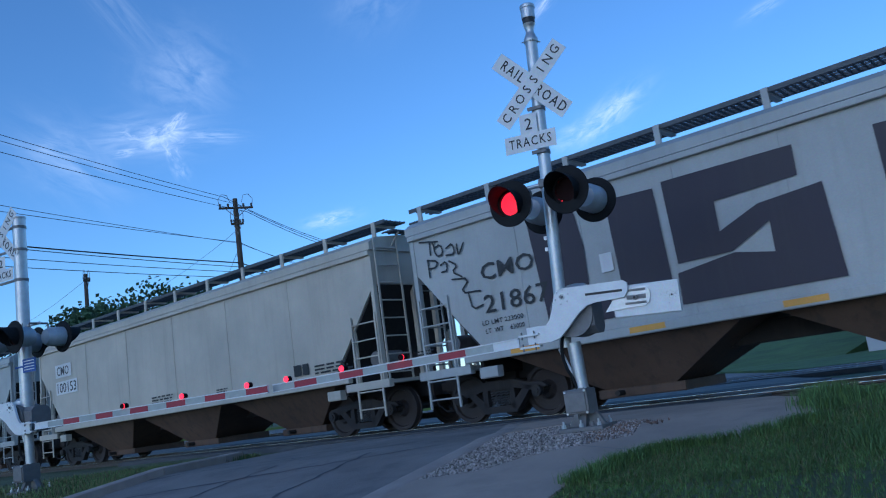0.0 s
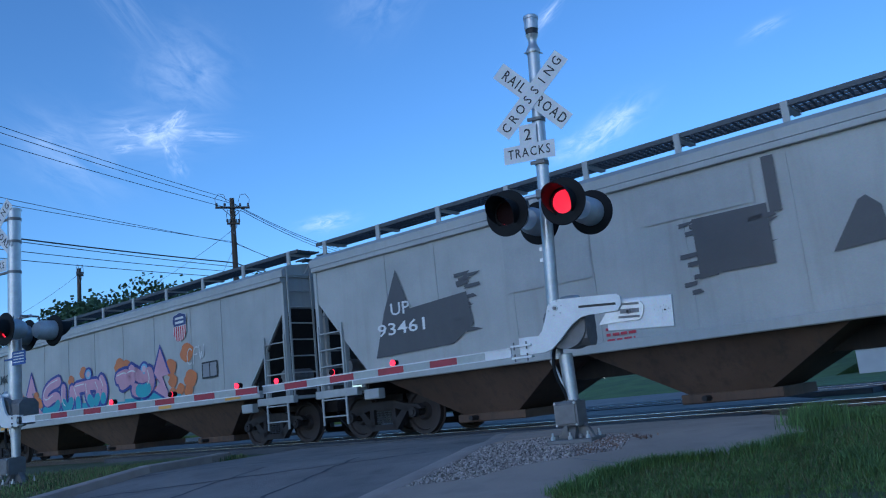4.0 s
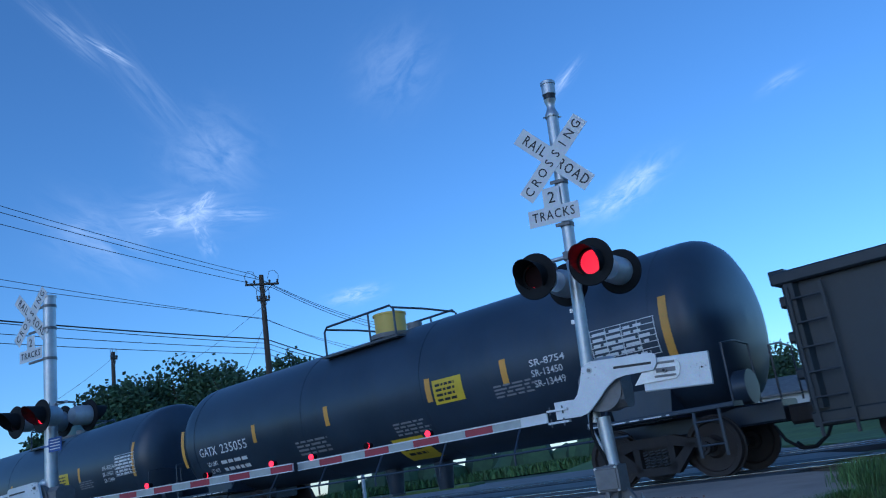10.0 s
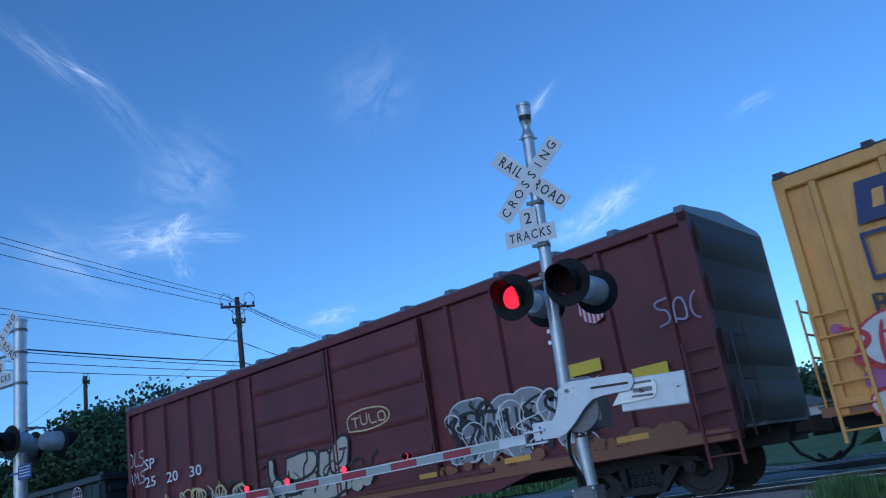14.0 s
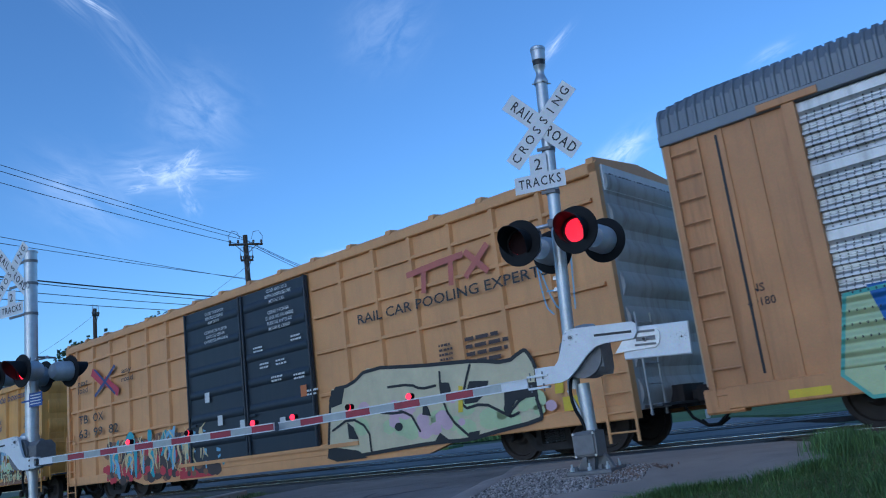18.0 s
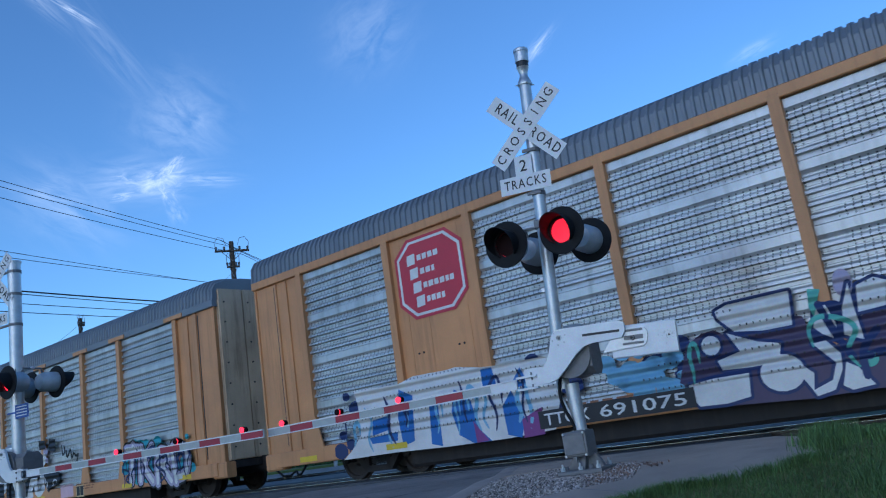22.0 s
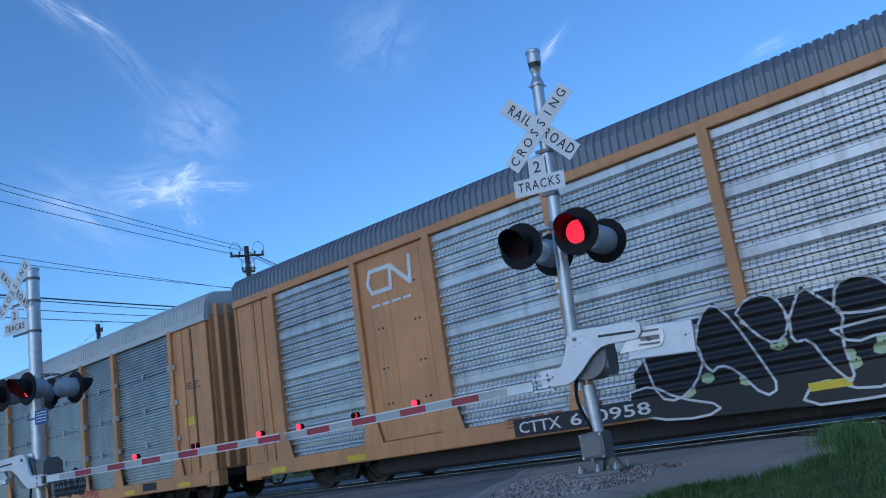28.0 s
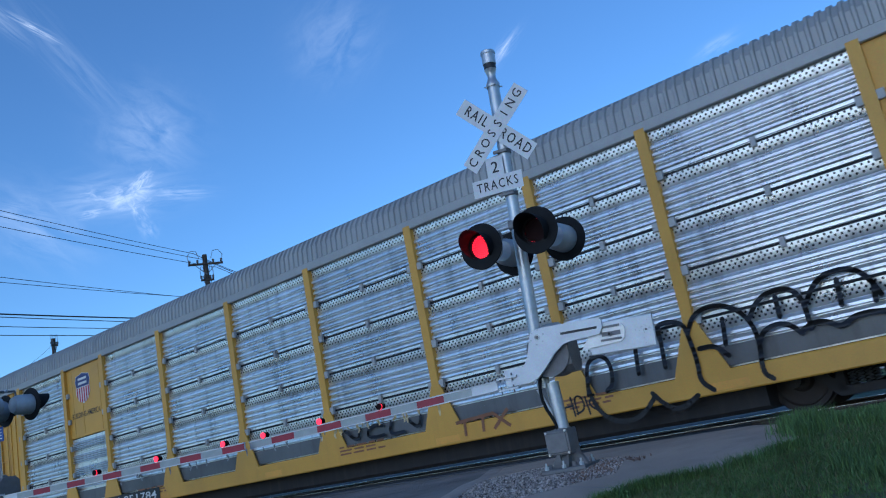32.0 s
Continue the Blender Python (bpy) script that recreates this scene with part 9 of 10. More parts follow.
        part("end_sill", Geo().box(min(sx * (half - 1.2), sx * (half + 0.2)), max(sx * (half - 1.2), sx * (half + 0.2)), -0.5, 0.5, 0.5, 0.82), BOGIE, car)
        part("sill_end", Geo().box(min(sx * (half - 0.5), sx * (half + 0.05)), max(sx * (half - 0.5), sx * (half + 0.05)), 1.3, 1.56, 0.42, 0.78, 0.03), frame_mat, car)
    part("centre_sill", Geo().box(-half + 4.0, half - 4.0, -1.0, 1.2, 0.13, 0.62, 0.06), BOGIE, car, "dark low underframe")
    part("draft_sill", Geo().box(-half, half, -0.3, 0.3, 0.45, 0.62), BOGIE, car)
    part("deck", Geo().box(-half, half, -1.40, 1.40, 0.62, 0.785), BOGIE, car)
    for a in (-2.0, 3.0):
        part("reservoir", Geo().cyl((a, 0.9, 0.42), (a + 1.2, 0.9, 0.42), 0.19, n=14), BOGIE, car)
    for x in (-11.05, 11.05):
        bogie(car, x, c)
    couplers(car, half, 0.78)
    sill = flat(1.58)
    a = plate_at
    poly_decal("number_board", rect(a, a + board, 0.50, 0.79), SP_BLACK, car, sill, 0.020, "black number board on the sill")
    words(number[0], a + board * 0.04, 0.55, 0.19, board * 0.31, SP_WHITE, car, sill, 0.024)
    words(number[1], a + board * 0.42, 0.55, 0.19, board * 0.53, SP_WHITE, car, sill, 0.024)
    for k in (-12.8, -10.2, -5.2, -0.9, 4.0, 9.2, 12.0):
        poly_decal("reflector", rect(k, k + 0.55, 0.52, 0.63), TANK_STRIPE if style == "new" else LABEL_YELLOW, car, sill, 0.011, "yellow reflective strip")
    for k in (-6.0, 1.5, 6.6):
        bars(k, k + 1.3, 0.66, 0.86, 3, GRIME_RUST, car, sill, 0.004, int(20 + k))
    return car


SIDE = flat(1.545)
rack = autorack(-187.08, "orange-posted autorack car with galvanised sheets, heavily graffitied", RACK_TAN, ROOF_DARK, OLD_STEEL, "old", {}, ("TTGX", "704494"), -6.75, caps=True, gusset=True, board=2.55, half=13.95, end_flat=True, bays=[12.0, 9.1, 7.0, 4.2, 1.38, -1.45, -4.45, -7.15, -9.3, -12.2])
SILL = flat(1.58)
poly_decal("graffiti", [[(-11.84, 1.74), (-11.23, 1.77), (-11.12, 0.86), (-11.11, 0.42), (-11.78, 0.42), (-12.08, 0.73)],
         [(-10.67, 1.94), (-10.34, 2.20), (-9.92, 1.92), (-9.37, 2.05), (-9.04, 1.89), (-8.15, 2.28), (-7.89, 1.91), (-7.47, 1.79), (-8.77, 1.83), (-10.25, 1.80)],
         [(-7.30, 1.72), (-7.04, 1.79), (-6.79, 1.54), (-6.61, 1.05), (-6.49, 0.49), (-6.83, 0.48), (-7.09, 1.21)]], SP_LIME, rack, SILL, 0.004, "pale green sprayed peaks")
poly_decal("graffiti", [[(-11.56, 1.82), (-10.56, 1.81), (-9.64, 1.79), (-8.77, 1.85), (-7.39, 1.85), (-7.24, 1.71), (-7.09, 1.21), (-6.71, 0.51), (-7.72, 0.43), (-9.02, 0.40), (-11.11, 0.42), (-11.35, 1.00)]], SP_BLUE, rack, SILL, 0.006, "blue and pale green graffiti block")
rings = [[(-11.84, 1.74), (-11.23, 1.77), (-11.12, 0.86), (-11.11, 0.42), (-11.78, 0.42), (-12.08, 0.73)],
         [(-10.67, 1.94), (-10.34, 2.20), (-9.92, 1.92), (-9.37, 2.05), (-9.04, 1.89), (-8.15, 2.28), (-7.89, 1.91), (-7.47, 1.79), (-8.77, 1.83), (-10.25, 1.80)],
         [(-7.30, 1.72), (-7.04, 1.79), (-6.79, 1.54), (-6.61, 1.05), (-6.49, 0.49), (-6.83, 0.48), (-7.09, 1.21)]]
poly_decal("graffiti", ribbons([p + p[:1] for p in rings], 0.05), SP_GREEN, rack, SILL, 0.0075)
rings = [smooth(p, 1) for p in [[(-11.20, 0.87), (-11.25, 0.55), (-10.69, 0.55), (-10.57, 0.81), (-10.89, 1.00), (-11.20, 0.87)],
         [(-10.43, 0.53), (-10.40, 0.84), (-10.10, 0.66), (-9.87, 0.87), (-9.78, 0.54)],
         [(-9.53, 0.55), (-9.53, 0.86), (-9.08, 0.84), (-9.06, 0.56), (-9.38, 0.74)],
         [(-8.86, 0.54), (-8.87, 0.89), (-8.40, 0.87)],
         [(-8.63, 0.89), (-8.59, 0.55)],
         [(-8.07, 0.56), (-8.11, 0.90), (-7.63, 0.90), (-7.63, 0.56), (-7.95, 0.55)],
         [(-7.39, 0.92), (-7.40, 0.54), (-7.04, 0.55), (-7.03, 0.92)]]]
poly_decal("graffiti", ribbons(rings, 0.26), SP_BLACK, rack, SILL, 0.008)
poly_decal("graffiti", ribbons(rings, 0.20), SP_CYAN, rack, SILL, 0.010, "light blue letters with dark dots")
poly_decal("graffiti", ribbons(rings, 0.03), SP_BLACK, rack, SILL, 0.0125)
cloud_decal(-11.6, -7.4, 0.58, 0.95, 34, SP_NAVY, rack, SILL, 171, 0.0145, 0.03, 0.07)
scribble(-11.4, -7.4, 1.2, 1.7, 5, SP_NAVY, rack, SILL, 271, 0.04, 0.009, 0.4)
cloud_decal(-4.04, -0.16, 0.48, 1.75, 90, SP_SILVER, rack, SILL, 74, 0.002, 0.12, 0.28)
cloud_decal(-4.04, -0.16, 0.46, 1.0, 70, SP_WHITE, rack, SILL, 75, 0.004, 0.10, 0.22)
cloud_decal(-4.94, -3.54, 0.8, 1.6, 10, SP_PINK, rack, SILL, 174, 0.001, 0.1, 0.2)
rings = [smooth(p, 2) for p in [[(-3.66, 1.35), (-3.57, 1.04), (-3.52, 0.73)],
         [(-3.66, 1.35), (-3.14, 1.35), (-3.08, 1.11), (-3.57, 1.04)],
         [(-2.86, 1.32), (-2.74, 0.90), (-2.36, 0.97), (-2.45, 1.33), (-2.82, 1.32)],
         [(-2.12, 1.35), (-2.05, 0.72)],
         [(-2.12, 1.35), (-1.69, 1.34), (-1.78, 1.08), (-2.03, 1.05), (-1.62, 0.73)],
         [(-1.36, 1.26), (-1.34, 0.87), (-1.01, 0.89), (-1.31, 1.09), (-0.99, 1.22)],
         [(-0.79, 1.25), (-0.69, 0.91), (-0.42, 1.10)],
         [(-3.97, 1.76), (-3.36, 1.83), (-2.80, 1.71), (-2.49, 1.93), (-2.06, 1.75), (-1.77, 1.92), (-1.20, 1.75), (-0.85, 1.87), (-0.23, 1.81)],
         [(-4.07, 1.77), (-3.94, 1.26), (-3.91, 0.77), (-3.17, 0.47), (-2.09, 0.44), (-1.09, 0.43), (-0.46, 0.46), (-0.22, 0.76)]]]
poly_decal("graffiti", ribbons(rings[:7], 0.24), SP_BLACK, rack, SILL, 0.006, "silver black-outlined bubble graffiti")
poly_decal("graffiti", ribbons(rings[:7], 0.15), SP_WHITE, rack, SILL, 0.009)
poly_decal("graffiti", ribbons(rings[7:], 0.055), SP_BLACK, rack, SILL, 0.0115)
scribble(-4.04, -0.16, 0.5, 0.95, 12, SP_BLACK, rack, SILL, 175, 0.045, 0.012)
cloud_decal(-0.09, 4.79, 0.5, 2.0, 90, SP_WHITE, rack, SILL, 76, 0.002, 0.12, 0.3)
cloud_decal(0.41, 5.19, 1.5, 2.4, 14, SP_LILAC, rack, SILL, 176, 0.001, 0.1, 0.2)
blocks = [[(0.95, 2.08), (1.52, 2.06), (1.60, 1.46), (0.89, 1.46)],
         [(1.79, 2.06), (2.33, 2.07), (2.34, 1.44), (1.73, 1.46)],
         [(2.41, 2.08), (2.73, 2.09), (2.73, 1.42), (2.40, 1.45)],
         [(2.81, 2.14), (3.19, 2.13), (3.36, 1.49), (2.85, 1.43)],
         [(-0.02, 1.21), (1.13, 1.24), (1.59, 1.21), (1.57, 0.72), (0.48, 0.70), (-0.02, 0.79)],
         [(1.79, 1.22), (2.42, 1.20), (2.39, 0.72), (1.78, 0.73)],
         [(2.49, 1.24), (3.57, 1.18), (3.31, 0.67), (3.04, 0.74), (2.73, 0.62), (2.42, 0.72)],
         [(4.23, 2.31), (4.69, 2.26), (4.69, 2.01), (4.28, 2.02)],
         [(4.95, 2.30), (5.38, 2.25), (5.33, 1.87), (4.92, 1.93)],
         [(4.51, 1.40), (5.05, 1.38), (5.53, 1.23), (5.58, 1.02), (5.32, 0.89), (5.04, 0.89), (4.82, 0.70), (4.57, 0.95)]]
poly_decal("graffiti", blocks, SP_BLACK, rack, SILL, 0.010, "huge black block-letter graffiti")
scribble(3.89, 5.19, 0.7, 1.2, 4, SP_WHITE, rack, SILL, 177, 0.05)
poly_decal("graffiti", ribbons([smooth(p, 2) for p in [[(-0.44, 2.42), (-0.33, 2.12), (-0.07, 2.30)],
         [(-0.07, 2.30), (0.00, 2.07), (0.18, 2.42), (0.28, 2.08)],
         [(0.31, 2.45), (0.35, 2.07), (0.49, 2.26)]]], 0.06) + ribbons([smooth(p, 2) for p in [[(5.79, 1.99), (5.81, 1.69), (6.02, 1.82), (5.93, 1.96)],
         [(6.06, 1.81), (6.10, 1.59), (6.32, 1.84)],
         [(6.36, 1.79), (6.39, 1.54), (6.51, 1.72)],
         [(6.55, 1.71), (6.69, 1.60), (6.83, 1.70), (6.69, 1.44)]]], 0.07), SP_BLACK, rack, SILL, 0.008, "black sprayed scrawl")
poly_decal("graffiti", rect(5.6, 6.4, 0.5, 0.85), SP_PINK, rack, SILL, 0.004)
poly_decal("data_plate", rect(6.58, 7.04, 0.46, 0.78), SP_CREAM, rack, SILL, 0.004)
poly_decal("data_plate", rect(6.61, 6.8, 0.50, 0.75) + rect(6.83, 7.01, 0.50, 0.75), SP_BLACK, rack, SILL, 0.007)
cloud_decal(9.2, 12.8, 0.5, 1.75, 60, SP_TEAL, rack, SILL, 79, 0.002, 0.08, 0.22)
piece("TKRD", 9.3, 12.6, 0.55, 1.5, [(SP_BLACK, 0.12), (SP_LILAC, 0.02), (SP_WHITE, -0.14)], rack, SILL, 80, 0.1, label="teal and lilac graffiti", fat=0.32, off=0.006)
scribble(9.3, 12.6, 0.5, 1.5, 16, SP_NAVY, rack, SILL, 180, 0.06)
poly_decal("company_emblem", ribbons([[(-6.65, 3.36), (-6.2, 3.36)], [(-6.7, 3.28), (-6.25, 3.28)], [(-6.75, 3.2), (-6.3, 3.2)]], 0.04, True) + [[(-6.1, 3.1), (-5.95, 3.1), (-5.75, 3.5), (-5.9, 3.5)], [(-5.75, 3.1), (-5.6, 3.1), (-5.4, 3.5), (-5.55, 3.5)], [(-5.3, 3.1), (-4.75, 3.15), (-4.6, 3.5), (-5.1, 3.5)]], SP_BLACK, rack, SIDE, 0.012, "black slanted company mark in plain shapes")
poly_decal("company_emblem", rect(-6.72, -4.6, 2.92, 3.03), SP_BLACK, rack, SIDE, 0.012)
words("NS", -13.05, 2.02, 0.12, 0.2, INK, rack, flat(1.505))
words("49180", -13.13, 1.82, 0.12, 0.4, INK, rack, flat(1.505))


def octagon_sign(car, a, z, w, h):
    def ring(k):
        pts = [(-0.29, 0.5), (0.29, 0.5), (0.5, 0.3), (0.5, -0.3), (0.29, -0.5), (-0.29, -0.5), (-0.5, -0.3), (-0.5, 0.3)]
        return [(a + w * k * u, z + h * k * v) for u, v in pts]

    lay = flat(1.50)
    poly_decal("company_emblem", [ring(1.08)], LOGO_RED, car, lay, 0.004, "red octagon emblem with white border and plain bars")
    poly_decal("company_emblem", [ring(1.0)], SP_WHITE, car, lay, 0.006)
    poly_decal("company_emblem", [ring(0.93)], LOGO_RED, car, lay, 0.008)
    r = random.Random(5)
    rings = []
    for k in range(4):
        zz = z + h * (0.22 - k * 0.19)
        x = a - w * 0.34 + k * w * 0.025
        rings.append([(x, zz - h * 0.04), (x + w * 0.13, zz - h * 0.03), (x + w * 0.14, zz + h * 0.11), (x + w * 0.01, zz + h * 0.10)])
        x += w * 0.17
        for _ in range((4, 3, 6, 4)[k]):
            b = w * r.uniform(0.045, 0.075)
            rings.append([(x, zz), (x + b, zz + h * 0.005), (x + b, zz + h * 0.08), (x, zz + h * 0.075)])
            x += b + w * 0.02
    poly_decal("company_emblem", rings, SP_WHITE, car, lay, 0.010)


rack = autorack(-216.58, "orange-tan autorack car with red octagon emblems and graffiti", RACK_TAN, ROOF_DARK, OLD_STEEL, "old", {1: 0.80, 7: 0.80}, ("TTGX", "691075"), -6.6, half=13.95, end_flat=True, gusset=True, bays=[12.3, 9.62, 7.5, 4.68, 1.84, -0.75, -3.8, -6.8, -9.0, -12.2])
octagon_sign(rack, -8.57, 3.62, 1.6, 1.45)
octagon_sign(rack, 8.0, 3.70, 1.6, 1.45)
cloud_decal(-11.7, -5.6, 0.46, 1.75, 70, SP_NAVY, rack, SILL, 81, 0.002, 0.08, 0.22)
poly_decal("graffiti", [[(-10.95, 1.77), (-9.69, 1.71), (-9.29, 1.80), (-8.44, 1.78), (-8.24, 1.80), (-7.66, 1.70), (-7.29, 1.68), (-6.34, 1.66), (-5.92, 1.51), (-6.31, 0.47), (-7.29, 0.43), (-8.57, 0.43), (-9.99, 0.46), (-11.43, 0.45), (-11.15, 0.63), (-10.86, 0.89), (-10.86, 1.44)]], SP_WHITE, rack, SILL, 0.004, "blue and white graffiti letters")
poly_decal("graffiti", [[(-10.49, 1.12), (-10.01, 1.17), (-10.06, 0.90), (-10.54, 0.83)],
         [(-10.63, 0.80), (-9.85, 0.83), (-9.88, 0.67), (-10.57, 0.68)],
         [(-9.70, 1.61), (-9.36, 1.45), (-9.44, 0.62), (-9.75, 0.55), (-9.80, 1.09)],
         [(-8.97, 1.24), (-8.76, 1.22), (-8.77, 0.45), (-9.03, 0.52)],
         [(-8.34, 1.41), (-8.01, 1.26), (-7.87, 0.65), (-7.64, 0.43), (-8.04, 0.43), (-8.34, 0.60), (-8.46, 1.02)],
         [(-7.67, 1.66), (-7.42, 1.66), (-7.35, 1.26), (-7.67, 1.29)],
         [(-7.31, 0.97), (-7.08, 1.22), (-6.88, 0.72), (-7.00, 0.41), (-7.28, 0.49)],
         [(-6.83, 1.57), (-6.69, 1.26), (-7.13, 1.23)]], SP_BLUE, rack, SILL, 0.008)
poly_decal("graffiti", [[(-6.94, 0.71), (-6.51, 0.86), (-6.53, 0.42), (-6.95, 0.40)],
         [(-7.99, 0.81), (-7.87, 0.65), (-7.69, 0.44), (-7.97, 0.43)]], SP_PURPLE, rack, SILL, 0.011)
scribble(-11.3, -6.3, 0.5, 1.5, 10, SP_CYAN, rack, SILL, 182, 0.08, 0.010, 0.3)
scribble(-11.3, -6.3, 0.5, 1.6, 6, SP_NAVY, rack, SILL, 183, 0.06, 0.012, 0.4)
cloud_decal(-5.4, -3.9, 0.7, 1.55, 30, SP_CYAN, rack, SILL, 84, 0.004, 0.08, 0.2)
cloud_decal(-4.6, 2.6, 0.5, 1.8, 50, SP_NAVY, rack, SILL, 185, 0.002, 0.08, 0.2)
cloud_decal(2.0, 3.2, 0.9, 1.75, 22, SP_CYAN, rack, SILL, 88, 0.004, 0.08, 0.2)
poly_decal("graffiti", [[(-4.13, 0.67), (-3.84, 1.39), (-3.58, 1.51), (-3.39, 1.53), (-3.11, 1.35), (-2.29, 1.51), (-2.15, 1.48), (-2.08, 1.16), (-1.82, 1.03), (-1.67, 1.08), (-1.42, 1.25), (-1.16, 1.27), (-1.37, 0.42), (-2.26, 0.40), (-3.73, 0.47)],
         [(-1.64, 0.43), (-1.54, 1.26), (-0.90, 1.74), (-0.68, 1.53), (-0.38, 1.72), (0.21, 1.76), (0.40, 1.88), (0.78, 1.87), (0.96, 1.68), (1.00, 1.21), (1.34, 1.18), (1.69, 0.94), (1.64, 0.52), (1.18, 0.50), (0.46, 0.47), (-0.33, 0.46), (-1.19, 0.40)]], SP_PLUM, rack, SILL, 0.005, "white and purple bubble graffiti")
SHAPE = [[(-3.31, 1.78), (-3.13, 1.84), (-2.25, 1.85), (-2.30, 1.39), (-2.70, 1.39), (-3.09, 1.45), (-3.29, 1.67)],
         [(-3.21, 1.45), (-2.81, 1.26), (-2.50, 1.18), (-2.58, 0.94), (-2.97, 0.93), (-3.37, 0.95), (-3.42, 1.09), (-3.07, 1.17)],
         [(-3.92, 0.82), (-3.54, 0.86), (-3.02, 0.86), (-3.06, 0.54), (-3.40, 0.49), (-3.81, 0.50), (-3.91, 0.66)],
         [(-2.36, 0.91), (-2.17, 0.72), (-2.22, 0.49), (-2.33, 0.69)],
         [(-2.11, 1.10), (-1.93, 1.11), (-1.79, 0.92), (-1.81, 0.72), (-1.96, 0.47), (-2.19, 0.42), (-2.23, 0.50), (-1.96, 0.60), (-1.87, 0.81)]]
SHAPE += [[(-1.97, 1.59), (-1.83, 1.56), (-1.76, 1.32), (-1.76, 1.08), (-1.95, 1.20), (-2.04, 1.30)],
         [(-1.50, 1.79), (-1.50, 1.49), (-1.47, 1.04), (-1.69, 1.14), (-1.64, 1.48)],
         [(-1.41, 1.73), (-1.19, 1.79), (-1.05, 1.72), (-1.13, 1.41), (-1.46, 1.39)],
         [(-1.75, 0.80), (-1.62, 0.71), (-1.47, 0.47), (-1.75, 0.44), (-1.85, 0.51)]]
SHAPE += [[(-0.95, 1.31), (-0.75, 1.38), (-0.72, 0.96), (-0.72, 0.48), (-1.17, 0.46), (-1.00, 0.84)],
         [(-0.70, 1.12), (-0.49, 1.12), (-0.35, 0.94), (-0.64, 0.93)]]
SHAPE += [oval(-3.47, 1.32, 0.14, 0.14), oval(-2.57, 0.79, 0.30, 0.25)]
SHAPE += [oval(-0.26, 1.31, 0.48, 0.40), oval(0.52, 1.38, 0.32, 0.46), oval(1.10, 0.75, 0.14, 0.16)]
poly_decal("graffiti", ribbons([p + p[:1] for p in SHAPE], 0.09), SP_NAVY, rack, SILL, 0.008)
poly_decal("graffiti", SHAPE, SP_WHITE, rack, SILL, 0.010)
poly_decal("graffiti", [[(-2.01, 1.82), (-1.85, 1.78), (-2.00, 1.43), (-2.04, 1.57)]] + [oval(-1.47, 0.79, 0.11, 0.10)], SP_GREEN, rack, SILL, 0.0125)
poly_decal("graffiti", [oval(-1.56, 1.80, 0.12, 0.19)], SP_LILAC, rack, SILL, 0.008)
poly_decal("graffiti", ribbons([smooth(p, 2) for p in [[(0.83, 0.51), (0.52, 0.73), (0.04, 0.83), (-0.10, 0.74), (0.07, 0.53), (0.25, 0.58), (0.44, 0.85)],
         [(1.08, 1.03), (1.32, 1.10), (1.48, 0.89), (1.39, 0.64), (1.20, 0.54)]]], 0.13), SP_WHITE, rack, SILL, 0.010)
poly_decal("graffiti", ribbons([smooth(p, 2) for p in [[(0.69, 1.62), (0.77, 1.41), (0.68, 1.12), (0.52, 0.98), (0.42, 1.17), (0.48, 1.47), (0.66, 1.60)],
         [(-1.46, 0.83), (-1.27, 0.88), (-1.20, 0.71), (-1.30, 0.47)],
         [(-1.92, 1.59), (-1.78, 1.13), (-1.65, 0.85)],
         [(-1.30, 1.14), (-1.54, 0.92), (-1.54, 0.59)]]], 0.10), SP_NAVY, rack, SILL, 0.0125)
poly_decal("graffiti", [[(0.98, 1.44), (1.01, 1.19), (0.87, 0.79), (0.75, 0.73), (0.78, 1.10)]], SP_PINK, rack, SILL, 0.012)
scribble(-4.3, 2.5, 0.6, 1.6, 5, SP_GREEN, rack, SILL, 187, 0.06, 0.013)
scribble(7.7, 8.9, 0.7, 1.65, 5, SP_CREAM, rack, SILL, 189, 0.2, 0.006)
poly_decal("data_plate", rect(7.6, 8.06, 0.48, 0.80), SP_CREAM, rack, SILL, 0.004)
poly_decal("data_plate", rect(7.63, 7.82, 0.52, 0.77) + rect(7.85, 8.03, 0.52, 0.77), SP_BLACK, rack, SILL, 0.007)
cloud_decal(9.0, 13.0, 0.5, 1.55, 50, SP_CREAM, rack, SILL, 86, 0.002, 0.08, 0.22)
piece("SOEB", 9.2, 12.6, 0.6, 1.5, [(SP_NAVY, 0.08), (SP_WHITE, 0.0)], rack, SILL, 87, 0.12, fat=0.30, off=0.006)
bars(12.5, 13.3, 2.7, 3.0, 4, INK, rack, flat(1.505), 0.006, 4)
poly_decal("placard", rect(12.6, 13.2, 1.55, 1.72), LABEL_YELLOW, rack, flat(1.505), 0.006)

rack = autorack(-245.6, "orange-posted autorack car with fine ribbed grey sheets", RACK_TAN, ROOF_LIGHT, FINE_STEEL, "fine", {}, ("TTGX", "964943"), -8.4, half=13.75, gusset=True, board=2.0, bays=[12.25, 9.4, 7.25, 4.42, 1.68, -1.1, -3.95, -6.8, -8.82, -12.0])
poly_decal("emblem_plate", rect(-7.2, -4.7, 2.76, 3.66), ROOF_LIGHT, rack, SIDE, 0.002, "pale plate behind the company mark")
poly_decal("company_emblem", ribbons([[(-5.95, 3.44), (-6.85, 3.44), (-7.0, 3.2), (-6.85, 2.97), (-6.0, 2.97), (-5.85, 3.44), (-5.2, 2.97), (-5.1, 3.48)]], 0.15), LOGO_RED, rack, SIDE, 0.010, "red looping company mark")
rows = []
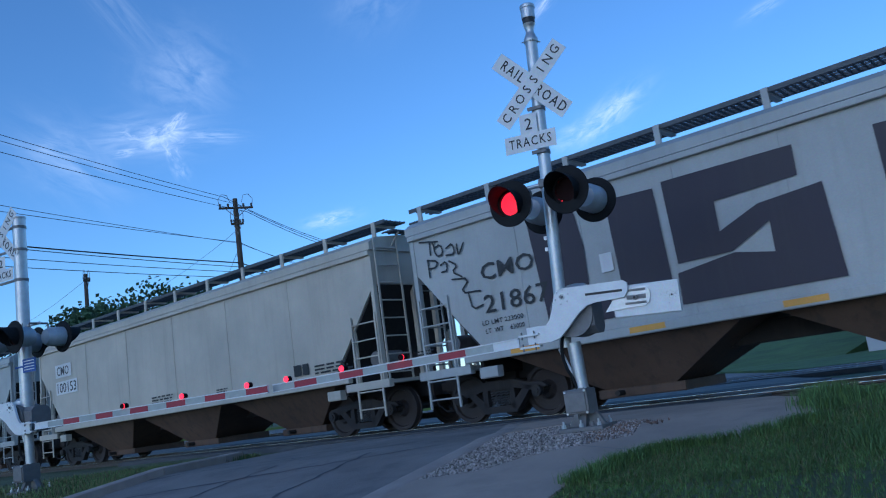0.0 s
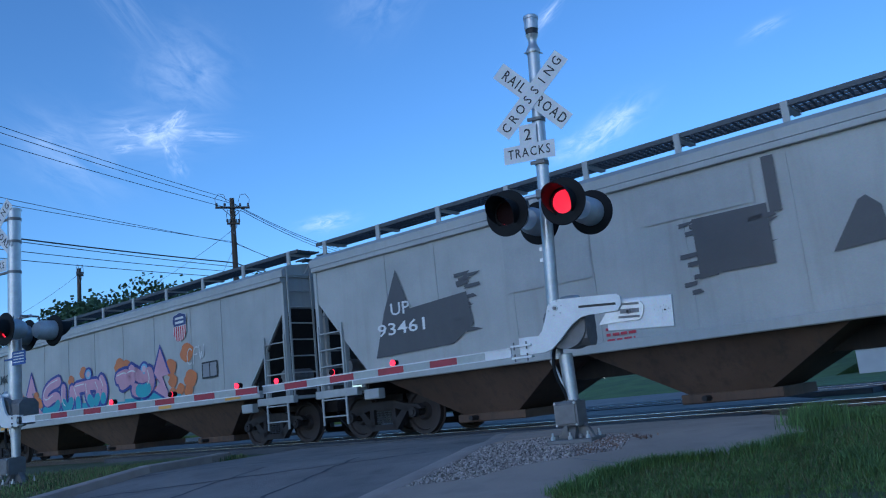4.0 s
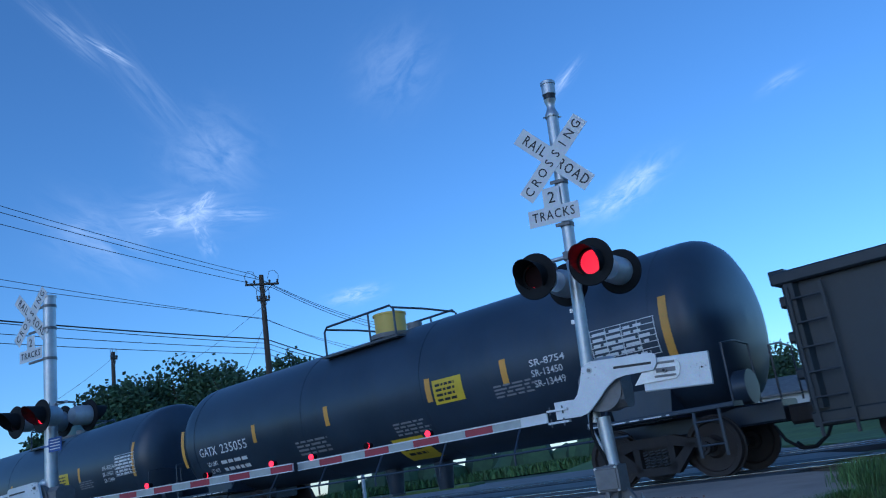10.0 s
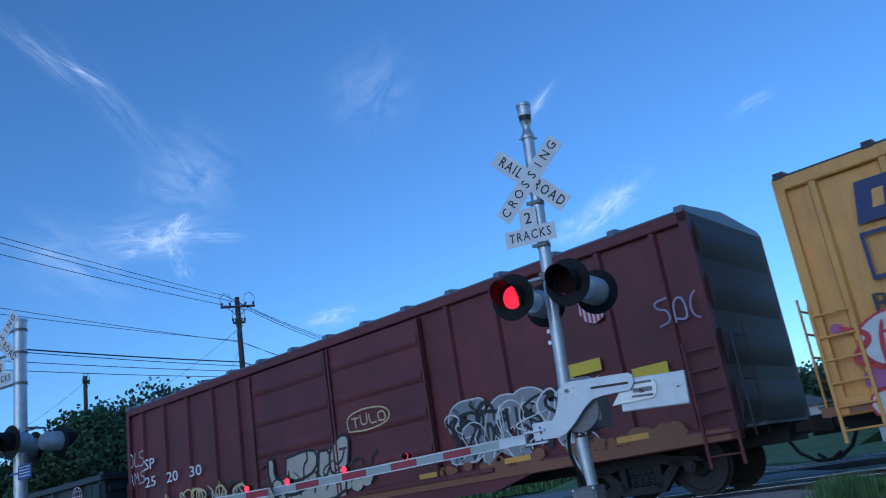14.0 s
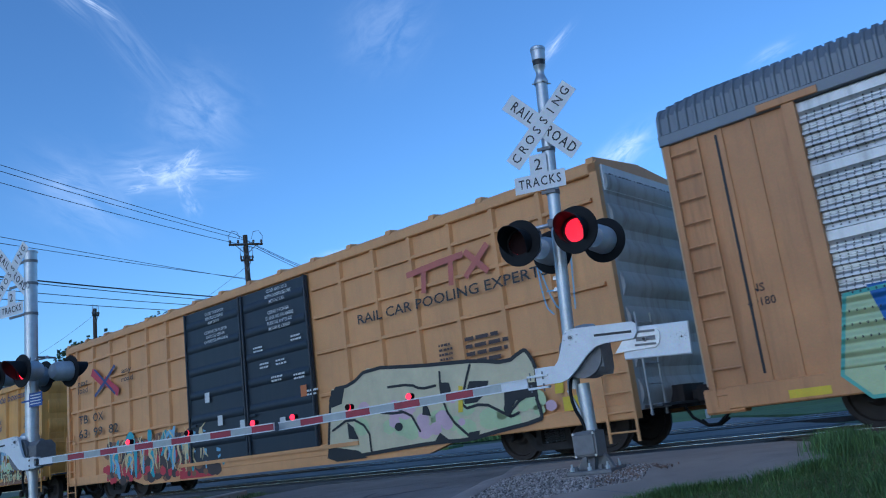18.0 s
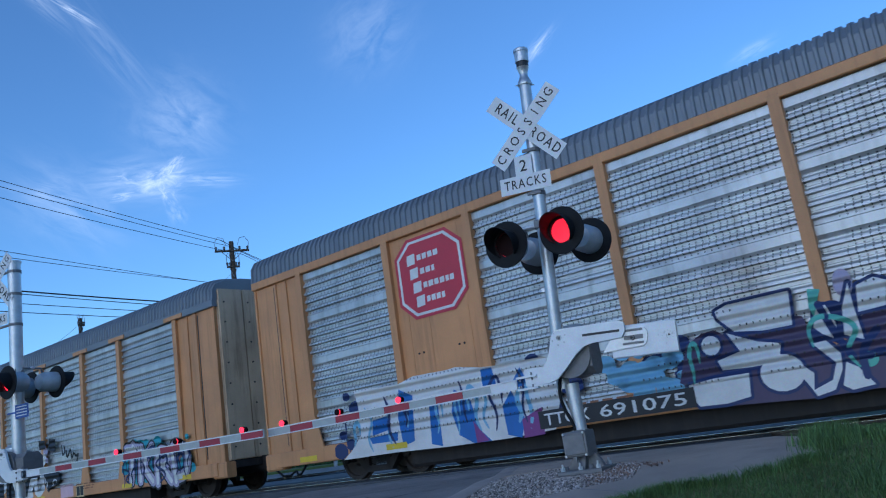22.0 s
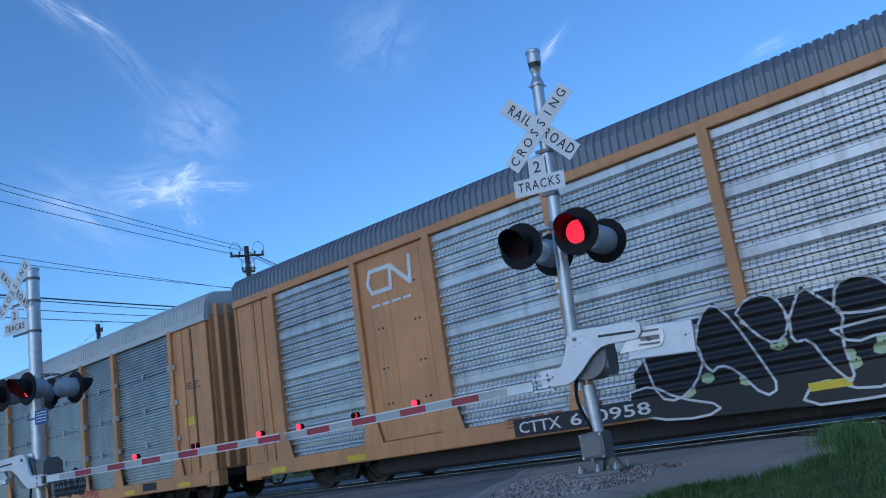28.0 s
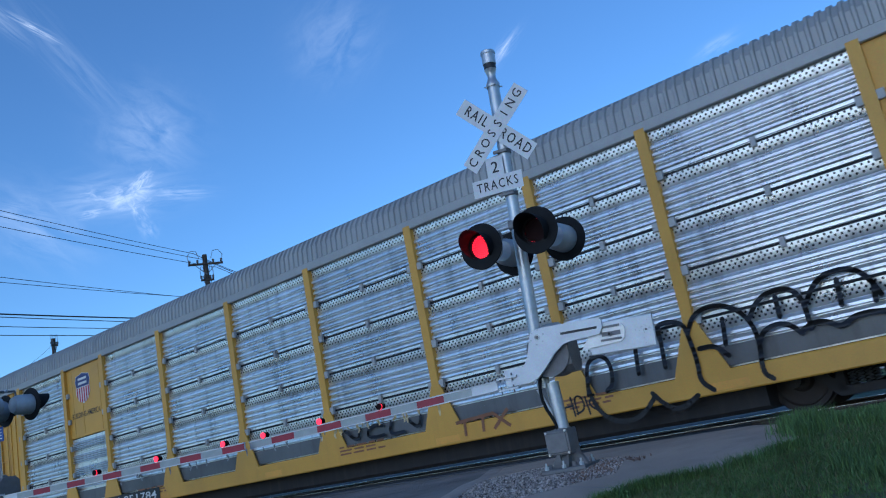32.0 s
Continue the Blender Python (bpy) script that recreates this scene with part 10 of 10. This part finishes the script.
for k, (w, h) in enumerate(((0.62, 1.78), (0.66, 1.84), (0.7, 1.9), (0.72, 1.92), (0.78, 1.96), (0.8, 1.98))):
    a = -6.5 + k * 0.75
    rows.append(smooth([(a, 0.5), (a - 0.03, 1.4), (a + 0.05, h - 0.15), (a + w * 0.5, h), (a + w - 0.02, h - 0.18), (a + w, 1.4), (a + w, 0.5)], 2))
poly_decal("graffiti", rows, SP_BLACK, rack, SILL, 0.006, "row of black white-edged bubble shapes")
poly_decal("graffiti", ribbons([r[2:-2] for r in rows], 0.035) + ribbons([[(-6.1 + k * 0.75, 1.1), (-6.05 + k * 0.75, 0.6)] for k in range(6)], 0.03), SP_WHITE, rack, SILL, 0.010)
scribble(-6.4, -2.0, 0.5, 1.8, 12, SP_GREY, rack, SILL, 292, 0.035, 0.012, 0.5)
cloud_decal(-6.6, -1.9, 0.48, 1.7, 40, SP_NAVY, rack, SILL, 293, 0.004, 0.1, 0.2)
piece("OOUOO", 4.75, 6.8, 0.8, 1.4, [(SP_BLACK, 0.06)], rack, SILL, 92, 0.06, fat=0.5, off=0.006)
scribble(4.4, 6.9, 0.9, 1.35, 10, SP_GREY, rack, SILL, 192, 0.04, 0.012)
bars(12.6, 13.3, 2.9, 3.1, 3, INK, rack, flat(1.505), 0.006, 4)
poly_decal("data_plate", rect(10.2, 10.9, 0.55, 0.75), SP_BLACK, rack, flat(1.58), 0.012)
poly_decal("placard", rect(12.4, 12.95, 2.0, 2.2), LABEL_YELLOW, rack, flat(1.505), 0.006)
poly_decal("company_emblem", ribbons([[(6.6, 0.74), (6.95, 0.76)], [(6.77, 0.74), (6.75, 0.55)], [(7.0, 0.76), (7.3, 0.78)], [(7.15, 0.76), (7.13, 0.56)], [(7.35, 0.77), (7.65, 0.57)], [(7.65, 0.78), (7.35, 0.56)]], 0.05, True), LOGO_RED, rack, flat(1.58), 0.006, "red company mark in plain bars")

rack = autorack(-274.36, "orange-tan autorack car with white looping mark and graffiti", RACK_TAN, ROOF_DARK, OLD_STEEL, "old", {1: 0.80, 7: 0.80}, ("CTTX", "690958"), -5.85, half=13.75, end_flat=True, gusset=True)
poly_decal("company_emblem", ribbons([[(-8.4, 4.2), (-8.95, 4.2), (-9.05, 3.95), (-8.95, 3.75), (-8.4, 3.75), (-8.35, 4.2), (-7.85, 3.75), (-7.8, 4.25)]], 0.09), SP_WHITE, rack, flat(1.50), 0.006, "white looping company mark")
bars(-9.0, -7.8, 3.45, 3.55, 1, SP_WHITE, rack, flat(1.50), 0.006, 3)
poly_decal("graffiti", [[(-3.42, 1.18), (-2.59, 1.77), (-1.97, 1.81), (-0.80, 1.82), (0.59, 1.71), (1.16, 1.27), (1.20, 0.67), (0.65, 0.31), (-2.21, 0.38), (-3.43, 0.55)]], SP_BLACK, rack, SILL, 0.002, "black spray haze with pink and green")
cloud_decal(-3.0, 1.0, 1.2, 1.75, 12, SP_PINK, rack, SILL, 93, 0.004, 0.07, 0.15)
cloud_decal(-2.8, 1.0, 0.7, 1.4, 14, SP_LIME, rack, SILL, 94, 0.005, 0.06, 0.13)
cloud_decal(0.9, 1.9, 0.5, 1.2, 12, FADED_RED, rack, SILL, 197, 0.003, 0.10, 0.2)
SHAPE = [[(-3.22, 1.85), (-2.75, 1.83), (-2.41, 1.58), (-2.23, 1.23), (-2.43, 0.88), (-2.77, 0.67), (-3.07, 0.76), (-3.19, 1.28)],
         [(-3.53, 0.91), (-3.15, 0.96), (-2.77, 0.71), (-2.08, 0.52), (-2.41, 0.38), (-3.23, 0.45), (-3.58, 0.71)],
         [(-2.34, 1.40), (-2.17, 1.82), (-1.94, 1.97), (-1.70, 1.65), (-1.42, 1.01), (-1.27, 0.63), (-1.50, 0.54), (-1.81, 0.97), (-2.03, 1.08), (-2.19, 0.97)],
         [(-1.64, 1.74), (-1.46, 1.91), (-1.16, 1.93), (-0.97, 1.72), (-0.96, 1.37), (-1.19, 1.21), (-1.44, 1.41)],
         [(-0.93, 1.52), (-0.69, 1.92), (-0.46, 1.69), (-0.23, 1.45), (-0.35, 1.18), (-0.29, 0.47), (-0.59, 0.86), (-0.73, 1.20), (-0.97, 1.19)],
         [(-0.34, 1.55), (-0.26, 1.83), (0.02, 1.90), (0.34, 1.76), (0.42, 1.45), (0.19, 1.39), (-0.29, 1.44)],
         [(-0.45, 1.26), (0.26, 1.31), (1.15, 1.25), (1.27, 0.98), (1.11, 0.57), (0.83, 0.38), (-0.01, 0.33), (-1.07, 0.34), (-0.78, 0.70), (-0.16, 0.41), (0.38, 0.58), (0.68, 0.88), (0.66, 1.10), (0.39, 1.02), (0.14, 1.11), (-0.22, 1.04)]]
poly_decal("graffiti", SHAPE, SP_BLACK, rack, SILL, 0.007, "black white-edged bubble graffiti")
poly_decal("graffiti", ribbons([smooth(p + p[:1], 1) for p in SHAPE], 0.035), SP_WHITE, rack, SILL, 0.010)
cloud_decal(1.4, 7.4, 0.9, 2.0, 40, SP_PINK, rack, SILL, 199, 0.001, 0.08, 0.2)
poly_decal("graffiti", [[(1.58, 0.10), (1.64, 1.02), (2.22, 1.65), (2.86, 1.62), (3.35, 1.37), (4.25, 1.38), (4.36, 1.57), (4.77, 1.53), (5.22, 1.22), (5.80, 1.13), (6.73, 1.24), (6.86, 0.88), (6.54, 0.33), (5.15, 0.19), (3.37, 0.18)]], SP_PLUM, rack, SILL, 0.004)
cloud_decal(1.8, 7.0, 0.55, 1.6, 16, SP_PURPLE, rack, SILL, 95, 0.006, 0.08, 0.22)
SHAPE = [[(1.83, 1.18), (2.20, 1.18), (2.28, 0.85), (1.77, 0.86)],
         [(2.43, 1.25), (2.86, 1.21), (2.79, 1.01), (2.41, 1.05)],
         [(1.79, 0.58), (2.40, 0.74), (2.98, 0.87), (3.30, 0.97), (3.67, 1.02), (3.38, 0.72), (3.41, 0.50), (3.76, 0.24), (3.12, 0.25), (2.75, 0.40), (2.63, 0.51), (2.33, 0.38), (1.71, 0.17)],
         [(3.95, 1.02), (4.56, 1.13), (4.65, 0.66), (4.75, 0.28), (3.91, 0.25), (4.04, 0.64)],
         [(4.34, 1.53), (4.63, 1.45), (4.79, 1.29), (4.37, 1.35)],
         [(5.07, 1.06), (5.36, 1.09), (5.31, 0.30), (5.02, 0.32)],
         [(5.59, 1.06), (5.89, 1.06), (5.82, 0.33), (5.46, 0.32)],
         [(6.16, 1.07), (6.50, 1.10), (6.46, 0.46), (6.11, 0.42)]]
SHAPE += [oval(2.43, 1.44, 0.40, 0.18), oval(4.73, 0.55, 0.25, 0.20)]
poly_decal("graffiti", ribbons([p + p[:1] for p in SHAPE], 0.08), SP_NAVY, rack, SILL, 0.008)
poly_decal("graffiti", SHAPE, SP_WHITE, rack, SILL, 0.010, "white and purple graffiti letters")
poly_decal("graffiti", [[(2.84, 0.49), (2.59, 0.29), (3.13, 0.28), (3.03, 0.56)],
         [(4.21, 0.90), (4.51, 0.91), (4.67, 0.56), (4.74, 0.32), (4.40, 0.41)],
         [(2.83, 1.14), (3.27, 0.98), (2.85, 0.89)]], SP_NAVY, rack, SILL, 0.012)
poly_decal("graffiti", [[(3.46, 0.85), (3.89, 0.85), (4.04, 0.64), (3.70, 0.43), (3.46, 0.59)]], SP_MAGENTA, rack, SILL, 0.012)
scribble(1.8, 7.2, 0.5, 1.7, 9, SP_LILAC, rack, SILL, 200, 0.07, 0.012)
scribble(9.7, 11.6, 1.72, 1.95, 15, SP_BLACK, rack, SIDE, 202, 0.03, 0.006)
bars(12.3, 12.9, 2.45, 2.8, 5, INK, rack, flat(1.505), 0.006, 15)
bars(12.35, 12.85, 2.1, 2.25, 2, INK, rack, flat(1.505), 0.006, 16)
poly_decal("graffiti", ribbons([[(7.54, 1.89), (7.53, 1.14), (7.78, 1.59)],
         [(7.94, 1.52), (7.87, 1.11)],
         [(8.30, 1.68), (8.08, 1.61), (8.22, 1.29), (7.92, 1.10)],
         [(8.42, 1.70), (8.71, 1.72), (8.45, 1.07)]], 0.05), SP_BLACK, rack, flat(1.50), 0.006, "black marker scrawl")
bars(12.3, 13.1, 3.3, 3.6, 4, GRIME_RUST, rack, flat(1.505), 0.006, 5)
poly_decal("placard", rect(12.6, 13.2, 1.5, 1.7), LABEL_YELLOW, rack, flat(1.505), 0.006)

rack = autorack(-303.08, "yellow autorack car with bright perforated sheets and black scrawls", RACK_YELLOW, ROOF_MID, NEW_STEEL, "new", {1: 2.55}, ("TTGX", "851784"), -7.9, gusset=True, board=2.9)
emblem(-8.85, 3.46, 0.8, 0.82, rack, flat(1.49))
words("BUILDING AMERICA", -9.15, 3.08, 0.15, 1.55, SP_BLACK, rack, flat(1.49))
LOOPS = [[(7.25, 0.82), (7.30, 1.17), (7.37, 1.33), (7.58, 1.40), (7.74, 1.25), (7.71, 0.91), (7.58, 0.83)],
         [(7.27, 0.91), (7.31, 0.68), (7.47, 0.43), (7.78, 0.31), (8.09, 0.38), (8.34, 0.62)],
         [(8.30, 0.66), (8.44, 0.48), (8.66, 0.34), (8.98, 0.51)],
         [(8.55, 1.41), (8.61, 1.61), (8.86, 1.62), (9.03, 1.52), (9.05, 1.38)],
         [(8.64, 1.57), (8.60, 0.99)],
         [(8.20, 1.33), (8.16, 0.98)],
         [(9.05, 1.38), (9.20, 1.64), (9.51, 1.70), (9.81, 1.58), (9.98, 1.34), (10.02, 1.05), (9.95, 0.64), (10.07, 0.54)],
         [(9.04, 1.46), (9.10, 0.97), (9.06, 0.69), (9.23, 0.54)],
         [(9.17, 1.14), (9.40, 1.14), (9.56, 0.96)],
         [(9.60, 1.47), (9.56, 1.12)]]
LOOPS += [[(9.96, 1.38), (10.14, 1.62), (10.40, 1.69), (10.61, 1.64), (10.71, 1.47), (10.72, 1.24), (10.72, 1.08)],
         [(10.38, 1.59), (10.37, 1.32)],
         [(10.02, 1.04), (10.10, 1.18), (10.31, 1.24), (10.48, 1.18), (10.59, 1.04)],
         [(10.72, 1.38), (10.91, 1.65), (11.15, 1.74), (11.42, 1.70), (11.57, 1.51), (11.64, 1.30)],
         [(11.18, 1.61), (11.16, 1.28)],
         [(10.60, 1.07), (10.77, 1.15), (10.94, 1.12), (11.08, 1.00), (11.25, 1.11), (11.46, 1.12), (11.63, 1.09)],
         [(11.59, 1.46), (11.56, 1.24)]]
poly_decal("graffiti", ribbons([smooth(p, 2) for p in LOOPS], 0.07), SP_BLACK, rack, flat(1.60), 0.004, "large black outline scrawl")
scribble(1.0, 4.2, 1.0, 1.3, 12, SP_CREAM, rack, SILL, 203, 0.05, 0.004)
scribble(-7.0, 1.0, 1.0, 1.3, 14, SP_GREY, rack, SILL, 204, 0.05, 0.004)
piece("IVCLV", 1.2, 3.9, 0.85, 1.1, [(SP_BLACK, 0.0)], rack, flat(1.56), 103, 0.15, fat=0.12, off=0.004)
piece("PHDK", 6.5, 7.4, 0.55, 0.85, [(SP_BLACK, 0.0)], rack, flat(1.585), 104, 0.1, fat=0.14, off=0.006)
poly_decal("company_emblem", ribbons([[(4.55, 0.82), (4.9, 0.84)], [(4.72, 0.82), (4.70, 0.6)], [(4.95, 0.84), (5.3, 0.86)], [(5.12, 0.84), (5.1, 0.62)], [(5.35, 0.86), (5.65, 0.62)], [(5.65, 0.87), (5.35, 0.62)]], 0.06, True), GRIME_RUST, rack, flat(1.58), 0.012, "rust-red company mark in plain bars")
for i in range(9):
    a0, a1 = -BAYS[i], -BAYS[i + 1]
    part("kick_plate", Geo().box(-a1 + 0.1, -a0 - 0.1, 1.505, 1.515, 0.82, 1.10), KICK_GREY, rack, "dull dark grey lower sheet")


def motions():
    for ob, c in TRAIN:
        walk(ob, [(t, car_pose(c, t)) for t in (0, 8, 16, 24, 32)])
    # wheels roll while their car is near
    for w, a, c in WHEELS:
        k0 = max(0, min(956, int((-14 - c) / SPEED * 30)))
        k1 = max(k0 + 3, min(960, int((36 - c) / SPEED * 30)))
        rows = []
        for k in sorted({0, *range(k0, k1 + 1), 960}):
            turn = math.degrees(SPEED * (min(max(k, k0), k1) - k0) / 30 / WHEEL_R)
            rows.append((k / 30, Matrix.Translation((a, 0, WHEEL_R)) @ Matrix.Rotation(radians(turn), 4, "Y")))
        walk(w, rows)
    # lamp inserts turn over as the lamps flash
    flips = [(n / 2 - PHASE) * PERIOD for n in range(1, 60) if 0.1 < (n / 2 - PHASE) * PERIOD < 31.9]
    for disc, rest, left in FLASHERS:
        rows = []

        def state(t):
            return 0 if lit_left(t) == left else 180

        rows.append((0, rest @ pose(0, 0, 0, 0, 0, state(0))))
        for t in flips:
            a, b = state(t - 0.1), state(t + 0.1)
            k = round(t * 30) - 1
            whole = 30 * round(t)
            if k < whole < k + 3:      # turn over wholly before or after the full second
                k = whole if t * 30 > whole else whole - 3
            for i in range(4):
                rows.append(((k + i) / 30, rest @ pose(0, 0, 0, 0, 0, a + (b - a) * i / 3)))
        rows.append((32.0, rest @ pose(0, 0, 0, 0, 0, state(32.0))))
        walk(disc, rows)


motions()
